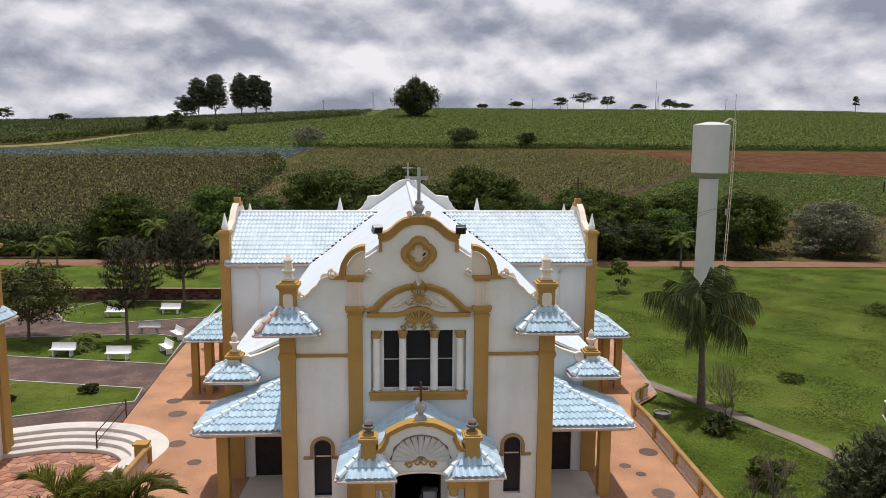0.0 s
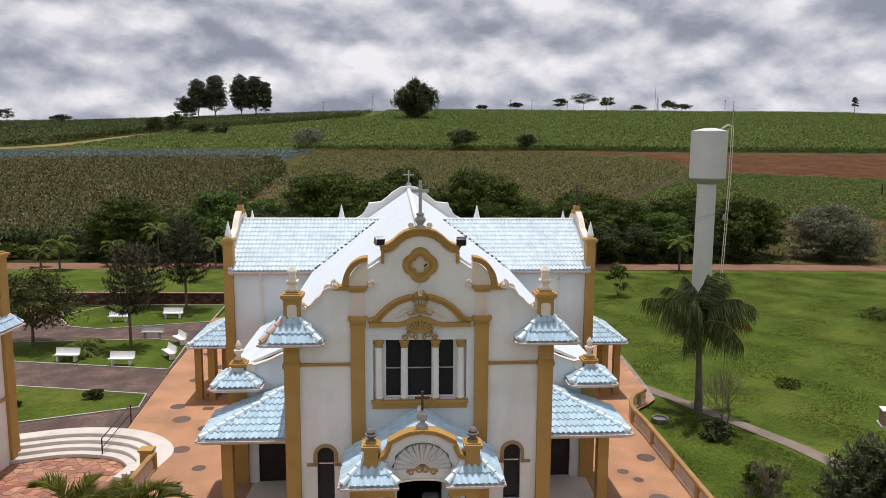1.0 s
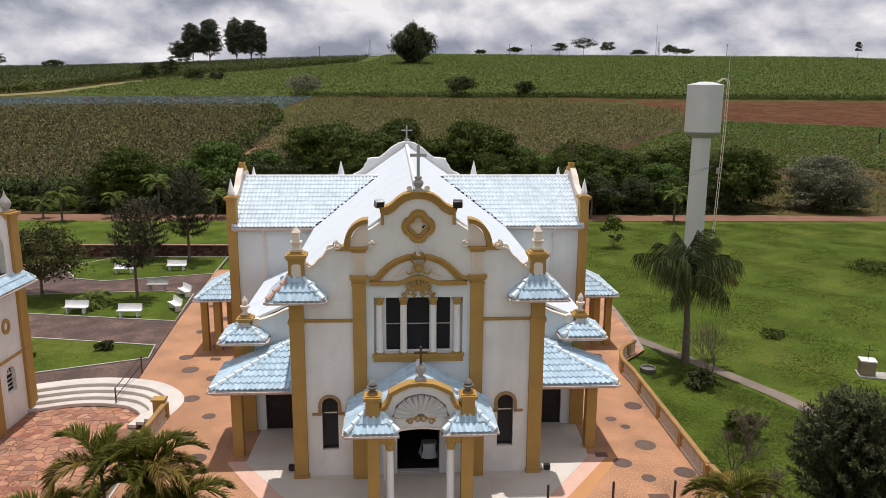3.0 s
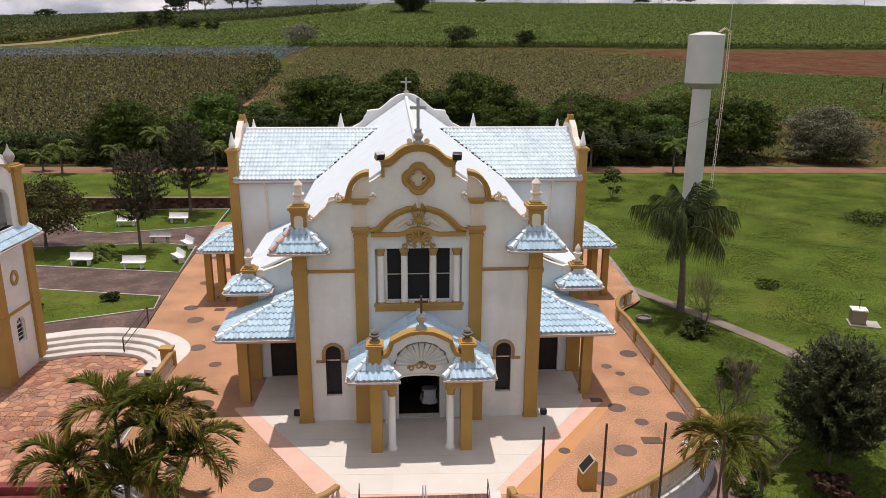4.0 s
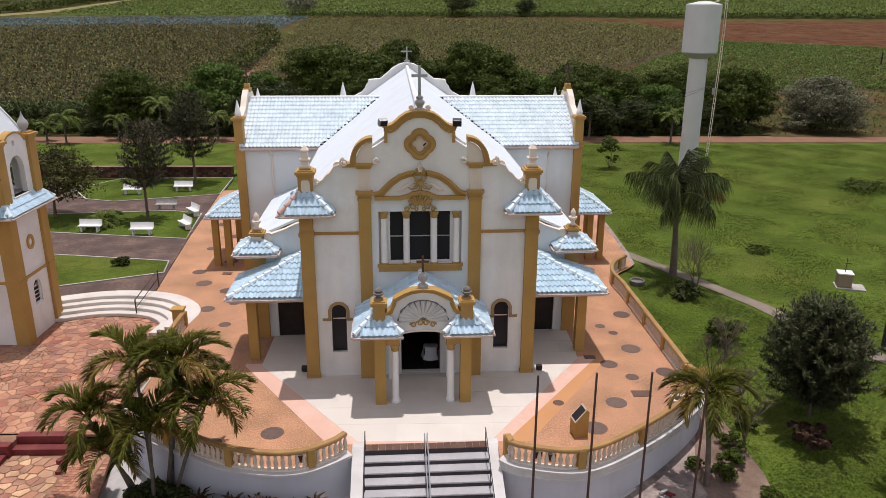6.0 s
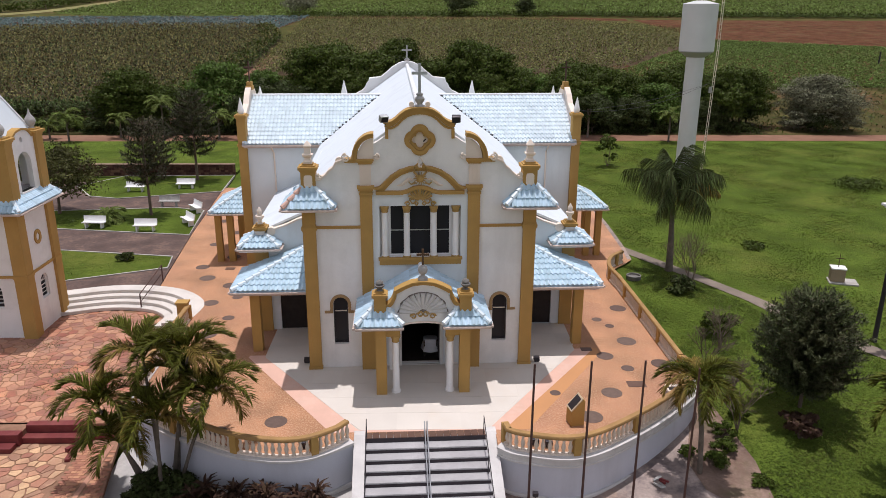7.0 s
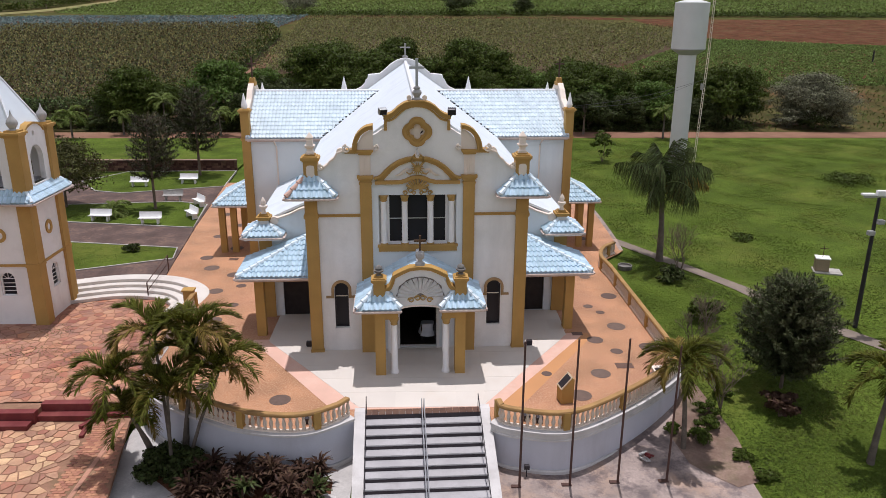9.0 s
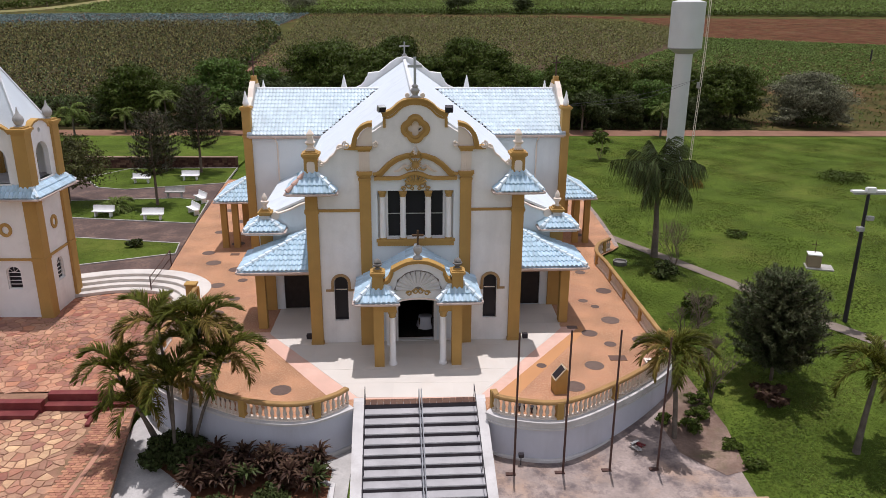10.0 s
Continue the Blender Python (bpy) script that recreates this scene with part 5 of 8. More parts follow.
    cpart("rear_ceiling", bx(*sorted((s * (TXE + 0.5), s * 11.8)), 14.7, 18.5, 3.0, 3.04), WHITE, rp)

# portico
portico = thing("portico", "entrance portico with shell gable, white columns and tiled roof", "portico", (0, -1.3, 0))
for s in (-1, 1):
    cx = s * 1.65
    cpart("portico_pier", bx(cx - 0.21, cx + 0.21, -2.45, -2.03, 0.0, 2.9), OCHRE, portico, "square ochre pier")
    cpart("portico_column", lathe(bmesh.new(), [(.19, 0.014), (.19, .08), (.16, .1), (.16, .13), (.145, .15), (.135, 2.0), (.12, 2.2)], s * 1.08, -2.2, 0, 18), WHITE, portico, "white round column", True)
    cpart("column_capital", lathe(bmesh.new(), [(.12, 2.2), (.15, 2.23), (.14, 2.3), (.2, 2.42), (.2, 2.5)], s * 1.08, -2.2, 0, 14), ORNAMENT, portico, "ochre capital", True)
    cpart("half_pier", bx(*sorted((s * 1.86, s * 2.5)), -0.3, -0.001, 0, 2.95), OCHRE, portico)
    cpart("inner_pier", bx(*sorted((s * 1.05, s * 1.35)), -0.4, -0.001, 0, 2.6), WHITE, portico)
    cpart("side_beam", bx(*sorted((s * 1.46, s * 1.84)), -2.03, -0.3, 2.5, 2.95), OCHRE, portico)
    cpart("front_beam", bx(*sorted((s * 0.9, s * 1.44)), -2.38, -2.06, 2.5, 2.95), OCHRE, portico)
    cpart("portico_soffit", bx(*sorted((s * 0.78, s * 2.46)), -2.7, -0.02, 2.952, 3.0), WHITE, portico)
    fas = bx(*sorted((s * 0.8, s * 2.52)), -2.72, -2.64, 2.90, 3.03)
    box(fas, *sorted((s * 2.44, s * 2.52)), -2.64, -0.01, 2.90, 3.03)
    cpart("portico_fascia", fas, FASCIA, portico, "pinkish fascia board")
    EZP, RGP = 3.11, 4.62
    # side slope of the gable roof and front hip
    kx, ky, kz = s * 1.66, -2.2, 3.7
    e0, e1 = (s * 2.58, -2.0, EZP), (s * 2.58, -0.01, EZP)
    g0, g1 = (0, -2.0, RGP), (0, -0.01, RGP)
    sl = [e0, e1, g1, g0] if s > 0 else [e1, e0, g0, g1]
    roof_plane(portico, sl)
    f0, f1 = (s * 2.58, -2.8, EZP), (s * 0.78, -2.8, EZP)
    fr = [f1, f0, (kx + s * 0.2, ky, kz), (kx - s * 0.2, ky, kz)]
    if s < 0:
        fr = [fr[1], fr[0], fr[3], fr[2]]
    roof_plane(portico, fr)
    flank = [f0, (s * 2.58, -1.9, EZP), (kx + s * 0.2, ky, kz)]
    roof_plane(portico, flank if s > 0 else [flank[1], flank[0], flank[2]])
    inn = [(s * 0.78, -2.42, EZP), f1, (kx - s * 0.2, ky, kz)]
    bm = bmesh.new()
    bm.faces.new([bm.verts.new(p) for p in inn])
    cpart("hip_side", bm, TILE, portico)
    ridge(portico, f0, (kx + s * 0.2, ky, kz), 0.085)
    ridge(portico, f1, (kx - s * 0.2, ky, kz), 0.085)
    pdm = bmesh.new()
    for h, z0, z1 in ((0.23, 3.3, 4.12), (0.27, 4.12, 4.17), (0.31, 4.17, 4.27), (0.25, 4.27, 4.32), (0.17, 4.32, 4.38)):
        box(pdm, kx - h, kx + h, -2.2 - h, -2.2 + h, z0, z1)
    cpart("urn_pedestal", pdm, OCHRE, portico, "ochre pedestal")
    urn = lathe(bmesh.new(), [(.12, 4.38), (.07, 4.43), (.11, 4.47), (.19, 4.55), (.2, 4.60), (.10, 4.63), (.15, 4.68), (.13, 4.74), (.02, 4.82)], kx, -2.2, 0, 12)
    cpart("urn", urn, URNSTONE, portico, "dark weathered stone urn", True)
ridge(portico, (0, -2.0, 4.63), (0, -0.05, 4.63), 0.1, RIDGE)
GAB = [(0.0, 4.6), (0.4, 4.55), (0.66, 4.44), (0.84, 4.34), (0.98, 4.28), (1.04, 4.05), (1.16, 3.8), (1.34, 3.7), (1.42, 3.6), (1.42, 2.82)]
door_head = [(0.93 * math.cos(math.pi * i / 12), 2.82 + 0.2 * math.sin(math.pi * i / 12)) for i in range(13)]
gp = GAB + door_head + [(-x, z) for x, z in reversed(GAB)][:-1]
cpart("shell_gable", holed(bmesh.new(), gp, [], -2.46, -2.25), WALL, portico, "pale gable wall with shell relief")
gl = [(1.42, 3.66), (1.32, 3.70), (1.16, 3.82), (1.06, 4.05), (1.02, 4.26), (0.86, 4.35), (0.66, 4.46), (0.4, 4.57), (0, 4.62)]
gl = gl + [(-x, z) for x, z in reversed(gl[:-1])]
cpart("gable_cornice", band(bmesh.new(), gl, 0.13, -2.56, -2.2, -1), OCHRE, portico, "ochre curved gable cornice", True)
cpart("gable_cornice_lip", band(bmesh.new(), [(x * 1.05, z + 0.12) for x, z in gl], 0.05, -2.64, -2.2, -1), OCHRE, portico, "", True)
cpart("arch_moulding", band(bmesh.new(), door_head, 0.06, -2.52, -2.22, -1), CREAM, portico, "", True)
fan = [(0.96 * math.cos(a) * (1 + 0.04 * math.cos(12 * a)), 3.46 + 0.84 * math.sin(a)) for a in [math.pi * i / 40 for i in range(41)]]
# The backing's dark tone gives the brown grooves and shadow between the ribs.
cpart("shell_back", holed(bmesh.new(), fan, [], -2.475, -2.45), material("shell_shadow_grey", (0.20, 0.175, 0.15), 0.85, 0.15, 3, 30, 0.1), portico, "dark shell ground, its grooves and shade put in the colour")
for k in range(13):
    a = math.pi * (0.02 + 0.96 * k / 12)
    d = Vector((math.cos(a) * 1.16, 0, math.sin(a)))
    p0 = Vector((0, -2.48, 3.46))
    r1 = 0.80
    cpart("shell_rib", tube(bmesh.new(), [p0 + d * 0.14, p0 + d * 0.4, p0 + d * r1], 0.040, 6, 2.7), material("shell_grey", (0.55, 0.54, 0.52), 0.8, 0.12, 3, 30, 0.1) if k == 0 else MATS["shell_grey"], portico, "", True)
so = bmesh.new()
for s in (-1, 1):
    for cxo, czo, r in ((0.12, 3.38, 0.13), (0.38, 3.3, 0.12)):
        tube(so, [(s * (cxo + r * (1 - 0.6 * i / 16) * math.cos(i / 16 * 8)), -2.5, czo + r * (1 - 0.6 * i / 16) * math.sin(i / 16 * 8)) for i in range(17)], 0.035, 6, 0.6)
cpart("shell_scrollwork", so, ORNAMENT, portico, "gilded scrolls below the shell", True)
fin = lathe(bmesh.new(), [(.2, 4.76), (.2, 4.85), (.1, 4.9), (.08, 4.98), (.16, 5.06), (.19, 5.17), (.16, 5.29), (.05, 5.37)], 0, -2.35, 0, 14)
cpart("portico_finial", fin, STONE, portico, "pale ball finial", True)
cr = bx(-0.04, 0.04, -2.39, -2.31, 5.28, 6.0)
box(cr, -0.24, 0.24, -2.388, -2.312, 5.74, 5.82)
cpart("portico_cross", cr, material("dark_wood_cross", (0.11, 0.065, 0.035), 0.7, 0.2, 4, 40, 0.2), portico, "dark wooden cross")

set_behind = Matrix.Translation((0, 0.22, 0))
for ob in portico.children:
    if ob.name.split(".")[0] in ("shell_gable", "gable_cornice", "gable_cornice_lip", "arch_moulding", "shell_back", "shell_rib", "shell_scrollwork", "portico_finial", "portico_cross"):
        ob.matrix_basis = set_behind @ ob.matrix_basis

# inside the door
floor_in = cpart("nave_floor", bx(-4.45, 4.45, 0.385, 23.8, -0.02, 0.035), DARK, church, "dark polished nave floor")
for s in (-1, 1):
    lf = bx(*sorted((s * 0.86, s * 0.80)), 0.4, 1.2, 0.04, 2.6)
    cpart("door_leaf", lf, DARK, church, "dark open door leaf")
cpart("door_frame", band(bmesh.new(), [(0.82, 0.03)] + arch(-0.82, 0.82, 0.03, 2.1)[2:] + [(-0.82, 0.03)], 0.09, -0.06, 0.02, -1), WHITE, church, "white moulded door frame", True)
table = thing("table", "small table under a long white tablecloth inside the door", "table", (0.46, 1.05, 0))
tb = bmesh.new()
n = 20
rings = []
for h, r, w in ((0.84, 0.28, 0), (0.82, 0.31, 0.0), (0.6, 0.32, 0.02), (0.42, 0.35, 0.045), (0.25, 0.37, 0.07)):
    rings.append([tb.verts.new((0.46 + (r + w * math.sin(5 * 2 * math.pi * i / n)) * math.copysign(abs(math.cos(2 * math.pi * i / n)) ** 0.5, math.cos(2 * math.pi * i / n)),
                                1.05 + (r * 0.8 + w * math.cos(4 * 2 * math.pi * i / n)) * math.copysign(abs(math.sin(2 * math.pi * i / n)) ** 0.5, math.sin(2 * math.pi * i / n)), h)) for i in range(n)])
for r0, r1 in zip(rings, rings[1:]):
    for i in range(n):
        tb.faces.new((r0[i], r0[(i + 1) % n], r1[(i + 1) % n], r1[i]))
tb.faces.new(rings[0])
cpart("tablecloth", tb, CLOTH, table, "white draped tablecloth", True)
for dx_, dy_ in ((-.28, -.2), (.28, -.2), (-.28, .2), (.28, .2)):
    cpart("leg", bx(0.46 + dx_ - .03, 0.46 + dx_ + .03, 1.05 + dy_ - .03, 1.05 + dy_ + .03, 0.01, 0.8), DARK, table)
# ---- west yard: curved steps, flagstone plaza, bell tower, garden beds ----
STEP_LINE = smooth_line([(-19.4, 9.1, 0), (-17.3, 9.85, 0), (-15.4, 9.95, 0), (-13.5, 9.45, 0), (-12.2, 8.4, 0), (-11.6, 7.2, 0), (-11.75, 5.6, 0)], 8)
west_steps = thing("curved_steps", "low curved cement steps down to the flagstone yard", "steps", (-14, 8.5, -0.7))
for k in range(4):
    zt = 0.012 - 0.17 * k
    o0, o1 = 0.42 * k - (0.35 if k == 0 else 0.0), 0.42 * (k + 1)
    part("step", strip(bmesh.new(), STEP_LINE, [(o0, zt - 0.16), (o0, zt), (o1 - 0.015, zt), (o1, zt - 0.015), (o1, zt - 0.16)]), material("pale_step_cement", (0.62, 0.58, 0.53), 0.85, 0.1, 1.0, 25, 0.2, 0.006, (0.42, 0.32, 0.25), 0.4, 0.8) if k == 0 else MATS["pale_step_cement"], west_steps, "", True)
    part("step_riser", strip(bmesh.new(), STEP_LINE, [(o1 - 0.05, zt - 0.17), (o1 - 0.05, zt - 0.03), (o1 + 0.004, zt - 0.03), (o1 + 0.004, zt - 0.17)]), MATS["pale_step_cement"], west_steps, "", True)
hr = thing("step_handrail", "rusty iron handrail on the curved steps", "handrail", (-14.5, 9.5, 0))
part("rail_tube", tube(bmesh.new(), [(-14.55, 10.9, 0.95), (-14.9, 8.3, 0.25)], 0.025, 8), RUST, hr)
part("lower_tube", tube(bmesh.new(), [(-14.55, 10.9, 0.5), (-14.9, 8.3, -0.2)], 0.02, 8), RUST, hr)
part("post", tube(bmesh.new(), [(-14.55, 10.9, 0.0), (-14.55, 10.9, 0.97)], 0.035, 8), RUST, hr)
part("post", tube(bmesh.new(), [(-14.9, 8.3, -0.68), (-14.9, 8.3, 0.27)], 0.035, 8), RUST, hr)
pier = thing("end_pier", "ochre painted end pier of the balustrade", "pier", (-11.75, 5.5, 0))
part("shaft", soft_box(-12.0, -11.5, 5.3, 5.7, 0, 0.85, 0.02), OCHRE, pier)
part("cap", soft_box(-12.06, -11.44, 5.24, 5.76, 0.85, 0.95, 0.02), OCHRE, pier)


def voronoi(x0, x1, y0, y1, size, seed, keep):
    """Irregular stone outlines: cells of jittered points, each cut by its neighbours' middles and shrunk a little."""
    r = random.Random(seed)
    nx, ny = int((x1 - x0) / size) + 1, int((y1 - y0) / size) + 1
    g = {(i, j): Vector((x0 + (i + 0.5 + r.uniform(-.49, .49)) * size, y0 + (j + 0.5 + r.uniform(-.49, .49)) * size)) for i in range(-1, nx + 1) for j in range(-1, ny + 1)}
    out_ = []
    for (i, j), p in g.items():
        if not keep(p.x, p.y):
            continue
        poly = [p + Vector(d) * size * 1.6 for d in ((-1, -1), (1, -1), (1, 1), (-1, 1))]
        for di in (-2, -1, 0, 1, 2):
            for dj in (-2, -1, 0, 1, 2):
                q = g.get((i + di, j + dj))
                if q is None or (di == 0 and dj == 0):
                    continue
                n = (q - p).normalized()
                c = (p + q) / 2 - n * 0.023
                new_ = []
                for k in range(len(poly)):
                    a, b = poly[k], poly[(k + 1) % len(poly)]
                    da, db = (a - c).dot(n), (b - c).dot(n)
                    if da <= 0:
                        new_.append(a)
                    if (da < 0) != (db < 0):
                        new_.append(a + (b - a) * (da / (da - db)))
                poly = new_
                if len(poly) < 3:
                    break
            if len(poly) < 3:
                break
        if len(poly) >= 3:
            out_.append((p, poly))
    return out_


def stones(parent, cells, z, mats, seed, near):
    """Each stone a piece of its own where near(x, y) is true (up to 300), the rest one joined sheet."""
    r = random.Random(seed)
    cells = sorted(cells, key=lambda c: near(c[0].x, c[0].y))
    bms = [bmesh.new() for _ in mats]
    for k, (p, poly) in enumerate(cells):
        mi = r.randrange(len(mats))
        h = z + r.uniform(-0.010, 0.010)
        bm = bmesh.new() if k < 300 else bms[mi]
        lo = [bm.verts.new((q.x, q.y, z - 0.05)) for q in poly]
        md = [bm.verts.new((q.x, q.y, h - 0.012)) for q in poly]
        hi = [bm.verts.new((*(p.xy + (q - p) * 0.965), h)) for q in poly]
        bm.faces.new(hi)
        n = len(poly)
        for i in range(n):
            j = (i + 1) % n
            bm.faces.new((lo[i], lo[j], md[j], md[i]))
            bm.faces.new((md[i], md[j], hi[j], hi[i]))
        if k < 300:
            part("flagstone", bm, mats[mi], parent)
    for mi, bm in enumerate(bms):
        ob = part("flagstones", bm, mats[mi], parent)
        ob["kind"] = "stuff"


def in_plaza(x, y):
    if y < -3.0 or y > 9.4 or x > -11.75:
        return False
    # outside the curved steps
    for p in STEP_LINE:
        if (Vector((x, y)) - p.xy).length < 1.72:
            return False
    return (y < 8.2 or x < -19.5) and not (x > -13.2 and y > 5.0)


plaza = thing("flagstone_yard", "yard of irregular red and sand-coloured flagstones with grass in the joints", "pavement", kind="structure")
part("bedding", plate(bmesh.new(), [(-30, -3.1), (-11.7, -3.1), (-11.7, 5.5), (-12.4, 7.6), (-14, 8.6), (-18, 9.2), (-30, 9.3)], -0.80, -0.70), DUST, plaza)
low_plaza = thing("lower_flagstone_yard", "lower yard of pale irregular flagstones and small bricks", "pavement", kind="structure")
part("bedding", plate(bmesh.new(), [(-24, -14), (-9.38, -14), (-10.35, -9.5), (-11.58, -3.8), (-11.6, -3.3), (-24, -3.6)], -1.35, -1.175), JOINT, low_plaza)
yard_near = lambda x, y: (x + 16) ** 2 + (y + 1) ** 2

# red kerb steps between the two yards
kerb = thing("red_kerb", "dark red painted low kerb steps between the yards", "kerb", (-14.5, -3.5, -1.15))
part("upper_kerb", soft_box(-15.2, -12.75, -3.35, -3.0, -1.15, -0.60, 0.02), REDPAINT, kerb)
part("upper_kerb", soft_box(-19.0, -15.2, -3.95, -3.6, -1.2, -0.66, 0.02), REDPAINT, kerb)
part("lower_kerb", soft_box(-15.3, -12.6, -3.75, -3.35, -1.2, -0.92, 0.02), REDPAINT, kerb)
part("lower_kerb", soft_box(-19.0, -15.3, -4.4, -3.95, -1.25, -0.98, 0.02), REDPAINT, kerb)
dk = soft_box(-0.09, 0.09, -1.1, 0.0, -0.1, 0.12, 0.02)
bmesh.ops.transform(dk, matrix=pose(-12.75, -3.4, -1.12, 0, 0, -28), verts=dk.verts)
part("slanting_kerb", dk, REDPAINT, kerb)
part("end_kerb", soft_box(-12.6, -11.5, -3.5, -3.3, -1.2, -1.0, 0.02), REDPAINT, kerb)
part("fill", bx(-19, -15.2, -3.62, -3.0, -1.2, -0.70), JOINT, kerb)

# bell tower
TWX0, TWX1, TWY0, TWY1, TB = -22.1, -18.7, 4.85, 8.2, -0.72
tower = thing("bell_tower", "pale bell tower with ochre corner pilasters and a tiled skirt roof", "bell tower", ((TWX0 + TWX1) / 2, (TWY0 + TWY1) / 2, TB))
tcx, tcy = (TWX0 + TWX1) / 2, (TWY0 + TWY1) / 2


def tower_face(k, fn):
    """Builds in a frame where the face lies at y = 0 looking to -y and x runs along it; turned to face k."""
    bm = fn()
    half = (TWX1 - TWX0) / 2
    bmesh.ops.transform(bm, matrix=Matrix.Translation((tcx, tcy, 0)) @ Matrix.Rotation(k * math.pi / 2, 4, "Z") @ Matrix.Translation((0, -half, 0)), verts=bm.verts)
    return bm


half = (TWX1 - TWX0) / 2
for k in range(4):
    lowwin = arch(-0.36, 0.36, 0.85, 1.72)
    bel = arch(-0.62, 0.62, 6.35, 7.55)
    par = [(-half + .1, TB), (half - .1, TB), (half - .1, 8.75), (0.95, 8.75), (0.8, 8.95), (0.5, 9.12), (0, 9.2), (-0.5, 9.12), (-0.8, 8.95), (-0.95, 8.75), (-half + .1, 8.75)]
    hole = [(0.13 * math.cos(2 * math.pi * i / 12), 8.75 + 0.13 * math.sin(2 * math.pi * i / 12)) for i in range(12)]
    part("tower_wall", tower_face(k, lambda: holed(bmesh.new(), par, [lowwin, bel, hole], 0.1, 0.36)), WALL, tower)
    part("parapet_moulding", tower_face(k, lambda: band(bmesh.new(), par[3:10], 0.10, 0.02, 0.42, -1)), OCHRE, tower, "", True)
    w = part("tower_window", tower_face(k, lambda: holed(bmesh.new(), arch(-0.36, 0.36, 0.85, 1.72), [arch(-0.31, 0.31, 0.9, 1.72)], 0.18, 0.24)), WHITE, tower, "arched window with white iron grille")
    part("pane", tower_face(k, lambda: holed(bmesh.new(), arch(-0.31, 0.31, 0.9, 1.72), [], 0.26, 0.27)), GLASS, w)
    for z in (1.1, 1.3, 1.5, 1.72):
        part("grille_bar", tower_face(k, lambda: bx(-0.31, 0.31, 0.19, 0.22, z - .015, z + .015)), WHITE, w)
    for a in (40, 90, 140):
        part("grille_ray", tower_face(k, lambda: tube(bmesh.new(), [(0, 0.2, 1.72), (0.3 * math.cos(radians(a)), 0.2, 1.72 + 0.3 * math.sin(radians(a)))], 0.014, 5)), WHITE, w)
    ring = [(0.32 * math.cos(2 * math.pi * i / 20), 4.0 + 0.36 * math.sin(2 * math.pi * i / 20)) for i in range(20)]
    rin = [(x * 0.55, 4.0 + (z - 4.0) * 0.55) for x, z in ring]
    part("medallion", tower_face(k, lambda: holed(bmesh.new(), ring, [rin], 0.04, 0.11)), OCHRE, tower, "ochre ring medallion", True)
    part("tower_string_course", tower_face(k, lambda: bx(-half, half, 0.03, 0.1, 2.4, 2.52)), OCHRE, tower)
    part("belfry_sill", tower_face(k, lambda: bx(-0.75, 0.75, 0.02, 0.4, 6.27, 6.35)), WHITE, tower)
    # skirt roof
    E2 = half + 0.38
    c4 = [Matrix.Rotation(k * math.pi / 2, 4, "Z") @ Vector(v) for v in ((-E2, -E2, 5.72), (E2, -E2, 5.72), (half - .02, -half + .02, 6.15), (-half + .02, -half + .02, 6.15))]
    roof_plane(tower, [(p.x + tcx, p.y + tcy, p.z) for p in c4], turned=False)
    part("skirt_fascia", tower_face(k, lambda: bx(-E2 + .05, E2 - .05, -0.34, -0.27, 5.55, 5.69)), FASCIA, tower)
    part("skirt_soffit", tower_face(k, lambda: bx(-E2 + .1, E2 - .1, -0.27, 0.1, 5.62, 5.66)), WHITE, tower)
    a, b = c4[0], c4[3]
    part("hip_tile", tube(bmesh.new(), [(a.x + tcx, a.y + tcy, a.z + .04), (b.x + tcx, b.y + tcy, b.z + .04)], 0.09, 8), TILE, tower, "", True)
for sx in (-1, 1):
    for sy in (-1, 1):
        px_, py_ = tcx + sx * (half - 0.27), tcy + sy * (half - 0.27)
        part("corner_pilaster", bx(px_ - .32, px_ + .32, py_ - .32, py_ + .32, TB, 8.75), OCHRE, tower, "ochre corner pilaster")
        cap = bmesh.new()
        for e, z0, z1 in ((.34, 8.75, 8.82), (.38, 8.82, 8.9), (.44, 8.9, 9.02), (.3, 9.02, 9.1)):
            box(cap, px_ - e, px_ + e, py_ - e, py_ + e, z0, z1)
        part("pilaster_cap", cap, OCHRE, tower)
        part("pilaster_collar", bx(px_ - .35, px_ + .35, py_ - .35, py_ + .35, 2.38, 2.55), OCHRE, tower)
        part("onion_finial", lathe(bmesh.new(), [(.16, 9.1), (.12, 9.16), (.2, 9.26), (.26, 9.42), (.22, 9.56), (.1, 9.72), (.05, 9.85), (.02, 10.02)], px_, py_, 0, 12), STONE, tower, "grey onion-shaped finial", True)
part("belfry_floor", bx(TWX0 + .3, TWX1 - .3, TWY0 + .3, TWY1 - .3, 6.2, 6.3), STEP, tower)
py = bmesh.new()
ap = py.verts.new((tcx, tcy, 12.0))
bs = [py.verts.new((tcx + sx * (half - .25), tcy + sy * (half - .25), 8.95)) for sx, sy in ((-1, -1), (1, -1), (1, 1), (-1, 1))]
for i in range(4):
    py.faces.new((bs[i], bs[(i + 1) % 4], ap))
py.faces.new(bs[::-1])
part("spire_roof", py, ROOFWHITE, tower, "white pyramid roof")
for i in range(4):
    part("spire_rib", tube(bmesh.new(), [(tcx + (-1, 1, 1, -1)[i] * (half - .25), tcy + (-1, -1, 1, 1)[i] * (half - .25), 8.97), (tcx, tcy, 12.02)], 0.06, 6), RIDGE, tower, "", True)

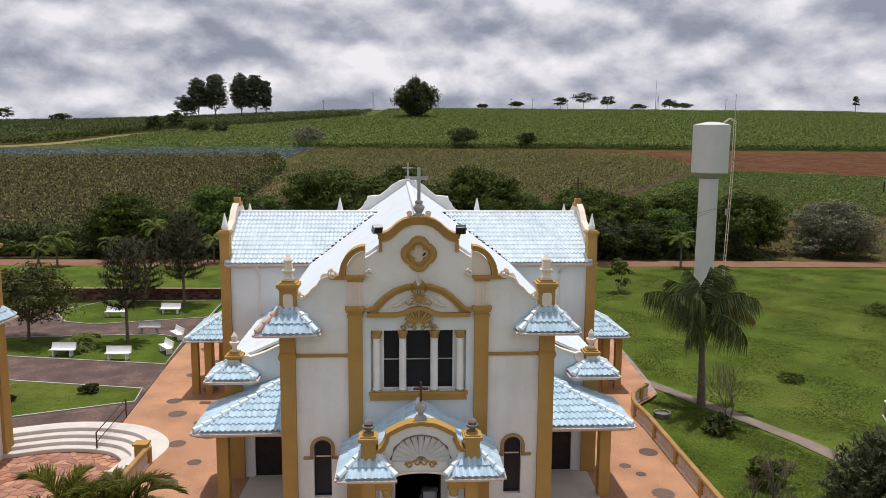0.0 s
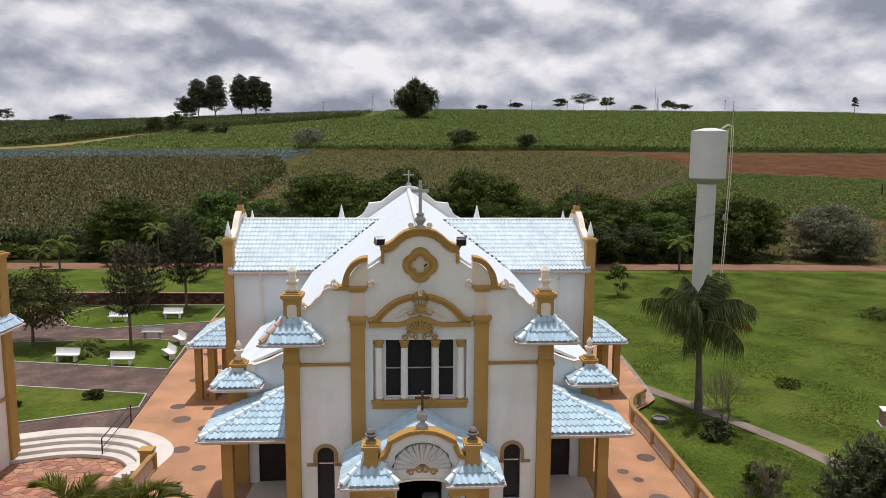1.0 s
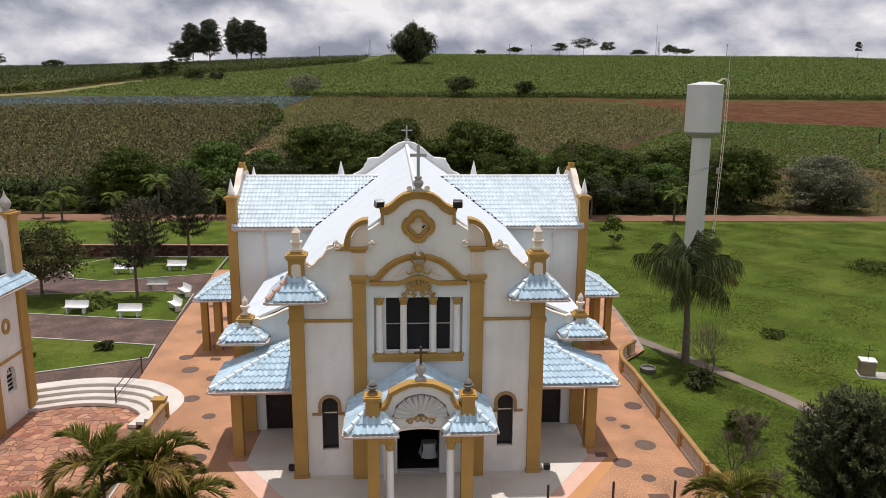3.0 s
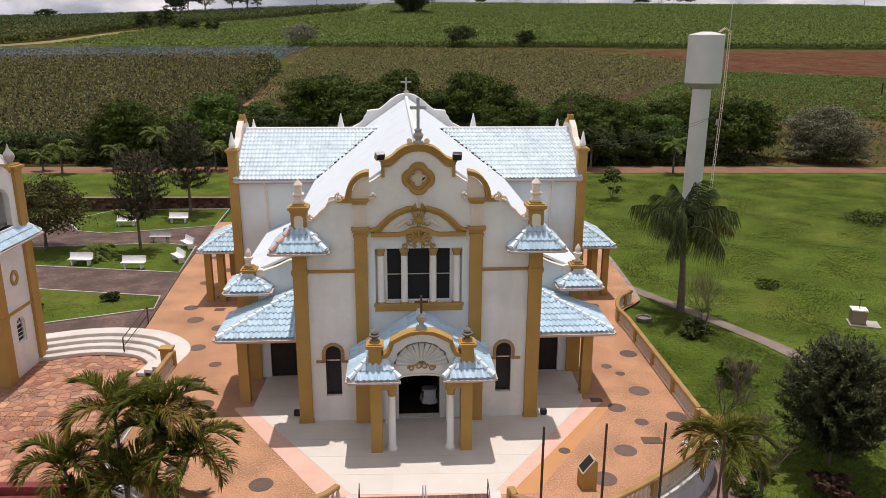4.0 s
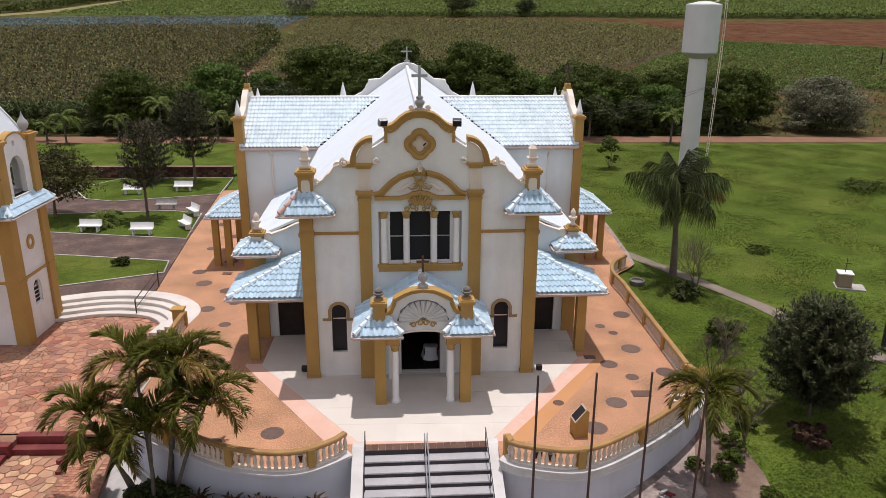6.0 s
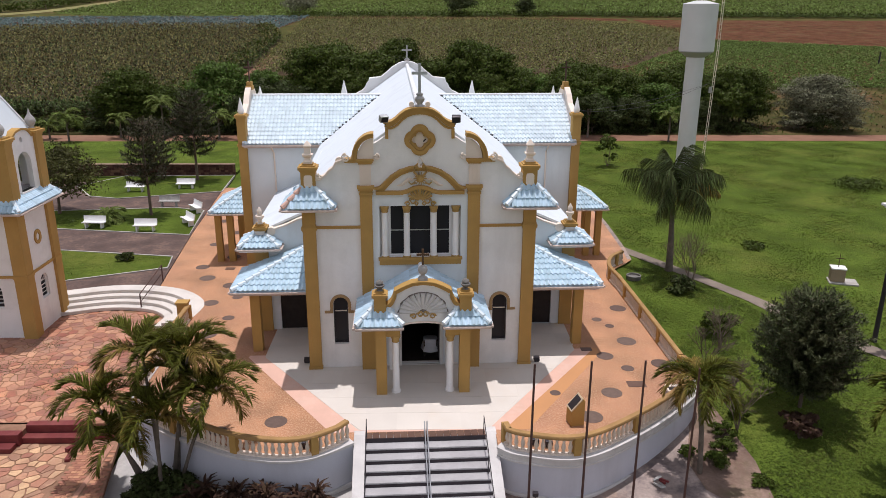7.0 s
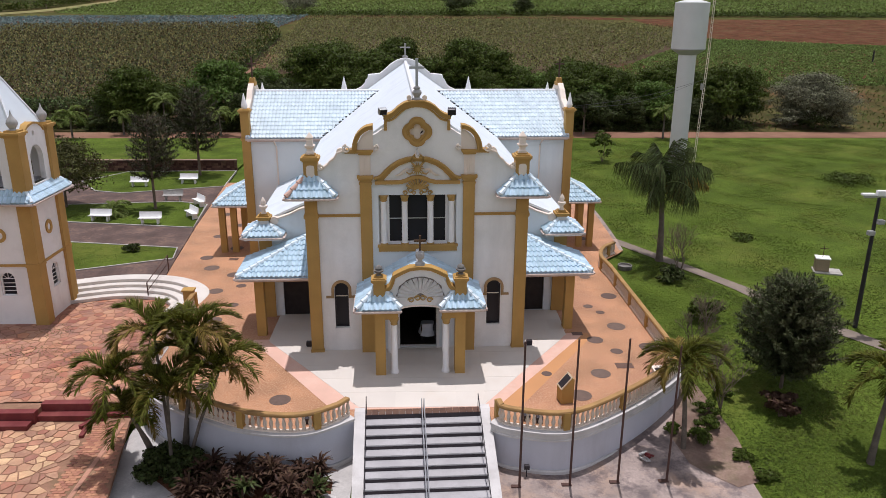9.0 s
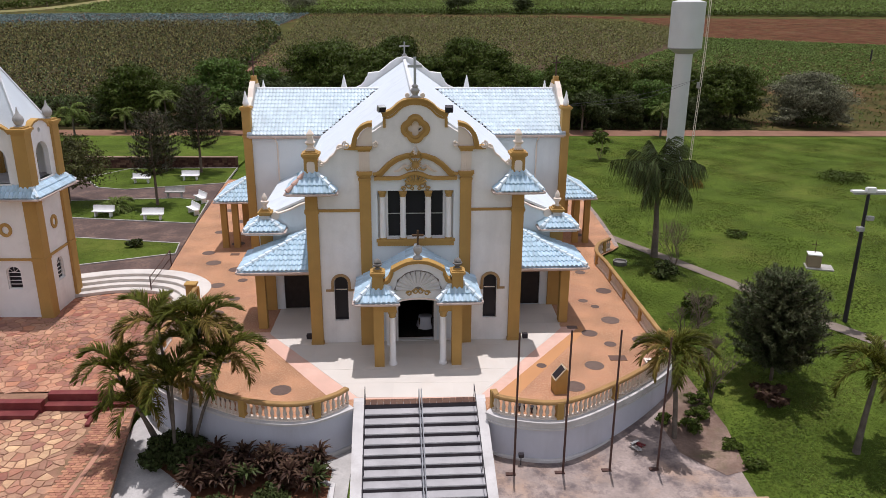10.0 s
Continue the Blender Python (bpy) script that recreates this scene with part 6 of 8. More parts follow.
# garden: paver paths with lawn beds and kerbs
yard = solid("paver_path", plate(bmesh.new(), [(-45, 10.2), (-19.4, 9.4), (-17.3, 9.95), (-15.4, 10.05), (-14.45, 9.85), (-14.75, 12.2), (-15.65, 20), (-16.95, 34), (-17.2, 36.5), (-45, 36.5)], -0.2, -0.012), PAVER,
             "dark purplish paver path through the garden", "path", "structure")
BEDS = [[(-20.3, 10.95), (-15.05, 13.2), (-15.42, 15.25), (-24.5, 16.9), (-25.5, 10.8)],
        [(-27.5, 21.9), (-15.75, 19.95), (-16.55, 26.3), (-19, 27.2), (-24.5, 26.6), (-29, 26.2)],
        [(-27.0, 31.0), (-24.5, 30.2), (-16.75, 32.6), (-17.2, 38.9), (-27, 38.6), (-29.5, 34.5)],
        [(-60, 40.0), (-17.3, 40.4), (-17.3, 57.5), (-60, 57.2)]]
for i, b in enumerate(BEDS):
    bed = thing("lawn_bed", "clipped green lawn bed edged with a pale kerb", "lawn", (b[0][0], b[0][1], 0), kind="structure")
    part("turf", plate(bmesh.new(), b, -0.1, 0.02), GRASS, bed)
    if i < 3:
        part("kerb", strip(bmesh.new(), [(x, y, 0) for x, y in b + [b[0]]], [(-0.02, -0.1), (-0.02, 0.05), (0.10, 0.05), (0.10, -0.1)]), BEDKERB, bed, "pale cement kerb")
ret = thing("stone_garden_wall", "low dark red rubble wall with a pale top edge", "wall", (-25, 39.4, 0), kind="structure")
part("wall_core", bx(-60, -17.2, 39.2, 39.55, -0.1, 0.95), material("dark_red_rubble", (0.12, 0.06, 0.05), 0.9, 0.35, 1.5, 8, 0.6, 0.04, (0.06, 0.05, 0.04), 0.6, 1.2), ret)
part("wall_cap", bx(-60, -17.18, 39.15, 39.6, 0.95, 1.0), material("dull_wall_cap", (0.30, 0.20, 0.155), 0.9, 0.25, 1.5, 15, 0.3, 0.01), ret)
rw = random.Random(61)
rub = bmesh.new()
for row in range(4):
    x = -40.0
    while x < -17.3:
        w_ = rw.uniform(0.22, 0.5)
        h_ = 0.235
        box(rub, x + 0.015, min(-17.2, x + w_ - 0.015), 39.2 - rw.uniform(0.02, 0.07), 39.22, row * h_ + 0.01 + rw.uniform(0, .02), row * h_ + h_ - 0.015)
        x += w_
part("rubble_stones", rub, material("rubble_stone", (0.13, 0.065, 0.05), 0.9, 0.35, 1.5, 8, 0.6, 0.03, rnd=0.5), ret)["kind"] = "stuff"


def bench(x, y, rz, grey=False):
    """Cast cement garden bench: two side legs, a seat that curves into the back."""
    th = thing("garden_bench", "weathered grey cement garden bench on the lawn" if grey else "white cement garden bench with curved back", "bench", (x, y, 0.02), group="garden benches", rz=rz)
    m = th.matrix_world
    mat_ = STONE if grey else BENCH
    prof = [(-0.26, 0.40), (0.0, 0.37), (0.14, 0.39), (0.20, 0.46), (0.27, 0.82), (0.22, 0.84), (0.15, 0.50), (0.10, 0.45), (0.0, 0.43), (-0.26, 0.46)]
    bm = bmesh.new()
    rings = [[bm.verts.new((xx, py_, pz)) for py_, pz in prof] for xx in (-0.78, -0.76, 0.76, 0.78)]
    for a, b in zip(rings, rings[1:]):
        for k in range(len(prof)):
            bm.faces.new((a[k], a[(k + 1) % len(prof)], b[(k + 1) % len(prof)], b[k]))
    bm.faces.new(rings[0][::-1]); bm.faces.new(rings[-1])
    bmesh.ops.transform(bm, matrix=m, verts=bm.verts)
    part("seat_and_back", bm, mat_, th, "", True)
    for xx in (-0.55, 0.55):
        lg = soft_box(xx - 0.05, xx + 0.05, -0.2, 0.18, 0.0, 0.40, 0.015)
        bmesh.ops.transform(lg, matrix=m, verts=lg.verts)
        part("leg", lg, mat_, th)


for b in ((-19.0, 20.9, 0), (-22.8, 21.7, -3), (-23.9, 32.6, 0), (-20.05, 33.7, 0), (-19.5, 27.6, 0, True), (-16.55, 22.5, -52), (-17.0, 26.0, -52), (-26.6, 18.3, 60)):
    bench(*b)

# ---- front: walk before the terrace wall ----
walk_f = solid("front_pavement", patch([(2.6, -30), (11.4, -30), (12.1, -9), (12.35, -5.0), (11.9, -1.5), (2.6, -1.5)], rng(2, 13, 0.5), rng(-30, -1, 0.5), 0.03), CONCRETE, "worn stained concrete pavement at the foot of the terrace wall", "pavement", "structure")
walk_l = solid("front_pavement_west", plate(bmesh.new(), [(-10.2, -30), (-2.4, -30), (-2.4, -5.5), (-3.7, -6.4), (-5, -6.6), (-7.9, -5.5), (-10.7, -3.3), (-11.6, -2.0), (-11.55, -3.9)], -1.9, -1.69), DRIVE, "worn concrete driveway below the terrace wall", "pavement", "structure")
solid("bed_soil", plate(bmesh.new(), [(-3.1, -13), (-3.1, -7.3), (-5, -6.7), (-7.9, -5.6), (-9.9, -5.0), (-10.2, -6.4), (-8.9, -7.6), (-7.9, -8.6), (-7.2, -13)], -1.8, -1.675), SOIL, "dark red soil of the shrub bed", "soil", "structure")
vs_ = [(10.2, -6.5), (11.5, -7.9), (12.4, -7.6), (12.6, -5.0), (12.2, -1.2), (11.4, -1.2), (10.0, -5.0)]
solid("verge_soil", patch(vs_, rng(9, 13, 0.5), rng(-10, -1, 0.5), 0.045), material("verge_earth", (0.225, 0.155, 0.12), 0.95, 0.4, 0.9, 9, 0.8, 0.03, (0.10, 0.095, 0.04), 0.85, 0.8, stain2=(0.16, 0.10, 0.075), stain2_amt=0.7, stain2_scale=1.3), "bare reddish earth along the pavement edge", "soil", "structure", smooth=True)
front_walk = solid("stair_foot_pavement", bx(-2.4, 2.6, -30, -9.5, -2.3, -1.98), CONCRETE, "concrete pavement at the foot of the stairs", "pavement", "structure")
solid("verge_kerb", strip(bmesh.new(), [(6.9, -9.44, 0), (9.6, -9.40, 0), (12.4, -9.37, 0)], [(-0.08, -2.0), (-0.08, -1.60), (0.08, -1.60), (0.08, -2.0)]), material("tan_kerb_paint", (0.42, 0.29, 0.19), 0.85, 0.15, 1.5, 25, 0.2, 0.005, (0.28, 0.18, 0.12), 0.5, 1.0), "tan painted cement kerb at the corner of the lawn", "kerb", "structure")
solid("planter_kerb", strip(bmesh.new(), [(-2.9, -13, 0), (-2.95, -8.3, 0), (-4.2, -7.7, 0)], [(-0.08, -1.9), (-0.08, -1.55), (0.08, -1.55), (0.08, -1.9)]), COPING, "white kerb round the shrub bed", "kerb", "structure")
for x, y, top in ((3.62, -7.68, 4.0), (5.45, -7.62, 4.05), (7.22, -7.5, 4.0), (9.02, -7.47, 3.7)):
    fp = thing("flagpole", "slim rust-brown bare flagpole on a small foot plate", "flagpole", (x, y, -1.7), group="flagpoles")
    part("pole", tube(bmesh.new(), [(x, y, -1.7), (x, y, 1), (x, y, top)], 0.045, 8, 0.8), RUST, fp, "", True)
    part("foot_plate", bx(x - 0.3, x + 0.06, y - 0.08, y + 0.08, -1.7, -1.66), RUST, fp)
lec = thing("plaque_stand", "ochre cement stand with a slanted dark plaque", "plaque stand", (5.78, -4.6, 0))
bm = bmesh.new()
prof = [(-0.22, 0.0), (0.28, 0.0), (0.28, 1.02), (0.2, 1.06), (-0.22, 0.58)]
a = [bm.verts.new((-0.26, y, z)) for y, z in prof]
b = [bm.verts.new((0.26, y, z)) for y, z in prof]
bm.faces.new(a[::-1]); bm.faces.new(b)
for i in range(5):
    bm.faces.new((a[i], a[(i + 1) % 5], b[(i + 1) % 5], b[i]))
ml = pose(5.72, -4.55, 0.0, 0, 0, -80)
bmesh.ops.transform(bm, matrix=ml, verts=bm.verts)
part("stand", bm, OCHRE, lec)
sl = bx(-0.25, 0.25, -0.33, 0.33, 0, 0.04)
bmesh.ops.transform(sl, matrix=ml @ pose(0, 0.0, 0.84, 48.5, 0, 0), verts=sl.verts)
frame_p = part("plaque_frame", sl, material("tan_frame_paint", (0.52, 0.42, 0.29), 0.8, 0.1, 2, 30, 0.1), lec, "cream plaque frame")
sl = bx(-0.20, 0.20, -0.27, 0.27, 0.04, 0.05)
bmesh.ops.transform(sl, matrix=ml @ pose(0, 0.0, 0.84, 48.5, 0, 0), verts=sl.verts)
part("plaque", sl, METAL, frame_p, "dark engraved plaque")
hat = thing("drain_box", "small square cement box with an open hatch", "drain box", (10.25, -2.15, 0))
part("box_body", soft_box(9.95, 10.55, -2.45, -1.85, 0, 0.12, 0.02), CREAM, hat)
part("hatch", bx(10.02, 10.48, -2.38, -2.1, 0.12, 0.135), DARK, hat)
pl = thing("planter_tub", "dark round planter tub beside the balustrade end", "planter", (12.1, 11.6, -0.2))
part("tub", lathe(bmesh.new(), [(.36, -0.25), (.42, -0.1), (.43, .1), (.36, .1), (.34, .0)], 12.3, 11.3, 0, 16), URNSTONE, pl, "", True)
for x, y in ((3.95, -6.98), (-3.55, -6.98)):
    sp = thing("wall_spotlight", "small black spotlight at the wall foot", "spotlight", (x, y, -1.7), group="wall spotlights")
    part("stake", tube(bmesh.new(), [(x, y - .12, -1.7), (x, y - .12, -1.35)], 0.02, 6), METAL, sp)
    part("lamp_head", soft_box(x - .1, x + .1, y - .2, y - .06, -1.35, -1.18, 0.02), METAL, sp)

for x, y in ((-4.15, -6.05), (-3.8, -5.95), (4.05, -6.0), (4.5, -6.15), (-4.95, 0.55), (5.05, 0.5)):
    fb = thing("floor_floodlight", "small dark floodlight box on the terrace floor", "floodlight", (x, y, 0.0), group="floor floodlights")
    part("housing", soft_box(x - .13, x + .13, y - .1, y + .1, 0.05, 0.26, 0.03), METAL, fb)
    part("bracket", bx(x - .1, x + .1, y - .05, y + .05, 0.0, 0.05), METAL, fb)
crk = bmesh.new()
rc = random.Random(3)
pc, zc_ = None, -0.36
cx_, cy_ = 4.45, -6.80
pts = []
while zc_ > -1.6:
    pts.append((cx_ + rc.uniform(-.03, .03), cy_ - 0.008, zc_))
    zc_ -= 0.09
tube(crk, pts, 0.008, 4)
solid("wall_crack", crk, DARK, "thin dark crack down the retaining wall", "crack", "structure")
dbs = thing("debris", "small heap of reddish scrap on the pavement", "debris", (8.6, -6.15, land(8.6, -6.15)))
for k in range(5):
    bm = soft_box(-0.18, 0.18, -0.05, 0.05, -0.02, 0.04, 0.01)
    bmesh.ops.transform(bm, matrix=pose(8.6 + rc.uniform(-.25, .25), -6.15 + rc.uniform(-.2, .2), land(8.6, -6.15) + 0.06 + 0.02 * k, rc.uniform(-15, 15), rc.uniform(-15, 15), rc.uniform(0, 180)), verts=bm.verts)
    part("scrap", bm, REDPAINT if k % 2 else STONE, dbs)

# ---- east lawn ----
pth = smooth_line([(12.9, 17.2, 0), (13.9, 15.4, 0), (16.0, 11.6, 0), (18.2, 7.5, 0), (20.3, 4.2, 0), (22.8, 1.3, 0), (28, -5, 0), (34, -14, 0)], 8)
bm = bmesh.new()
L, R = offset_line([(p.x, p.y) for p in pth], -0.43), offset_line([(p.x, p.y) for p in pth], 0.43)
for i in range(len(pth) - 1):
    bm.faces.new([bm.verts.new((q.x, q.y, land(q.x, q.y) + 0.035)) for q in (L[i], R[i], R[i + 1], L[i + 1])])
bmesh.ops.remove_doubles(bm, verts=bm.verts, dist=0.001)
solid("garden_path", bm, PATHGREY, "narrow worn concrete path across the lawn", "path", "structure")
bm = bmesh.new()
E_ = [(13.4, 34), (13.35, 28), (13.3, 22), (13.1, 17), (12.9, 14.4)]
L, R = offset_line(E_, -0.12), offset_line(E_, 0.14)
for i in range(len(E_) - 1):
    bm.faces.new([bm.verts.new((q.x, q.y, 0.006)) for q in (L[i], R[i], R[i + 1], L[i + 1])])
solid("terrace_kerb", bm, CONCRETE, "pale worn kerb along the terrace edge", "kerb", "structure")
STONEBOX = material("tan_block_render", (0.32, 0.245, 0.165), 0.9, 0.15, 2, 20, 0.2, 0.008, (0.25, 0.18, 0.12), 0.5, 1.0)
mon = thing("monument_block", "small tan rendered block with a pale top slab and iron cross", "monument", (24.0, 11.1, -0.2))
mz = land(24.0, 11.1)
rot = pose(23.9, 10.7, mz, 0, 0, -18) @ Matrix.Scale(0.88, 4)
for nm, args, mt in (("base_slab", (-0.5, 1.25, -0.6, 0.6, 0.0, 0.10), BEDKERB), ("block", (-0.42, 0.42, -0.38, 0.38, 0.12, 0.95), STONEBOX), ("top_slab", (-0.46, 0.46, -0.42, 0.42, 0.95, 1.03), WHITE)):
    b = soft_box(*args, 0.015)
    bmesh.ops.transform(b, matrix=rot, verts=b.verts)
    part(nm, b, mt, mon)
cb = tube(bmesh.new(), [(0, 0, 1.03), (0, 0, 1.95)], 0.02, 6)
box(cb, -0.25, 0.25, -0.015, 0.015, 1.6, 1.64)
bmesh.ops.transform(cb, matrix=rot, verts=cb.verts)
part("iron_cross", cb, RUST, mon)
lx, ly = 22.05, 3.6
lz = land(lx, ly)
lamp = thing("street_lamp", "dark pole lamp with two pale lamp heads", "street lamp", (lx, ly, lz))
part("pole", tube(bmesh.new(), [(lx, ly, lz), (lx, ly, 2.5), (lx, ly, 6.15)], 0.12, 10, 0.65), METAL, lamp, "", True)
part("cross_arm", soft_box(lx - 0.75, lx + 0.9, ly - 0.06, ly + 0.06, 6.12, 6.22, 0.02), STONE, lamp)
for dx_ in (-0.55, 0.7):
    part("lamp_head", soft_box(lx + dx_ - 0.32, lx + dx_ + 0.3, ly - 0.14, ly + 0.14, 6.22, 6.34, 0.04), WHITE, lamp, "pale lamp head")
part("control_box", soft_box(lx - 0.2, lx + 0.25, ly - 0.2, ly + 0.05, 6.22, 6.5, 0.04), WHITE, lamp)
for dx_, z in ((0.18, 4.95), (-0.2, 4.4)):
    part("small_floodlight", soft_box(lx + dx_ - 0.16, lx + dx_ + 0.16, ly - 0.3, ly - 0.05, z - 0.1, z + 0.12, 0.03), STONE, lamp)

# ---- water tank ----
TKX, TKY = 23.1, 35.0
tank = thing("water_tower", "tall pale grey metal water tower with a side ladder", "water tower", (TKX, TKY, -0.16))
R1, R2, z1, z2 = 1.42, 0.76, 11.1, 15.2
part("column", lathe(bmesh.new(), [(0.84, -0.2), (R2, 1.0), (R2 * 0.98, z1 - 0.1)], TKX, TKY, 0, 28), TANKPAINT, tank, "", True)
# The neck's darker grey holds the shade below the wider tank.
part("neck", lathe(bmesh.new(), [(R2, z1 - 0.15), (R2 + 0.2, z1), (R1, z1 + 0.30), (R1, z1 + 0.36)], TKX, TKY, 0, 28), material("tank_shaded_band", (0.36, 0.37, 0.38), 0.6, 0.1, 1, 20, 0.05), tank, "tapered neck, its grey standing for shade under the tank", True)
part("tank_body", lathe(bmesh.new(), [(R1, z1 + 0.36), (R1, z2), (R1 * 0.97, z2 + 0.03), (0.5, z2 + 0.24), (0.3, z2 + 0.26)], TKX, TKY, 0, 36), TANKPAINT, tank, "", True)
for z in (3.0, 6.0, 8.8):
    part("weld_seam", lathe(bmesh.new(), [(R2 + 0.008, z), (R2 + 0.012, z + 0.03)], TKX, TKY, 0, 28), TANKPAINT, tank)
for dy_ in (-0.2, 0.2):
    lad = tube(bmesh.new(), [(TKX + 1.18, TKY - 0.9 + dy_, 0), (TKX + R1 + 0.18, TKY - 0.6 + dy_, z1 + 0.2), (TKX + R1 + 0.18, TKY - 0.6 + dy_, z2 + 0.3), (TKX + R1 - 0.2, TKY - 0.6 + dy_, z2 + 0.55), (TKX + R1 - 0.7, TKY - 0.6 + dy_, z2 + 0.2)], 0.03, 5)
    part("ladder_rail", lad, CREAM, tank)
for i in range(36):
    z = 0.6 + i * 0.42
    f = min(1, z / (z1 + 0.2))
    xx = TKX + 1.18 + (R1 + 0.18 - 1.18) * f
    yy = TKY - 0.9 + 0.3 * f
    part("ladder_rung", tube(bmesh.new(), [(xx, yy - 0.2, z), (xx, yy + 0.2, z)], 0.02, 5), CREAM, tank)
part("antenna", tube(bmesh.new(), [(TKX + R1 + 0.15, TKY - 0.6, z2 + 0.3), (TKX + R1 + 0.15, TKY - 0.6, z2 + 2.4)], 0.025, 5), GREYMETAL, tank)
part("conduit_box", bx(TKX + 1.08, TKX + 1.3, TKY - 1.1, TKY - 0.9, 8.1, 8.6), STONE, tank)
# ---- planting ----


def quads_mesh(name, verts, mat, per=4):
    """A mesh of loose quads from an (n, 4, 3) array."""
    v = np.asarray(verts, dtype=float).reshape(-1, 3)
    n = len(v) // 4
    me = bpy.data.meshes.new(name)
    me.from_pydata(v.tolist(), [], [(4 * i, 4 * i + 1, 4 * i + 2, 4 * i + 3) for i in range(n)])
    me.materials.append(mat)
    return me


def unit(a):
    return a / np.maximum(np.linalg.norm(a, axis=-1, keepdims=True), 1e-9)


def leaf_quads(p, size, r, upness=0.3, slim=0.55, face=None):
    """Diamond leaves of random turn at the points p, inclined to face outward where told."""
    n = len(p)
    nrm = unit(r.normal(size=(n, 3)) * (1 if face is None else 0.55) + np.array([0, 0, upness * 2 if face is None else 0.3]) + (0 if face is None else face * 1.3))
    u = unit(np.cross(nrm, r.normal(size=(n, 3))))
    w = np.cross(nrm, u)
    s = size * r.uniform(0.6, 1.35, (n, 1))
    return np.stack([p - u * s, p - w * s * slim, p + u * s, p + w * s * slim], axis=1)


def blade_quads(base, d, length, width, r, droop=0.3):
    """Bent blades: two quads each, from the base along d, the tip dropping."""
    n = len(base)
    d = unit(d)
    side = unit(np.cross(d, r.normal(size=(n, 3)) * 0.25 + np.array([0, 0, 1.0])))
    L = length * r.uniform(0.75, 1.2, (n, 1))
    mid = base + d * L * 0.55
    tip = base + d * L - np.array([0, 0, 1.0]) * L * droop
    w = width
    q1 = np.stack([base - side * w * 0.35, base + side * w * 0.35, mid + side * w * 0.5, mid - side * w * 0.5], axis=1)
    q2 = np.stack([mid - side * w * 0.5, mid + side * w * 0.5, tip + side * w * 0.06, tip - side * w * 0.06], axis=1)
    return np.concatenate([q1, q2])


def spear_quads(base, d, length, width, r, droop=0.3):
    """Single pointed blades, for crops and lawns."""
    n = len(base)
    d = unit(d)
    side = unit(np.cross(d, r.normal(size=(n, 3)) * 0.25 + np.array([0, 0, 1.0])))
    L = length * r.uniform(0.7, 1.25, (n, 1))
    mid = base + d * L * 0.5
    tip = base + d * L - np.array([0, 0, 1.0]) * L * droop
    return np.stack([base, mid + side * width * 0.55, tip, mid - side * width * 0.55], axis=1)


def crown_points(r, clumps, per, spread, center, radii, shell=0.55):
    """Clump centres in a shell, the leaves on the domes of the clumps, and the way they face."""
    d = unit(r.normal(size=(clumps, 3)))
    d[:, 2] = np.where(d[:, 2] < -0.75, -d[:, 2], d[:, 2])
    rad = r.uniform(shell, 1.0, (clumps, 1))
    c = np.array(center) + d * rad * np.array(radii)
    sc = spread * r.uniform(0.7, 1.5, (clumps, 1, 1))
    e_ = unit(r.normal(size=(clumps, per, 3)) + np.array([0, 0, 0.55]))
    p = c[:, None, :] + e_ * sc * np.array([1, 1, 0.45]) * r.uniform(0.45, 1.15, (clumps, per, 1))
    return c, p.reshape(-1, 3), e_.reshape(-1, 3)


def mesh_part(name, me, parent, label=""):
    ob = new(name, me)
    ob.parent = parent
    ob.matrix_parent_inverse = parent.matrix_world.inverted()
    if label:
        ob["label"] = label
    return ob


def broad_tree(name, label, seed, height, radius, mat, at=(0, 0, 0), base=0.35, clumps=70, per=60, leaf=0.16, flat=0.75, group="", category="tree", trunk=0.16, forks=6):
    """A tapered trunk with limbs to the clumps and a ragged crown of small leaves."""
    r = np.random.default_rng(seed)
    rr = random.Random(seed)
    th = thing(name, label, category, at, group=group)
    x, y, z = at
    cz = z + height * (base + 1) / 2
    rz_ = height * (1 - base) / 2
    c, p, fc = crown_points(r, clumps, per, radius * 0.24, (x, y, cz), (radius * 0.9, radius * 0.86, rz_ * 0.9), 0.45)
    # a lopsided outline
    k = 1 + 0.22 * np.sin(np.arctan2(p[:, 1] - y, p[:, 0] - x) * 2 + seed) + 0.12 * np.sin(np.arctan2(p[:, 1] - y, p[:, 0] - x) * 5 + seed * 2)
    p[:, 0] = x + (p[:, 0] - x) * k
    p[:, 1] = y + (p[:, 1] - y) * k
    keep = p[:, 2] > z + 0.05
    p, fc = p[keep], fc[keep]
    bm = bmesh.new()
    top = Vector((x + rr.uniform(-.2, .2), y + rr.uniform(-.2, .2), z + height * (base + 0.12)))
    tube(bm, [(x, y, z - 0.1), (x + rr.uniform(-.1, .1), y, z + height * base * 0.5), top], trunk * height / 5, 8, 0.6)
    for i in range(forks):
        q = Vector(c[rr.randrange(len(c))])
        m = top.lerp(q, 0.5) + Vector((0, 0, -0.1 * height * 0.2))
        tube(bm, [top - Vector((0, 0, 0.1)), m, q], trunk * 0.5 * height / 5, 6, 0.25)
    part("trunk", bm, BARK, th, "", True)
    mesh_part("crown", quads_mesh("crown", leaf_quads(p, leaf, r, 0.8, 0.5, fc), mat), th)
    return th


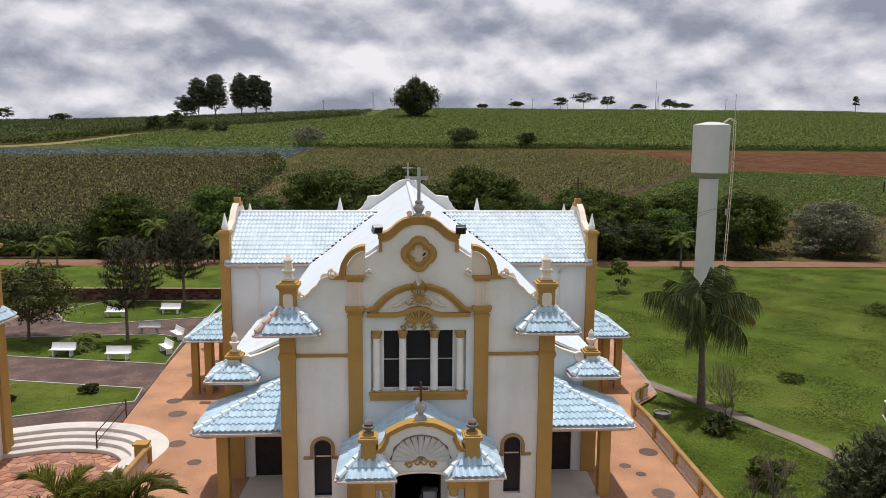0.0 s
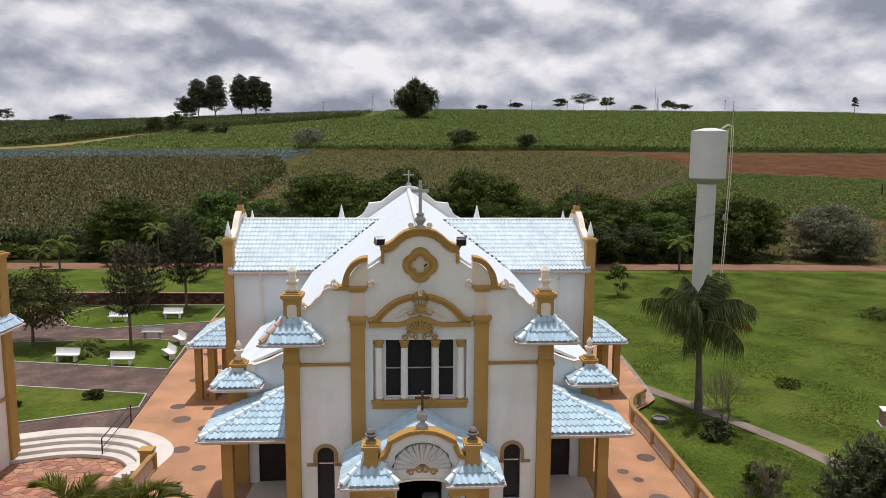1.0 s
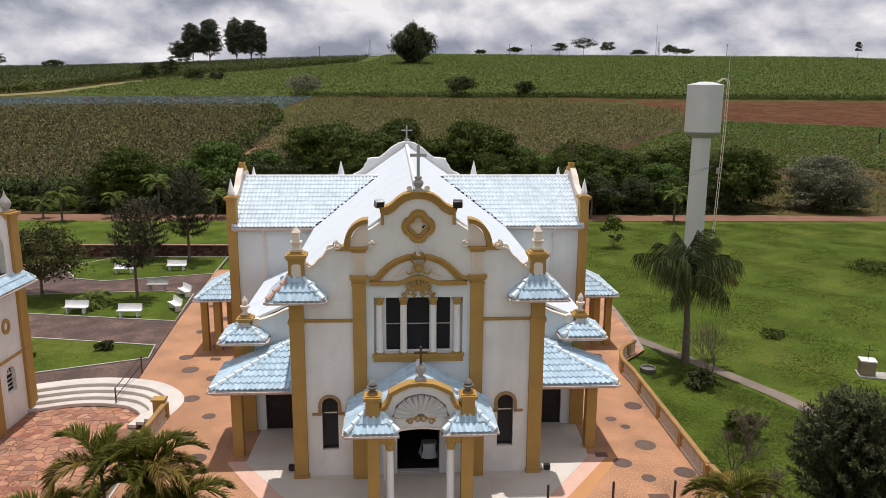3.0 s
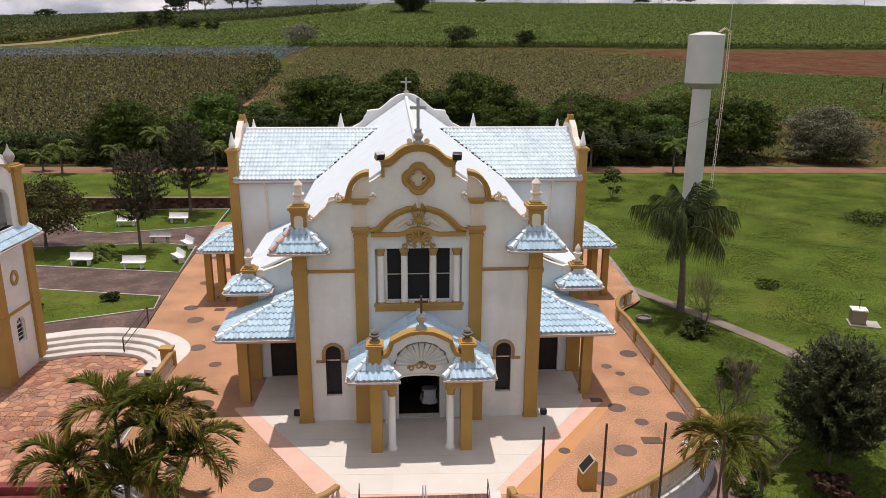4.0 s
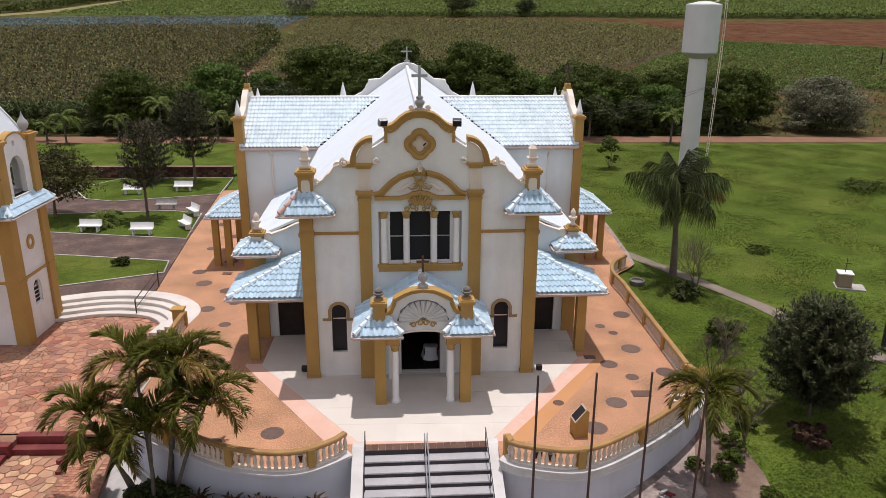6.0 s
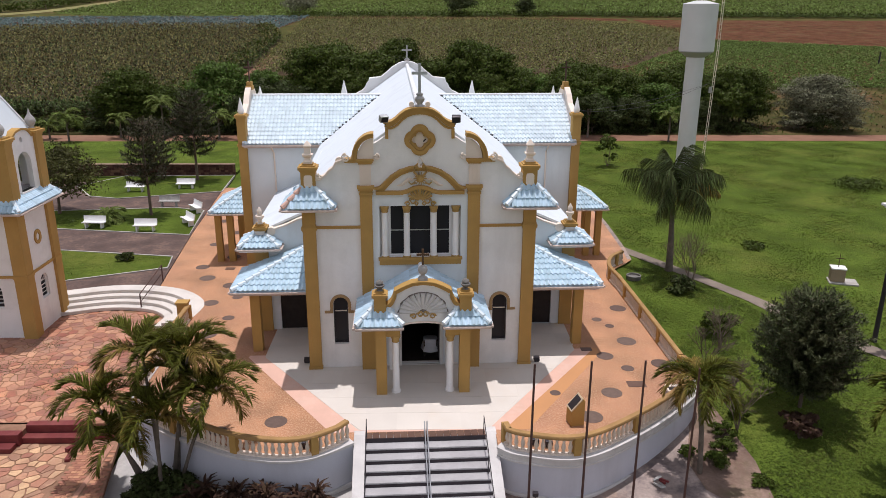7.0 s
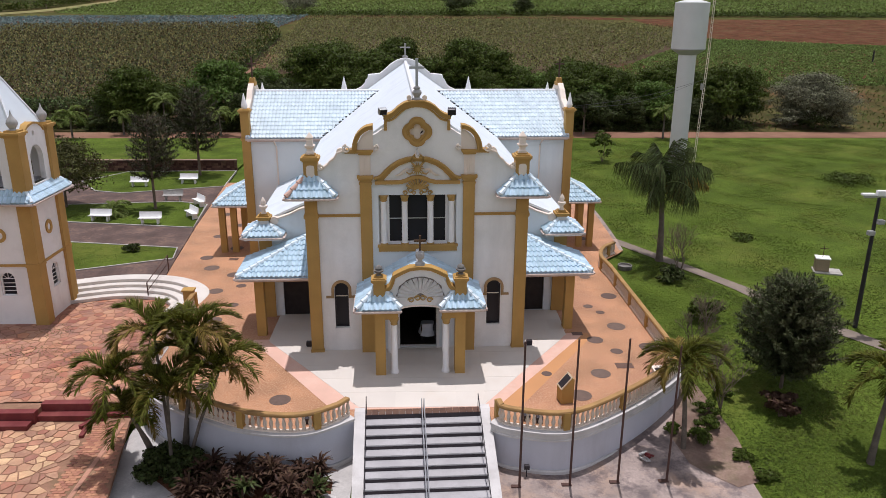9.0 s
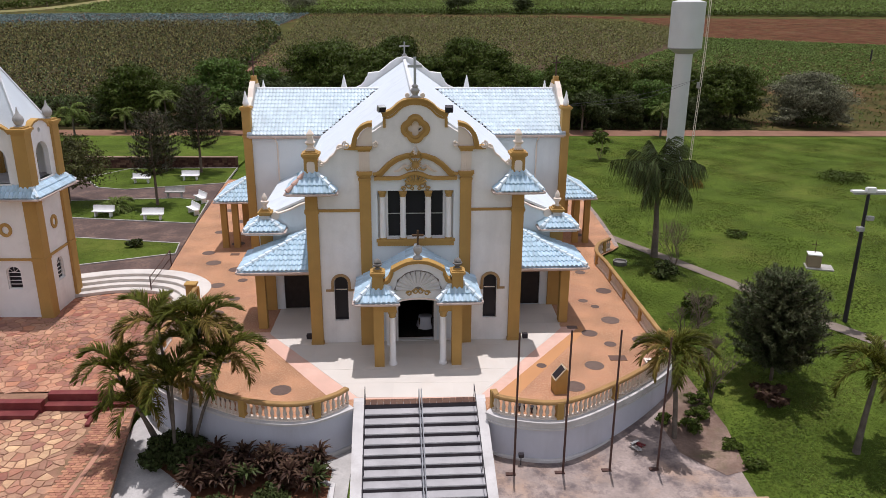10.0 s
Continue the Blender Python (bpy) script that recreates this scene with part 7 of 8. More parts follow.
def conifer(name, label, seed, at, height, radius, bare, mat=None, blades=60, whorls=11, arms=9, up=0.35, needle=(0.30, 0.07)):
    """Whorls of rising arms thick with stiff needles, on one straight trunk."""
    r = np.random.default_rng(seed)
    th = thing(name, label, "tree", at)
    x, y, z = at
    part("trunk", tube(bmesh.new(), [(x, y, z - 0.1), (x, y, z + height * 0.5), (x, y, z + height * 0.97)], 0.11 * height / 6, 8, 0.3), BARK, th, "", True)
    qs = []
    arms_bm = bmesh.new()
    for k in range(whorls):
        f = k / (whorls - 1)
        zz = z + bare + (height - bare) * f
        prof = math.sin(math.pi * min(1, 0.28 + 0.62 * f)) ** 0.8
        rad = radius * prof * r.uniform(0.85, 1.1)
        for a in range(arms):
            th_ = 2 * math.pi * (a + r.uniform(-.3, .3)) / arms + k * 0.7
            out_ = rad * r.uniform(0.7, 1.12)
            n = max(4, int(out_ / 0.16))
            s = np.linspace(0.12, 1, n)
            droop = -0.25 * (1 - f) + 0.15
            pos = np.stack([x + math.cos(th_) * out_ * s, y + math.sin(th_) * out_ * s, zz + out_ * (droop * s + up * s ** 2)], axis=1)
            tube(arms_bm, [tuple(pos[0]), tuple(pos[n // 2]), tuple(pos[-1])], 0.03, 4, 0.4)
            nb = max(3, int(blades * 0.16 / max(0.16, 0.16)) // 6)
            for q in pos[1:]:
                m = nb
                d = r.normal(size=(m, 3)) * 0.75 + np.array([math.cos(th_) * 0.8, math.sin(th_) * 0.8, 0.45])
                qs.append(blade_quads(np.repeat(q[None], m, 0) + r.normal(size=(m, 3)) * 0.04, d, needle[0], needle[1], r, 0.0))
    part("woody_frame", arms_bm, BARK, th)
    mesh_part("needle_foliage", quads_mesh("needle_foliage", np.concatenate(qs), mat or LEAF_DARK), th)
    return th


def frond_meshes(seed, count, length, leaflets, leaflet, width, arch_, hang, mats, lay):
    """Feather palm fronds along +x that rise and arch over, with two rows of leaflets."""
    out_ = []
    for k in range(count):
        r = np.random.default_rng(seed + k)
        n = leaflets
        s = np.linspace(0.0, 1, 14)
        ang = 0.9 - arch_ * s * r.uniform(0.85, 1.15)
        px = np.concatenate([[0], np.cumsum(np.cos(ang))[:-1]]) * length / 14
        pz = np.concatenate([[0], np.cumsum(np.sin(ang))[:-1]]) * length / 14
        bm = bmesh.new()
        tube(bm, [(px[i], 0, pz[i]) for i in range(0, 14)], 0.022 * length / 2, 5, 0.25)
        me0 = bmesh.new()
        t = np.linspace(0.16, 0.99, n)
        bx_ = np.interp(t, s, px)
        bz_ = np.interp(t, s, pz)
        qs = []
        tx = np.gradient(bx_); tz = np.gradient(bz_)
        for sd in (-1, 1):
            base = np.stack([bx_, np.zeros(n), bz_], axis=1) + r.normal(size=(n, 3)) * 0.01
            fwd = unit(np.stack([tx, np.zeros(n), tz], axis=1))
            over = np.stack([-fwd[:, 2], np.zeros(n), fwd[:, 0]], axis=1)
            d = fwd * lay[0] + np.array([0, sd * lay[1], lay[3]]) + over * lay[2] + r.normal(size=(n, 3)) * 0.12
            ln = leaflet * (0.45 + 0.75 * np.sin(np.pi * np.clip(t * 0.9 + 0.08, 0, 1)))[:, None]
            qs.append(blade_quads(base, d, ln, width, r, hang))
        v = np.concatenate(qs).reshape(-1, 3)
        vs = [me0.verts.new(p) for p in v]
        for i in range(len(vs) // 4):
            me0.faces.new(vs[4 * i:4 * i + 4]).material_index = 0
        stem = as_mesh("tmp", bm, mats[0])
        nb = len(me0.verts)
        me0.from_mesh(stem)
        bpy.data.meshes.remove(stem)
        me = bpy.data.meshes.new("frond")
        me0.to_mesh(me)
        me0.free()
        me.materials.append(mats[0])
        out_.append(me)
    return out_


# lay: how far the leaflets point along the rib, sideways, off its upper side, and up
ROYAL = frond_meshes(11, 6, 3.6, 130, 0.95, 0.030, 1.45, 0.55, [LEAF_ROYAL], (0.22, 0.28, 0.0, -1.0))
ROYAL_OLD = frond_meshes(21, 2, 3.0, 60, 0.6, 0.06, 1.9, 0.4, [LEAF_YELLOW], (0.4, 0.5, 0, -0.9))
ARECA = frond_meshes(31, 7, 2.45, 84, 0.52, 0.042, 2.35, 0.22, [LEAF_PALM], (0.75, 0.55, 0.55, 0.0))
ARECA_Y = frond_meshes(41, 2, 2.2, 70, 0.48, 0.042, 2.6, 0.30, [LEAF_YELLOW], (0.7, 0.6, 0.3, -0.1))
SMALLP = frond_meshes(51, 3, 2.2, 50, 0.50, 0.07, 1.9, 0.35, [LEAF_LIGHT], (0.7, 0.7, 0.3, 0.0))


def crown_of(parent, top, meshes, n, seed, lean=(-10, 55), size=1.0, old=(), loose=6):
    """Fronds round a stem's top, the lowest hanging."""
    rr = random.Random(seed)
    for i in range(n):
        az = 360 * i / n * 2.4 + rr.uniform(-15, 15)
        f = i / max(1, n - 1)
        tilt = lean[0] + (lean[1] - lean[0]) * f + rr.uniform(-loose, loose)
        pool = old if old and (f > 0.86 or rr.random() < 0.12) else meshes
        sc = size * rr.uniform(0.85, 1.1)
        piece("frond", rr.choice(pool), parent, Matrix.Translation(top) @ pose(0, 0, 0, 0, 0, az) @ pose(0, 0, 0, 0, tilt, 0) @ Matrix.Scale(sc, 4))


def palm(label, at, height, meshes, n, seed, lean, size, r0, r1, old=(), bend=(0, 0), shaft=None, group=""):
    x, y, z = at
    th = thing("palm_tree", label, "palm", at, group=group)
    top = Vector((x + bend[0], y + bend[1], z + height))
    part("trunk", tube(bmesh.new(), [(x, y, z - 0.1), (x, y, z + 0.3), (x + bend[0] * 0.3, y + bend[1] * 0.3, z + height * 0.5), tuple(top)], r0, 10, r1 / r0), PALMTRUNK, th, "", True)
    if shaft:
        part("crownshaft", tube(bmesh.new(), [tuple(top - Vector((0, 0, 0.1))), tuple(top + Vector((0, 0, shaft)))], r1 * 1.15, 8, 0.5), LEAF_LIGHT, th, "green crownshaft", True)
        top = top + Vector((0, 0, shaft * 0.8))
    crown_of(th, top, meshes, n, seed, lean, size, old, 16 if shaft else 6)
    return th


# royal palm on the east lawn
palm("tall palm with grey trunk and drooping feather fronds", (14.85, 12.8, land(14.85, 12.8)), 4.2, ROYAL, 17, 3, (-64, 24), 1.0, 0.27, 0.12, ROYAL_OLD, (-0.2, 0), 0.6)
palm("small feather palm at the corner of the terrace wall", (10.25, -5.6, -1.62), 3.65, ARECA, 18, 7, (-35, 18), 0.88, 0.11, 0.08, ARECA_Y, (-0.35, 0.1))
palm("young palm with a slender dark trunk on the lawn", (17.1, -6.55, land(17.1, -6.55)), 3.1, ARECA, 13, 9, (-30, 25), 0.95, 0.16, 0.08, (), (0.25, 0.1), 0.3)
# multi-stemmed palm clump before the terrace
clump = thing("areca_palm_clump", "clump of slender palms with arching yellow-green fronds", "palm", (-9.2, -5.9, -1.7))
for i, (bx0, by0, tx, ty, tz, sc) in enumerate(((-9.8, -6.0, -10.95, -6.2, 1.75, 1.0), (-9.4, -5.5, -9.4, -5.8, 3.3, 0.95), (-9.0, -5.5, -7.9, -5.8, 3.45, 0.9), (-8.7, -5.7, -7.15, -6.2, 2.15, 1.0), (-9.2, -6.2, -8.85, -6.7, 1.55, 0.95),
                                                (-9.9, -5.6, -10.15, -6.8, 0.75, 0.75), (-8.9, -5.3, -8.3, -5.4, 2.5, 0.85))):
    st = part("stem", tube(bmesh.new(), [(bx0, by0, -1.75), ((bx0 * .6 + tx * .4), (by0 * .6 + ty * .4), -1.75 + (tz + 1.75) * 0.45), (tx, ty, tz)], 0.08, 8, 0.6), PALMTRUNK, clump, "", True)
    crown_of(clump, Vector((tx, ty, tz)), ARECA, 11, 60 + i, (-38, 6), sc, ARECA_Y)

# small palms by the road and yard
for i, (x, y, h, sc) in enumerate(((-40.4, 57.4, 2.7, 1.15), (-43.8, 60.0, 1.6, 0.7), (-35.8, 60.9, 2.2, 0.95), (-52, 60, 1.8, 0.8), (-31.3, 62.6, 3.7, 1.1), (-24.0, 60.3, 2.5, 1.0), (-20.5, 59.5, 2.6, 1.0), (29.2, 58.0, 3.0, 0.9))):
    palm("small green palm beside the dirt road", (x, y, land(x, y)), h, SMALLP, 11, 80 + i, (-30, 35), sc, 0.14, 0.09, group="roadside palms")

# conifers
LEAF_GARDEN = leaf_material("brownish_dark_needles", (0.052, 0.056, 0.026), 0.7, 0.12, stain=(0.075, 0.045, 0.030))
conifer("conifer", "dark spiky conifer with a thin trunk in the garden bed", 5, (-20.05, 25.1, 0.0), 6.7, 1.75, 2.5, LEAF_GARDEN, whorls=10, arms=8, blades=42, needle=(0.34, 0.06))
conifer("conifer", "dark spiky conifer near the garden wall", 6, (-20.0, 37.0, 0.0), 7.4, 2.2, 2.4, LEAF_GARDEN, whorls=10, arms=8, blades=42, needle=(0.36, 0.07))
conifer("conifer", "rounded dark green conifer with dense spiky branches on the lawn", 8, (15.9, -1.6, land(15.9, -1.6)), 4.75, 2.05, 1.0, whorls=14, arms=16, blades=126, up=0.34, needle=(0.21, 0.042))
conifer("conifer", "low dark conifer beside the garden wall", 12, (-23.5, 38.0, 0.0), 5.0, 1.7, 1.2, LEAF_GARDEN, whorls=8, arms=8, blades=42)
# broad garden tree on the west lawn
broad_tree("garden_tree", "spreading garden tree with brownish green leaves and forked trunk", 15, 5.2, 3.4, leaf_material("brownish_leaves", (0.080, 0.082, 0.026), 0.5), (-27.0, 25.6, 0.0), 0.16, 120, 80, 0.11, forks=14, trunk=0.14)
# shrubs and small growth
cyc = thing("cycad", "dark green cycad rosette beside the bench", "shrub", (-22.6, 23.2, 0.0))
crown_of(cyc, Vector((-22.6, 23.2, 0.25)), SMALLP, 14, 77, (-25, 40), 0.85)


def bare_shrub(at, h, seed, label):
    r = random.Random(seed)
    th = thing("bare_shrub", label, "shrub", at)
    bm = bmesh.new()

    def grow(p, d, ln, rad, depth):
        q = p + d * ln
        tube(bm, [tuple(p), tuple(q)], rad, 4, 0.6)
        if depth:
            for _ in range(3):
                nd = (d + Vector((r.uniform(-.7, .7), r.uniform(-.7, .7), r.uniform(-.1, .5)))).normalized()
                grow(q, nd, ln * r.uniform(0.6, 0.85), rad * 0.6, depth - 1)
    for _ in range(4):
        grow(Vector(at), Vector((r.uniform(-.4, .4), r.uniform(-.4, .4), 1)).normalized(), h * 0.32, 0.035, 4)
    part("woody_frame", bm, BARK, th, "thin greyish twigs")
    return th


bare_shrub((15.0, 9.6, land(15, 9.6)), 3.4, 2, "leafless grey shrub beside the tall palm")
bare_shrub((14.2, 3.0, land(14.2, 3.0)), 2.2, 4, "thin leafless shrub on the lawn")
bare_shrub((13.2, -1.0, land(13.2, -1.0)), 1.9, 6, "dry leafless shrub near the conifer")


def bush(name, label, at, rad, h, mat, seed, leaf=0.11, clumps=26, per=45, group="", cat="shrub"):
    r = np.random.default_rng(seed)
    th = thing(name, label, cat, at, group=group)
    c, p, fc = crown_points(r, clumps, per, rad * 0.28, (at[0], at[1], at[2] + h * 0.5), (rad, rad, h * 0.5), 0.3)
    keep = p[:, 2] > at[2]
    p, fc = p[keep], fc[keep]
    mesh_part("foliage", quads_mesh("foliage", leaf_quads(p, leaf, r, 0.4, 0.5, fc), mat), th)
    bm = bmesh.new()
    for i in range(5):
        tube(bm, [(at[0], at[1], at[2] - 0.05), tuple(c[i])], 0.03, 4, 0.4)
    part("woody_frame", bm, BARK, th)
    return th


bush("shrub", "low dark green shrub on the lawn", (14.4, 9.2, land(14.4, 9.2)), 0.8, 0.9, LEAF_SHRUB, 31)
bush("shrub", "loose green shrub on the lawn edge", (14.6, 4.6, land(14.6, 4.6)), 0.9, 1.0, LEAF_TREE, 32)
bush("shrub", "reddish leaved shrub near the conifer", (14.9, -3.6, land(14.9, -3.6)), 0.8, 1.0, LEAF_WINE, 33)
bush("shrub", "small green shrub near the terrace palm", (11.7, -4.3, land(11.7, -4.3)), 0.5, 0.5, LEAF_TREE, 34, 0.05, 24, 80)
bare_shrub((12.6, -3.2, land(12.6, -3.2)), 2.4, 8, "thin dry shrub behind the terrace palm")
bare_shrub((13.0, 1.6, land(13.0, 1.6)), 2.0, 9, "thin dry shrub beside the balustrade")
for i, (x, y, rad, h) in enumerate(((10.9, -5.2, 0.5, 0.6), (10.2, -4.6, 0.35, 0.4), (11.9, -3.4, 0.5, 0.6), (12.3, -6.2, 0.4, 0.35), (12.7, -7.4, 0.45, 0.3), (13.1, -2.2, 0.5, 0.5))):
    bush("weed_clump", "loose green weed clump at the lawn edge", (x, y, land(x, y)), rad, h, LEAF_TREE, 540 + i, 0.05, 22, 80, "weed clumps")
bush("shrub", "slim young tree beside the church lawn", (18.6, 44.0, -0.16), 1.3, 3.2, LEAF_TREE, 35, 0.14)
bush("shrub", "low spreading weedy shrub on the far lawn", (39.09, 34.19, -0.16), 2.6, 0.55, LEAF_TREE, 36, 0.09, 40, 60)
bush("shrub", "small dark weed patch in the lawn", (21.93, 17.19, -0.16), 1.0, 0.2, LEAF_TREE, 39, 0.08)
bush("shrub", "small green tuft in the lawn bed", (-18.0, 14.6, 0), 0.5, 0.5, LEAF_SHRUB, 37, 0.08)
bush("shrub", "small green tuft in the lawn bed", (-21.5, 13.3, 0), 0.3, 0.3, LEAF_SHRUB, 38, 0.08)


def rosette(at, h, n, mat, seed, label, group):
    """A cane plant: thin stems, each under a fountain of long strap leaves."""
    r = np.random.default_rng(seed)
    th = thing("cordyline", label, "shrub", at, group=group)
    stems = bmesh.new()
    qs = []
    for k in range(3):
        ox, oy = r.uniform(-.25, .25, 2)
        hh = h * (1.0, 0.75, 0.5)[k]
        tube(stems, [(at[0], at[1], at[2] - 0.05), (at[0] + ox, at[1] + oy, at[2] + hh)], 0.025, 5, 0.7)
        lv = n // 3
        base = np.repeat(np.array([[at[0] + ox, at[1] + oy, at[2] + hh]]), lv, 0) - np.stack([np.zeros(lv), np.zeros(lv), r.uniform(0, 0.25, lv)], 1)
        d = unit(r.normal(size=(lv, 3)) * np.array([1, 1, 0.3]) + np.array([0, 0, 0.9]))
        qs.append(blade_quads(base, d, 0.62, 0.10, r, 0.30))
    part("cane", stems, BARK, th)
    mesh_part("foliage", quads_mesh("foliage", np.concatenate(qs), mat), th)


rr = random.Random(9)
for i in range(22):
    x = -7.9 + i % 11 * 0.44 + rr.uniform(-.15, .15)
    y = (-7.15 if i < 11 else -8.1) + rr.uniform(-.25, .25) - (0.25 if x > -5 else 0)
    rosette((x, y, -1.69), rr.uniform(0.55, 1.0), 66, LEAF_WINE if rr.random() < 0.93 else LEAF_SHRUB, 200 + i, "dark reddish cordyline shrub with strap leaves", "cordyline bed")
for i in range(12):
    x, y = rr.uniform(-9.8, -7.6), rr.uniform(-7.3, -5.9)
    bush("shrub", "dark leafy shrub under the palm clump", (x, y, -1.69), rr.uniform(0.5, 0.75), rr.uniform(0.5, 1.0), LEAF_SHRUB, 300 + i, 0.08, 20, 60, "shrubs under the palms")
for i in range(6):
    x, y = rr.uniform(-7.2, -4.2), rr.uniform(-9.8, -8.8)
    bush("shrub", "low dark ground-cover shrub in the bed", (x, y, -1.69), rr.uniform(0.5, 0.7), rr.uniform(0.4, 0.6), LEAF_SHRUB, 330 + i, 0.08, 18, 50, "shrubs under the palms")

# ---- tree belt behind the road ----
BELT = [(6.4, 3.2, LEAF_TREE, 110, "dense dark green tree in the hedge belt behind the road"), (5.2, 3.2, LEAF_SHRUB, 100, "dark shrubby tree in the hedge belt"),
        (5.2, 3.0, leaf_material("young_tree_leaves", (0.085, 0.135, 0.026), 0.45, 0.25), 95, "light green young tree in the hedge belt"), (7.0, 3.4, LEAF_TREE, 120, "tall leafy tree in the hedge belt")]
rr = random.Random(21)
made = {}
for x, y, k, s in ((-36.3, 66.0, 0, 1.25), (-33.6, 70, 1, 1.0), (-30.2, 68.5, 1, 1.0), (-26.0, 70, 2, 1.65), (-21, 73, 2, 1.3), (-22, 66, 1, 1.0), (-17, 70, 1, 1.2), (-14.5, 74, 0, 1.5), (-10, 76, 0, 1.55), (-6, 73, 3, 1.35), (-2, 76, 1, 1.5), (2, 73, 0, 1.4), (6, 75, 3, 1.4), (10, 73, 0, 1.45), (13, 78, 2, 1.3), (16.5, 73, 2, 1.2), (20, 71, 0, 1.25), (25, 70, 3, 1.15),
                   (30.3, 67.5, 2, 1.15), (27.0, 65.5, 1, 0.9), (34.0, 70.0, 1, 0.9), (40.0, 68.0, 0, 1.2), (42.2, 69.5, 1, 1.0), (21.5, 64.8, 1, 1.0), (18.2, 67, 3, 1.05), (23.5, 74, 0, 1.2), (29, 73, 1, 1.2), (37, 66.5, 1, 0.8), (33, 74, 0, 1.0), (-28.5, 65.5, 1, 0.8), (-33, 66, 3, 0.95), (-39.5, 69, 1, 0.9), (-12, 80, 0, 1.4), (-3, 81, 3, 1.3), (7, 81, 0, 1.4), (15, 66, 1, 1.0), (-11, 67, 1, 1.0), (-4, 67, 1, 1.0), (4, 67, 1, 1.0), (10, 67, 1, 1.0)):
    h, rad, mt, cl, lb = BELT[k]
    if k not in made:
        made[k] = broad_tree("belt_tree", lb, 40 + k, h, rad, mt, (x, y, land(x, y)), 0.02, int(cl * 1.5), 120, 0.125, group="hedge belt trees", forks=7)
        made[k].scale = (s, s, s)
    else:
        cp = copy_thing(made[k], pose(x, y, land(x, y) - 0.1, 0, 0, rr.uniform(0, 360)))
        cp.scale = (s * rr.uniform(0.9, 1.1), s, s * rr.uniform(0.9, 1.1))
for i in range(17):
    x, y, k, s = -19 + i * 3.9 + rr.uniform(-1, 1), rr.uniform(68.5, 74.5), rr.choice((0, 1, 3, 3, 2)), rr.uniform(0.95, 1.3)
    copy_thing(made[k], pose(x, y, land(x, y) - 0.1, 0, 0, rr.uniform(0, 360))).scale = (s, s * rr.uniform(0.9, 1.1), s * rr.uniform(0.85, 1.05))
for i in range(16):
    x = -40.5 - i * 2.0
    bush("hedge_shrub", "low weedy shrub along the maize edge", (x, 66 + rr.uniform(-1.5, 1.5), land(x, 66)), rr.uniform(1.3, 2.0), rr.uniform(1.2, 2.3), LEAF_TREE if i % 3 else LEAF_SHRUB, 500 + i, 0.15, 26, 60, "roadside shrubs")
# Weedy earth coloured darker than the field soil for shade below the trees.
solid("belt_soil", patch([(-90, 63.6), (44, 63.6), (43, 96), (-20, 96), (-90, 76)], rng(-90, 44, 2), rng(62, 96, 1), 0.08), material("belt_shaded_earth", (0.060, 0.045, 0.022), 0.95, 0.4, 0.4, 4, 0.6, 0.06, (0.05, 0.065, 0.016), 0.8, 0.3, spec=0.02), "weedy earth, darkened for the shade under the hedge belt", "soil", "structure", smooth=True)
bank = [(43.5, 62.8), (130, 62.8), (130, 98), (48, 98)]
solid("rough_bank", patch(bank, rng(42, 130, 2), rng(62, 98, 1), 0.08), material("rough_bank_earth", (0.085, 0.075, 0.028), 0.95, 0.4, 0.25, 3, 0.8, 0.08, (0.15, 0.075, 0.042), 0.85, 0.14, spec=0.02), "rough weedy bank of reddish soil by the bushes", "soil", "structure", smooth=True)
gb_ = broad_tree("grey_bush_tree", "big grey-leaved bush beside the dirt road", 47, 7.3, 4.7, LEAF_GREY, (51.5, 67.0, land(51.5, 67)), 0.0, 300, 90, 0.135, forks=8)
for i, (x, y, rad, h) in enumerate(((48.6, 66.4, 2.2, 2.6), (51.5, 65.6, 2.6, 2.4), (54.6, 66.2, 2.3, 2.8))):
    bush("bank_shrub", "low greyish shrub at the foot of the big bush", (x, y, land(x, y)), rad, h, LEAF_GREY if i != 1 else LEAF_SHRUB, 520 + i, 0.13, 40, 80, "bank shrubs")
broad_tree("roadside_tree", "small dark tree standing by the lawn edge", 48, 5.2, 2.0, LEAF_SHRUB, (20.2, 61.0, land(20.2, 61)), 0.3, 70, 80, 0.14)
under = np.random.default_rng(5)
n = 34000
pts = np.stack([under.uniform(-75, 75, n), 63.6 + np.abs(under.normal(0, 2.6, n)), np.zeros(n)], 1)
keep = (pts[:, 0] < 43) & (pts[:, 0] > -42)
pts = pts[keep]
pts[:, 2] = [land(a, b) + c for a, b, c in zip(pts[:, 0], pts[:, 1], under.uniform(0, 1.5, len(pts)) * (0.4 + np.abs(np.sin(pts[:, 0] * 0.37) * np.sin(pts[:, 0] * 0.93 + 1))))]
ob = new("undergrowth", quads_mesh("undergrowth", leaf_quads(pts, 0.15, under, 0.2), LEAF_SHRUB))
tagged(ob, "dark weedy undergrowth below the hedge belt", "undergrowth", kind="stuff")

# ---- fields ----


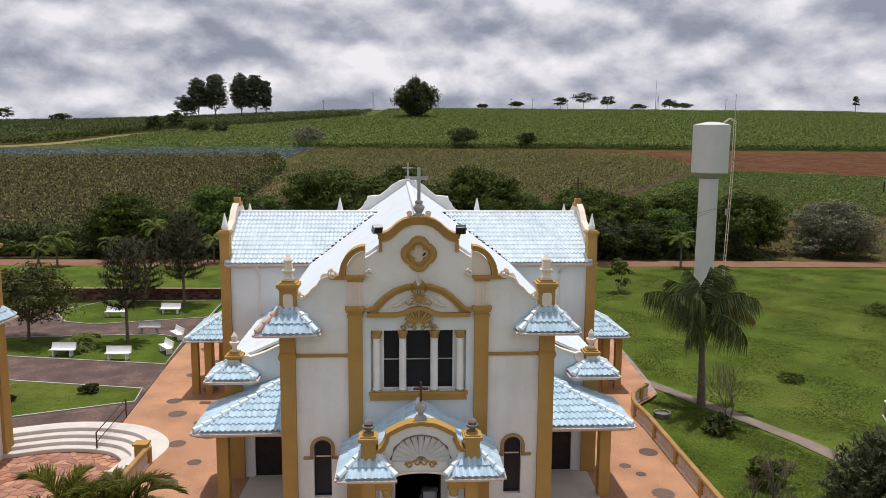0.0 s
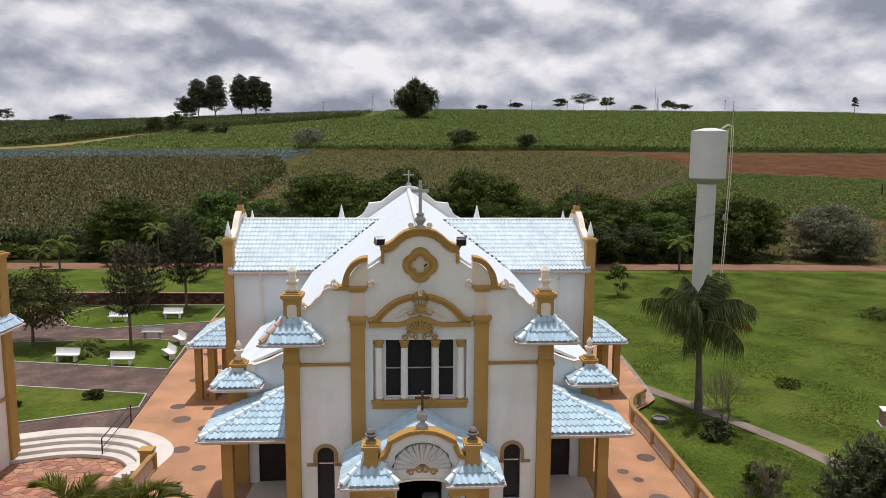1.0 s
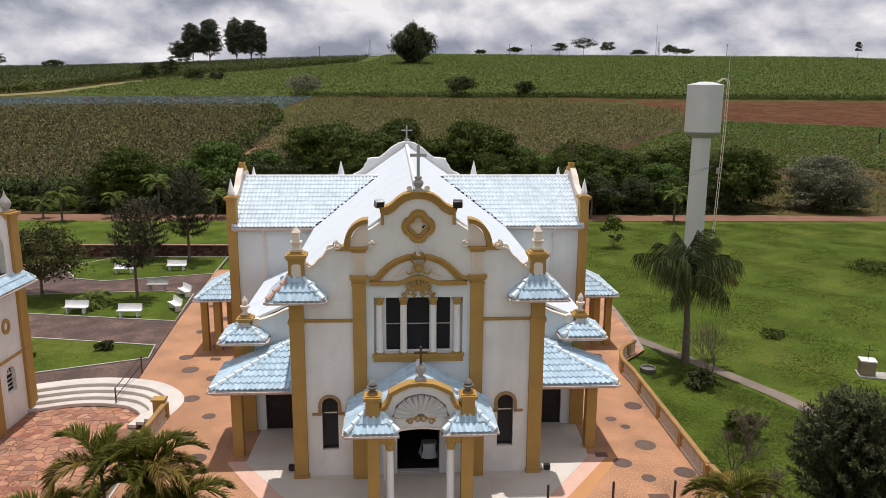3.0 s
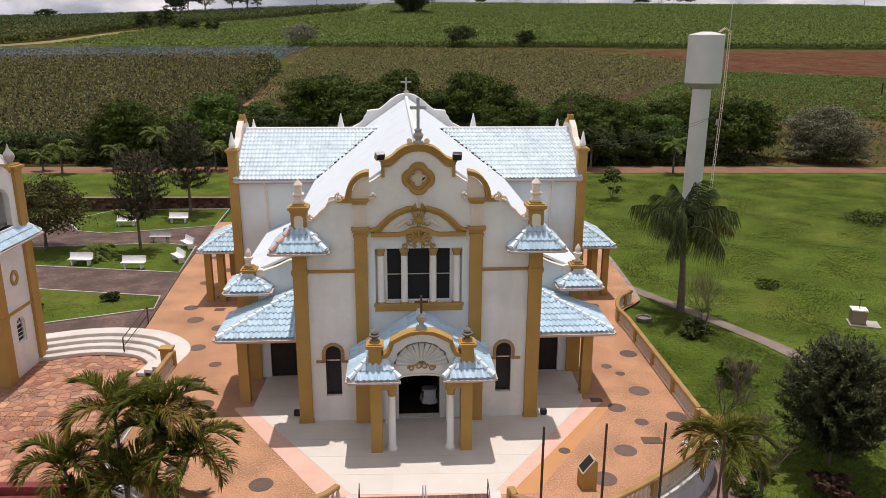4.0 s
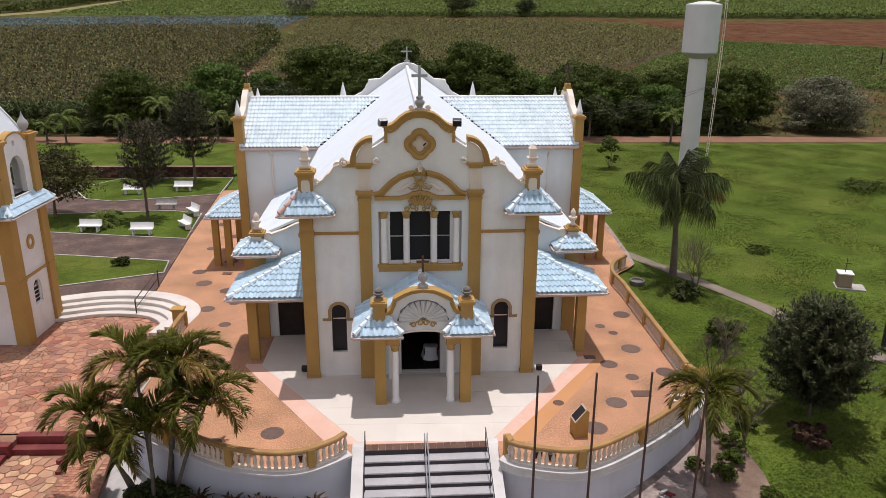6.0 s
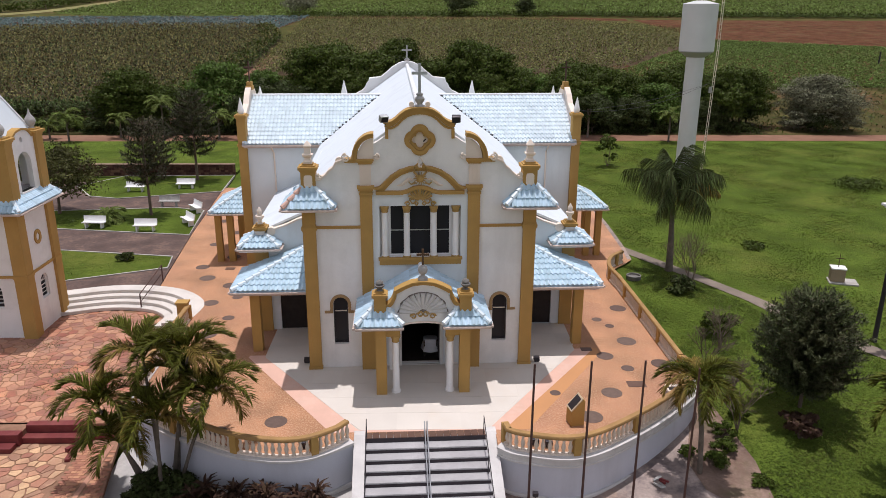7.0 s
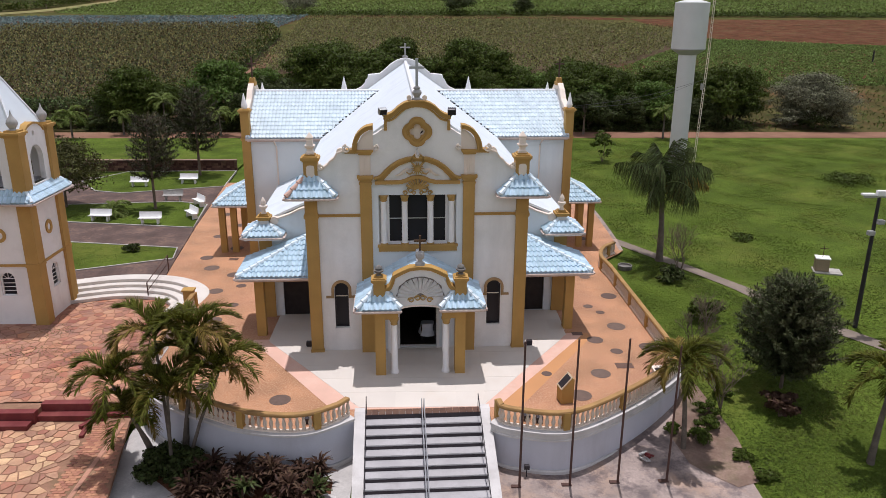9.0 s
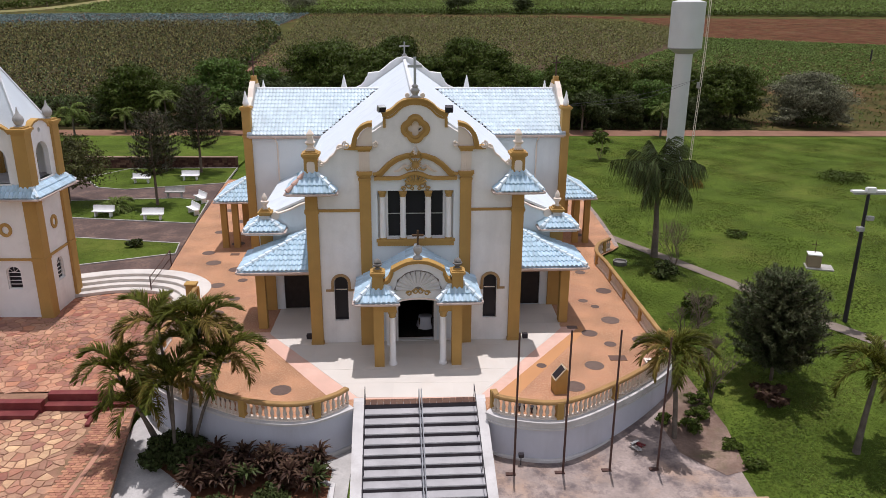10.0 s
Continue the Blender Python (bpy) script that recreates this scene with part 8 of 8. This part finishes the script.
def field_points(poly, density, seed, rows=None):
    r = np.random.default_rng(seed)
    xs, ys = [p[0] for p in poly], [p[1] for p in poly]
    n = int((max(xs) - min(xs)) * (max(ys) - min(ys)) * density)
    p = np.stack([r.uniform(min(xs), max(xs), n), r.uniform(min(ys), max(ys), n)], 1)
    if rows:
        p[:, 1] = np.round(p[:, 1] / rows) * rows + r.normal(0, rows * 0.14, n)
    ok = np.zeros(n, bool)
    for i in range(len(poly)):
        (ax, ay), (bx_, by_) = poly[i], poly[i - 1]
        c = (ay > p[:, 1]) != (by_ > p[:, 1])
        with np.errstate(divide="ignore", invalid="ignore"):
            c &= p[:, 0] < (bx_ - ax) * (p[:, 1] - ay) / (by_ - ay) + ax
        ok ^= c
    p = p[ok]
    z = np.array([land(a, b) for a, b in p])
    return np.concatenate([p, z[:, None]], 1), r


def crop(name, label, poly, density, height, blade, width, mat, seed, per=3, rows=None, top=None, top_mat=None):
    p, r = field_points(poly, density, seed, rows)
    b = np.repeat(p, per, 0)
    b[:, 2] += r.uniform(0.1, 0.85, len(b)) * height
    d = r.normal(size=(len(b), 3)) * np.array([1, 1, 0.4]) + np.array([0, 0, 0.8])
    ob = new(name, quads_mesh(name, spear_quads(b, d, blade, width, r, 0.35), mat))
    tagged(ob, label, "crop field", kind="stuff")
    if top:
        q = p.copy()
        q = np.repeat(q, top, 0) + r.normal(size=(len(q) * top, 3)) * np.array([0.25, 0.25, 0.1])
        q[:, 2] += height * 1.02
        d = r.normal(size=(len(q), 3)) * 0.6 + np.array([0, 0, 1.0])
        o2 = new("crop_tassels", quads_mesh("crop_tassels", spear_quads(q, d, blade * 0.5, width * 1.5, r, 0.2), top_mat))
        tagged(o2, "dry brown tassels over the maize", "crop field", kind="stuff")
    return ob


def soil_under(name, poly, mat, label, lift, step=4):
    xs, ys = [p[0] for p in poly], [p[1] for p in poly]
    bm = patch(poly, rng(min(xs), max(xs), step), rng(min(ys), max(ys), step), lift)
    return solid(name, bm, mat, label, "field", "structure", smooth=True)


MAIZE = [(-125, 77), (-38, 76), (-34, 84), (-31, 112), (-32, 150), (-38, 170), (-150, 168)]
CABB = [(-170, 168.5), (-38, 171), (-33.5, 209), (-180, 211)]
MID = [(-30, 108), (-10, 97), (8, 102), (37, 111), (66, 151), (66, 168), (40, 190), (-32.5, 196)]
GREEN = [(6, 93), (50, 92), (120, 96), (120, 134), (68, 152), (37, 110), (8, 101)]
BROWN = [(68, 153), (135, 133), (170, 133), (170, 200), (-33, 206), (-33, 201.5), (40, 193)]
CANE_F = [(-36, 212), (300, 207), (300, 502), (-26, 502), (-31, 410), (-112, 296), (-118, 225), (-100, 214)]
CORN2 = [(-260, 262), (-165, 262), (-116, 300), (-36, 412), (-36, 500), (-330, 500)]
TRACK = [(-180, 213.5), (-119, 216), (-113, 296), (-30, 411), (-30, 424), (-120, 304), (-165, 258), (-220, 250)]
# Field soil coloured as if the crop's shade already lay on it.
soil_under("maize_soil", MAIZE, material("shaded_field_soil", (0.10, 0.065, 0.035), 0.95, 0.25, 0.5, 6, 0.4, 0.05), "soil under the maize, coloured as if shaded", 0.04)
soil_under("cabbage_soil", CABB, SOIL, "red soil under the cabbage rows", 0.04)
soil_under("bean_soil", MID, MATS["shaded_field_soil"], "soil under the middle field, coloured as if shaded", 0.04)
soil_under("green_crop_soil", [(6, 93), (120, 93), (120, 134), (68, 152), (37, 116), (6, 103)], SOIL, "red soil under the green crop", 0.04)
PLOUGH = material("ploughed_red_earth", (0.115, 0.050, 0.028), 0.95, 0.4, 0.35, 2.5, 1.0, 0.25, (0.165, 0.085, 0.05), 0.6, 0.1, stain2=(0.10, 0.085, 0.035), stain2_amt=0.4, stain2_scale=0.4, spec=0.02)
soil_under("ploughed_field", [(68, 153), (135, 133), (170, 133), (170, 199), (60, 199), (66, 168)], PLOUGH, "ploughed red soil field", 0.06)
soil_under("field_margin", [(-34, 201.5), (60, 195), (61, 202), (-33, 206)], PLOUGH, "red soil margin between the fields", 0.05)
fp_line = [(p.x, p.y) for p in smooth_line([(-33, 66, 0), (-32, 84, 0), (-29.8, 105, 0), (-29.6, 128, 0)], 14)]
bm = bmesh.new()
L, R = offset_line(fp_line, -1.2), offset_line(fp_line, 1.2)
for i in range(len(fp_line) - 1):
    bm.faces.new([bm.verts.new((q.x, q.y, land(q.x, q.y) + 0.14)) for q in (L[i], R[i], R[i + 1], L[i + 1])])
solid("field_path", bm, ROADSOIL, "red earth path between the maize fields", "path", "structure")
soil_under("cane_soil", [(-118, 225), (-100, 214), (-36, 212), (500, 206), (500, 503), (-26, 503)], PASTURE, "grassy ground under the cane", 0.05, 12)
crop("maize_field", "tall dull green maize field with dry tassels", MAIZE, 2.4, 1.9, 1.0, 0.16, CORN, 1, 4, 0.9, 2, SORGHUM)
crop("maize_edge", "tall dark green maize plants along the field edge", [(-120, 75.2), (-38.5, 74.8), (-38, 78), (-120, 79)], 3.2, 2.3, 1.3, 0.20, CORN, 21, 6)
crop("maize_edge", "tall dark green maize plants along the red path", [(-38.5, 74.8), (-34.5, 84), (-31.2, 112), (-32.2, 150), (-38, 170), (-42, 170), (-36, 150), (-35, 112), (-38, 86)], 1.6, 2.4, 1.4, 0.24, LEAF_TREE, 22, 6)
crop("cabbage_field", "rows of blue-green cabbages", CABB, 3.0, 0.35, 0.55, 0.42, CABBAGE, 2, 2, 1.2)
crop("middle_field", "olive green field of drying maize", MID, 2.8, 1.2, 0.8, 0.16, OLIVE, 3, 3, 0.9, 1, TASSEL)
crop("green_crop", "low bright green vegetable rows", GREEN, 6.0, 0.45, 0.5, 0.22, ROWCROP, 4, 3, 1.4)
crop("cane_field", "wide bright green young cane field on the hill", CANE_F, 0.9, 0.7, 1.15, 0.42, CANE, 5, 2)
crop("far_maize", "dark green maize rows on the far hill", CORN2, 0.5, 1.0, 1.5, 0.4, CORN, 6, 2, 2.0)
crop("verge_grass", "rough grass along the field margin", [(-34, 206), (200, 205), (200, 213), (-34, 214)], 3.0, 1.0, 1.4, 0.3, LEAF_TREE, 7, 2)
crop("dry_grass", "rough green grass between road and fields", [(-80, 64), (80, 64), (110, 97), (34, 106), (-32, 86), (-110, 76)], 1.2, 0.3, 0.9, 0.16, LEAF_TREE, 8, 2)

# ---- hill crest ----
r9 = random.Random(33)


def far_tree(x, y, h, rad, mt, seed, label, base=0.3, leaf=0.6, name="distant_tree", clumps=60, per=60):
    return broad_tree(name, label, seed, h, rad, mt, (x, y, land(x, y)), base, clumps, per, leaf, group="distant trees", forks=6, trunk=0.1)


LEAF_EUC = leaf_material("eucalyptus_leaves", (0.080, 0.092, 0.055), 0.6, 0.15)
for x, y, h, rad, sd, cl in ((-143, 456, 26, 7.6, 61, 330), (-133, 458, 28, 8.0, 66, 380), (-149, 452, 15, 6.0, 64, 140), (-118, 464, 28, 7.4, 62, 360), (-109, 466, 27, 6.4, 63, 280), (-103, 468, 23, 5.0, 67, 180)):
    far_tree(x, y, h, rad, LEAF_EUC, sd, "tall dark eucalyptus on the hill crest", 0.0, 0.40, clumps=cl, per=70)
# bamboo: a fan of arching canes thick with leaves
bam = thing("bamboo_clump", "big dark bamboo clump on the hill", "bamboo", (-5.5, 388, land(-5.5, 388)), group="distant trees")
rbm = np.random.default_rng(65)
canes, bq = bmesh.new(), []
for k in range(150):
    az, rch, hh = rbm.uniform(0, 2 * math.pi), rbm.uniform(0.5, 14.0), rbm.uniform(15, 22)
    hh -= rch * 0.62
    s = np.linspace(0.1, 1, 14)
    ps = np.stack([-5.5 + math.cos(az) * rch * (0.75 * s + 0.25 * s ** 2), 388 + math.sin(az) * rch * (0.75 * s + 0.25 * s ** 2), land(-5.5, 388) + hh * (s * 1.2 - 0.2 * s ** 3)], 1)
    tube(canes, [tuple(ps[0]), tuple(ps[6]), tuple(ps[13])], 0.12, 4, 0.3)
    q = np.repeat(ps, 14, 0) + rbm.normal(size=(196, 3)) * 0.8
    bq.append(blade_quads(q, rbm.normal(size=(196, 3)) + np.array([math.cos(az) * 0.6, math.sin(az) * 0.6, 0.5]), 1.7, 0.55, rbm, 0.3))
part("cane", canes, BARK, bam)
mesh_part("foliage", quads_mesh("foliage", np.concatenate(bq), LEAF_DARK), bam)
for x, y, h, rad in ((95, 505, 9, 6), (112, 508, 13, 9), (128, 505, 10, 7), (150, 508, 5, 6), (172, 505, 8, 7), (182, 508, 6, 6), (305, 505, 12, 3), (40, 508, 4, 5), (-245, 420, 10, 8), (-262, 430, 9, 9), (-285, 430, 14, 3), (-330, 430, 10, 8), (-210, 415, 6, 6), (64, 506, 6, 5)):
    far_tree(x, y, h, rad, LEAF_SHRUB, int(x) + 700, "small dark tree on the horizon", 0.3, 0.38, clumps=36)
for x, y, h, rad, sd in ((-104, 293, 9, 4.0, 71), (-92, 284, 4.5, 4.2, 72), (-82, 280, 4, 3.6, 73), (-38, 217, 6.5, 7.5, 74), (12, 212, 6.5, 5.5, 75), (32, 210, 5, 3, 76), (-115, 300, 7, 4, 77)):
    far_tree(x, y, h, rad, LEAF_SHRUB if sd != 74 else LEAF_GREY, sd, "rounded bush at the field edge", 0.05, 0.28, "field_bush")
for x, y, h in ((-57, 400, 10), (212, 505, 9), (60, 505, 8), (75, 505, 8), (-12, 420, 10), (100, 505, 8), (-290, 420, 8)):
    up = thing("utility_pole", "thin utility pole on the hill", "utility pole", (x, y, land(x, y)), group="utility poles")
    part("pole", tube(bmesh.new(), [(x, y, land(x, y) - 0.2), (x, y, land(x, y) + h)], 0.16, 6, 0.7), BARK, up)
    part("cross_arm", bx(x - 0.7, x + 0.7, y - .08, y + .08, land(x, y) + h - 0.9, land(x, y) + h - 0.72), BARK, up)
for x, y, h, lt in ((163, 508, 22, 0), (166, 512, 11, 1), (-34, 470, 12, 1)):
    ms = thing("radio_mast", "thin radio mast on the horizon", "mast", (x, y, land(x, y)), group="radio masts")
    z = land(x, y)
    part("mast_pole", tube(bmesh.new(), [(x, y, z), (x, y, z + h)], 0.22, 5, 0.5), GREYMETAL, ms)
    if lt:
        for s in (-1, 1):
            part("mast_leg", tube(bmesh.new(), [(x + s * 1.2, y, z), (x + s * 0.3, y, z + h)], 0.12, 4), GREYMETAL, ms)
        for k in range(5):
            part("mast_brace", bx(x - 1.2 + 0.18 * k, x + 1.2 - 0.18 * k, y - .1, y + .1, z + h * k / 5, z + h * k / 5 + 0.15), GREYMETAL, ms)
for i in range(34):
    f = i / 33
    x, y = -175 + (-34 + 175) * f, 222 + (404 - 222) * f ** 1.1 if f > 0.35 else 222 + 60 * f
    fpst = thing("fence_post", "weathered wooden fence post along the track", "fence post", (x, y, land(x, y)), group="fence posts")
    part("post", tube(bmesh.new(), [(x, y, land(x, y) - 0.1), (x, y, land(x, y) + 1.7)], 0.16, 5, 0.8), BARK, fpst)
pp = thing("field_post", "dark wooden post standing in the green field", "post", (88, 116, land(88, 116)))
part("post", tube(bmesh.new(), [(88, 116, land(88, 116) - 0.1), (88, 116, land(88, 116) + 2.6)], 0.16, 6, 0.9), METAL, pp)
TRK = material("dry_track", (0.22, 0.20, 0.075), 0.95, 0.2, 0.2, 4, 0.3, 0.05, (0.34, 0.23, 0.14), 0.6, 0.05)
bm = bmesh.new()
tl = [(p.x, p.y) for p in smooth_line([(-190, 220, 0), (-150, 219, 0), (-124, 236, 0), (-114, 292, 0), (-72, 350, 0), (-31, 410, 0)], 10)]
L, R = offset_line(tl, -4.5), offset_line(tl, 4.5)
for i in range(len(tl) - 1):
    bm.faces.new([bm.verts.new((q.x, q.y, land(q.x, q.y) + 0.12)) for q in (L[i], R[i], R[i + 1], L[i + 1])])
solid("farm_track", bm, TRK, "pale dry farm track along the fields", "track", "structure")

hedge_l = [(q.x, q.y) for q in offset_line(tl, -7)][12:]
hedge_r = [(q.x, q.y) for q in offset_line(tl, -13)][12:]
HL, HR = hedge_l, hedge_r[::-1]
crop("coffee_hedge", "dark green hedge row along the farm track", HL + HR, 1.6, 2.6, 1.1, 0.5, LEAF_TREE, 9, 3)

# lawn tufts


def tufts(name, poly, density, seed, length, mat, label, zf=land, width=0.05):
    p, r = field_points(poly, density, seed)
    if zf is not land:
        p[:, 2] = zf
    d = r.normal(size=(len(p), 3)) * np.array([1, 1, 0.25]) + np.array([0, 0, 0.45])
    ob = new(name, quads_mesh(name, spear_quads(p, d, length * (1 + 0.5 * np.sin(p[:, :1] * 0.9 + 1.7 * np.sin(p[:, 1:2] * 0.7))), width, r, 0.3), mat))
    tagged(ob, label, "grass", kind="stuff")


GRASSB = leaf_material("grass_blades", (0.130, 0.180, 0.031), 0.55, 0.5, var=0.5, patches=0.9, stain=(0.21, 0.20, 0.05))
WEED = leaf_material("weed_leaves", (0.085, 0.105, 0.025), 0.5, 0.3)
tufts("lawn_grass", [(13.6, 17.5), (14.4, 15.6), (18.8, 8.0), (23.4, 1.6), (40, 4), (62, 57), (14, 57)], 110, 1, 0.11, GRASSB, "short sunlit lawn grass")
tufts("lawn_grass", [(11.5, -1), (12.2, 13), (13.4, 14.8), (17.6, 7.0), (22.2, 1.0), (26, -4), (30, -12), (12, -12), (12.4, -5)], 260, 2, 0.13, GRASSB, "unmown lawn grass below the terrace", width=0.03)
for i, b in enumerate(BEDS):
    tufts("bed_grass", b, 12 if i == 3 else 60, 10 + i, 0.06, GRASSB, "short lawn grass in the garden bed", 0.02)
wd = np.random.default_rng(91)
ctr = np.array([[-18.5, 1.6], [-17.2, 1.9], [-16.0, 1.4], [-14.2, 3.4], [-16.2, -0.6], [-19.2, -1.2], [-14.6, 1.0], [-18.0, 4.0], [-20.5, 2.0]])
w = ctr[wd.integers(0, len(ctr), 1500)] + wd.normal(size=(1500, 2)) * np.array([0.45, 0.45])
w = np.concatenate([w, np.full((1500, 1), -0.69)], 1)
ob = new("joint_weeds", quads_mesh("joint_weeds", blade_quads(w, wd.normal(size=(1500, 3)) * np.array([1, 1, 0.3]) + np.array([0, 0, 1.0]), 0.06, 0.03, wd, 0.3), WEED))
tagged(ob, "sparse grass growing in the flagstone joints", "weeds", kind="stuff")
# cable from the church to the water tower
cab = bmesh.new()
pa, pb = Vector((8.9, 16.5, 8.75)), Vector((24.2, 34.0, 8.9))
for drop in (0.0, 0.35):
    tube(cab, [pa.lerp(pb, t / 12) - Vector((0, 0, (0.35 + drop) * math.sin(math.pi * t / 12))) for t in range(13)], 0.012, 4)
solid("cable", cab, METAL, "thin cable from the church to the water tower", "cable")
# ---- stones of the yards, last ----
stones(plaza, voronoi(-25, -11.7, -3.0, 9.4, 0.42, 3, in_plaza), -0.686, [FLAG, FLAGROSE, FLAGROSE], 3, yard_near)
low_keep = lambda x, y: y < -4.45 and x > -20 and x < -12.95 + (y + 4.4) * -0.06 and y > -12 if x < -15.3 else (y < -3.8 and x < -12.95 + (y + 4.4) * -0.06 and y > -12)
stones(low_plaza, voronoi(-20, -11.5, -12, -3.7, 0.40, 5, low_keep), -1.15, [FLAGPALE, FLAGPALE, FLAGROSE], 5, lambda x, y: (x + 14) ** 2 + (y + 6) ** 2)
rb = random.Random(8)
part("cement_strip", plate(bmesh.new(), [(-11.88, -13.5), (-11.68, -13.5), (-11.70, -3.9), (-11.86, -3.9)], -1.2, -1.158), material("reddish_cement_strip", (0.42, 0.22, 0.15), 0.9, 0.15, 1.5, 20, 0.2, 0.006), low_plaza)
bmk = soft_box(-0.09, 0.09, -0.85, 0.85, -0.3, 0.0, 0.02)
bmesh.ops.transform(bmk, matrix=pose(-13.05, -4.15, -1.05, 0, 0, 5), verts=bmk.verts)
part("side_kerb", bmk, REDPAINT, kerb)
loose_bricks = bmesh.new()
k = 0
brick_me = as_mesh("brick", soft_box(-0.10, 0.10, -0.065, 0.065, -0.04, 0.0, 0.006), BRICK)
for iy in range(58):
    y = -3.9 - iy * 0.145
    x0 = -12.85 + (y + 4.4) * -0.06
    x1 = -11.62 - (y + 3.9) * 0.2175
    n = int((x1 - x0) / 0.215)
    for ix in range(n):
        x = x0 + 0.12 + ix * 0.215 + (0.1 if iy % 2 else 0) + rb.uniform(-.008, .008)
        if abs(x + 11.78) < 0.20:
            continue
        if k < 300:
            piece("brick", brick_me, low_plaza, pose(x, y, -1.152 + rb.uniform(-.005, .005), 0, 0, rb.uniform(-3, 3)))
        else:
            box(loose_bricks, x - .1, x + .1, y - .065, y + .065, -1.19, -1.152 + rb.uniform(-.005, .005))
        k += 1
part("bricks", loose_bricks, BRICK, low_plaza)["kind"] = "stuff"
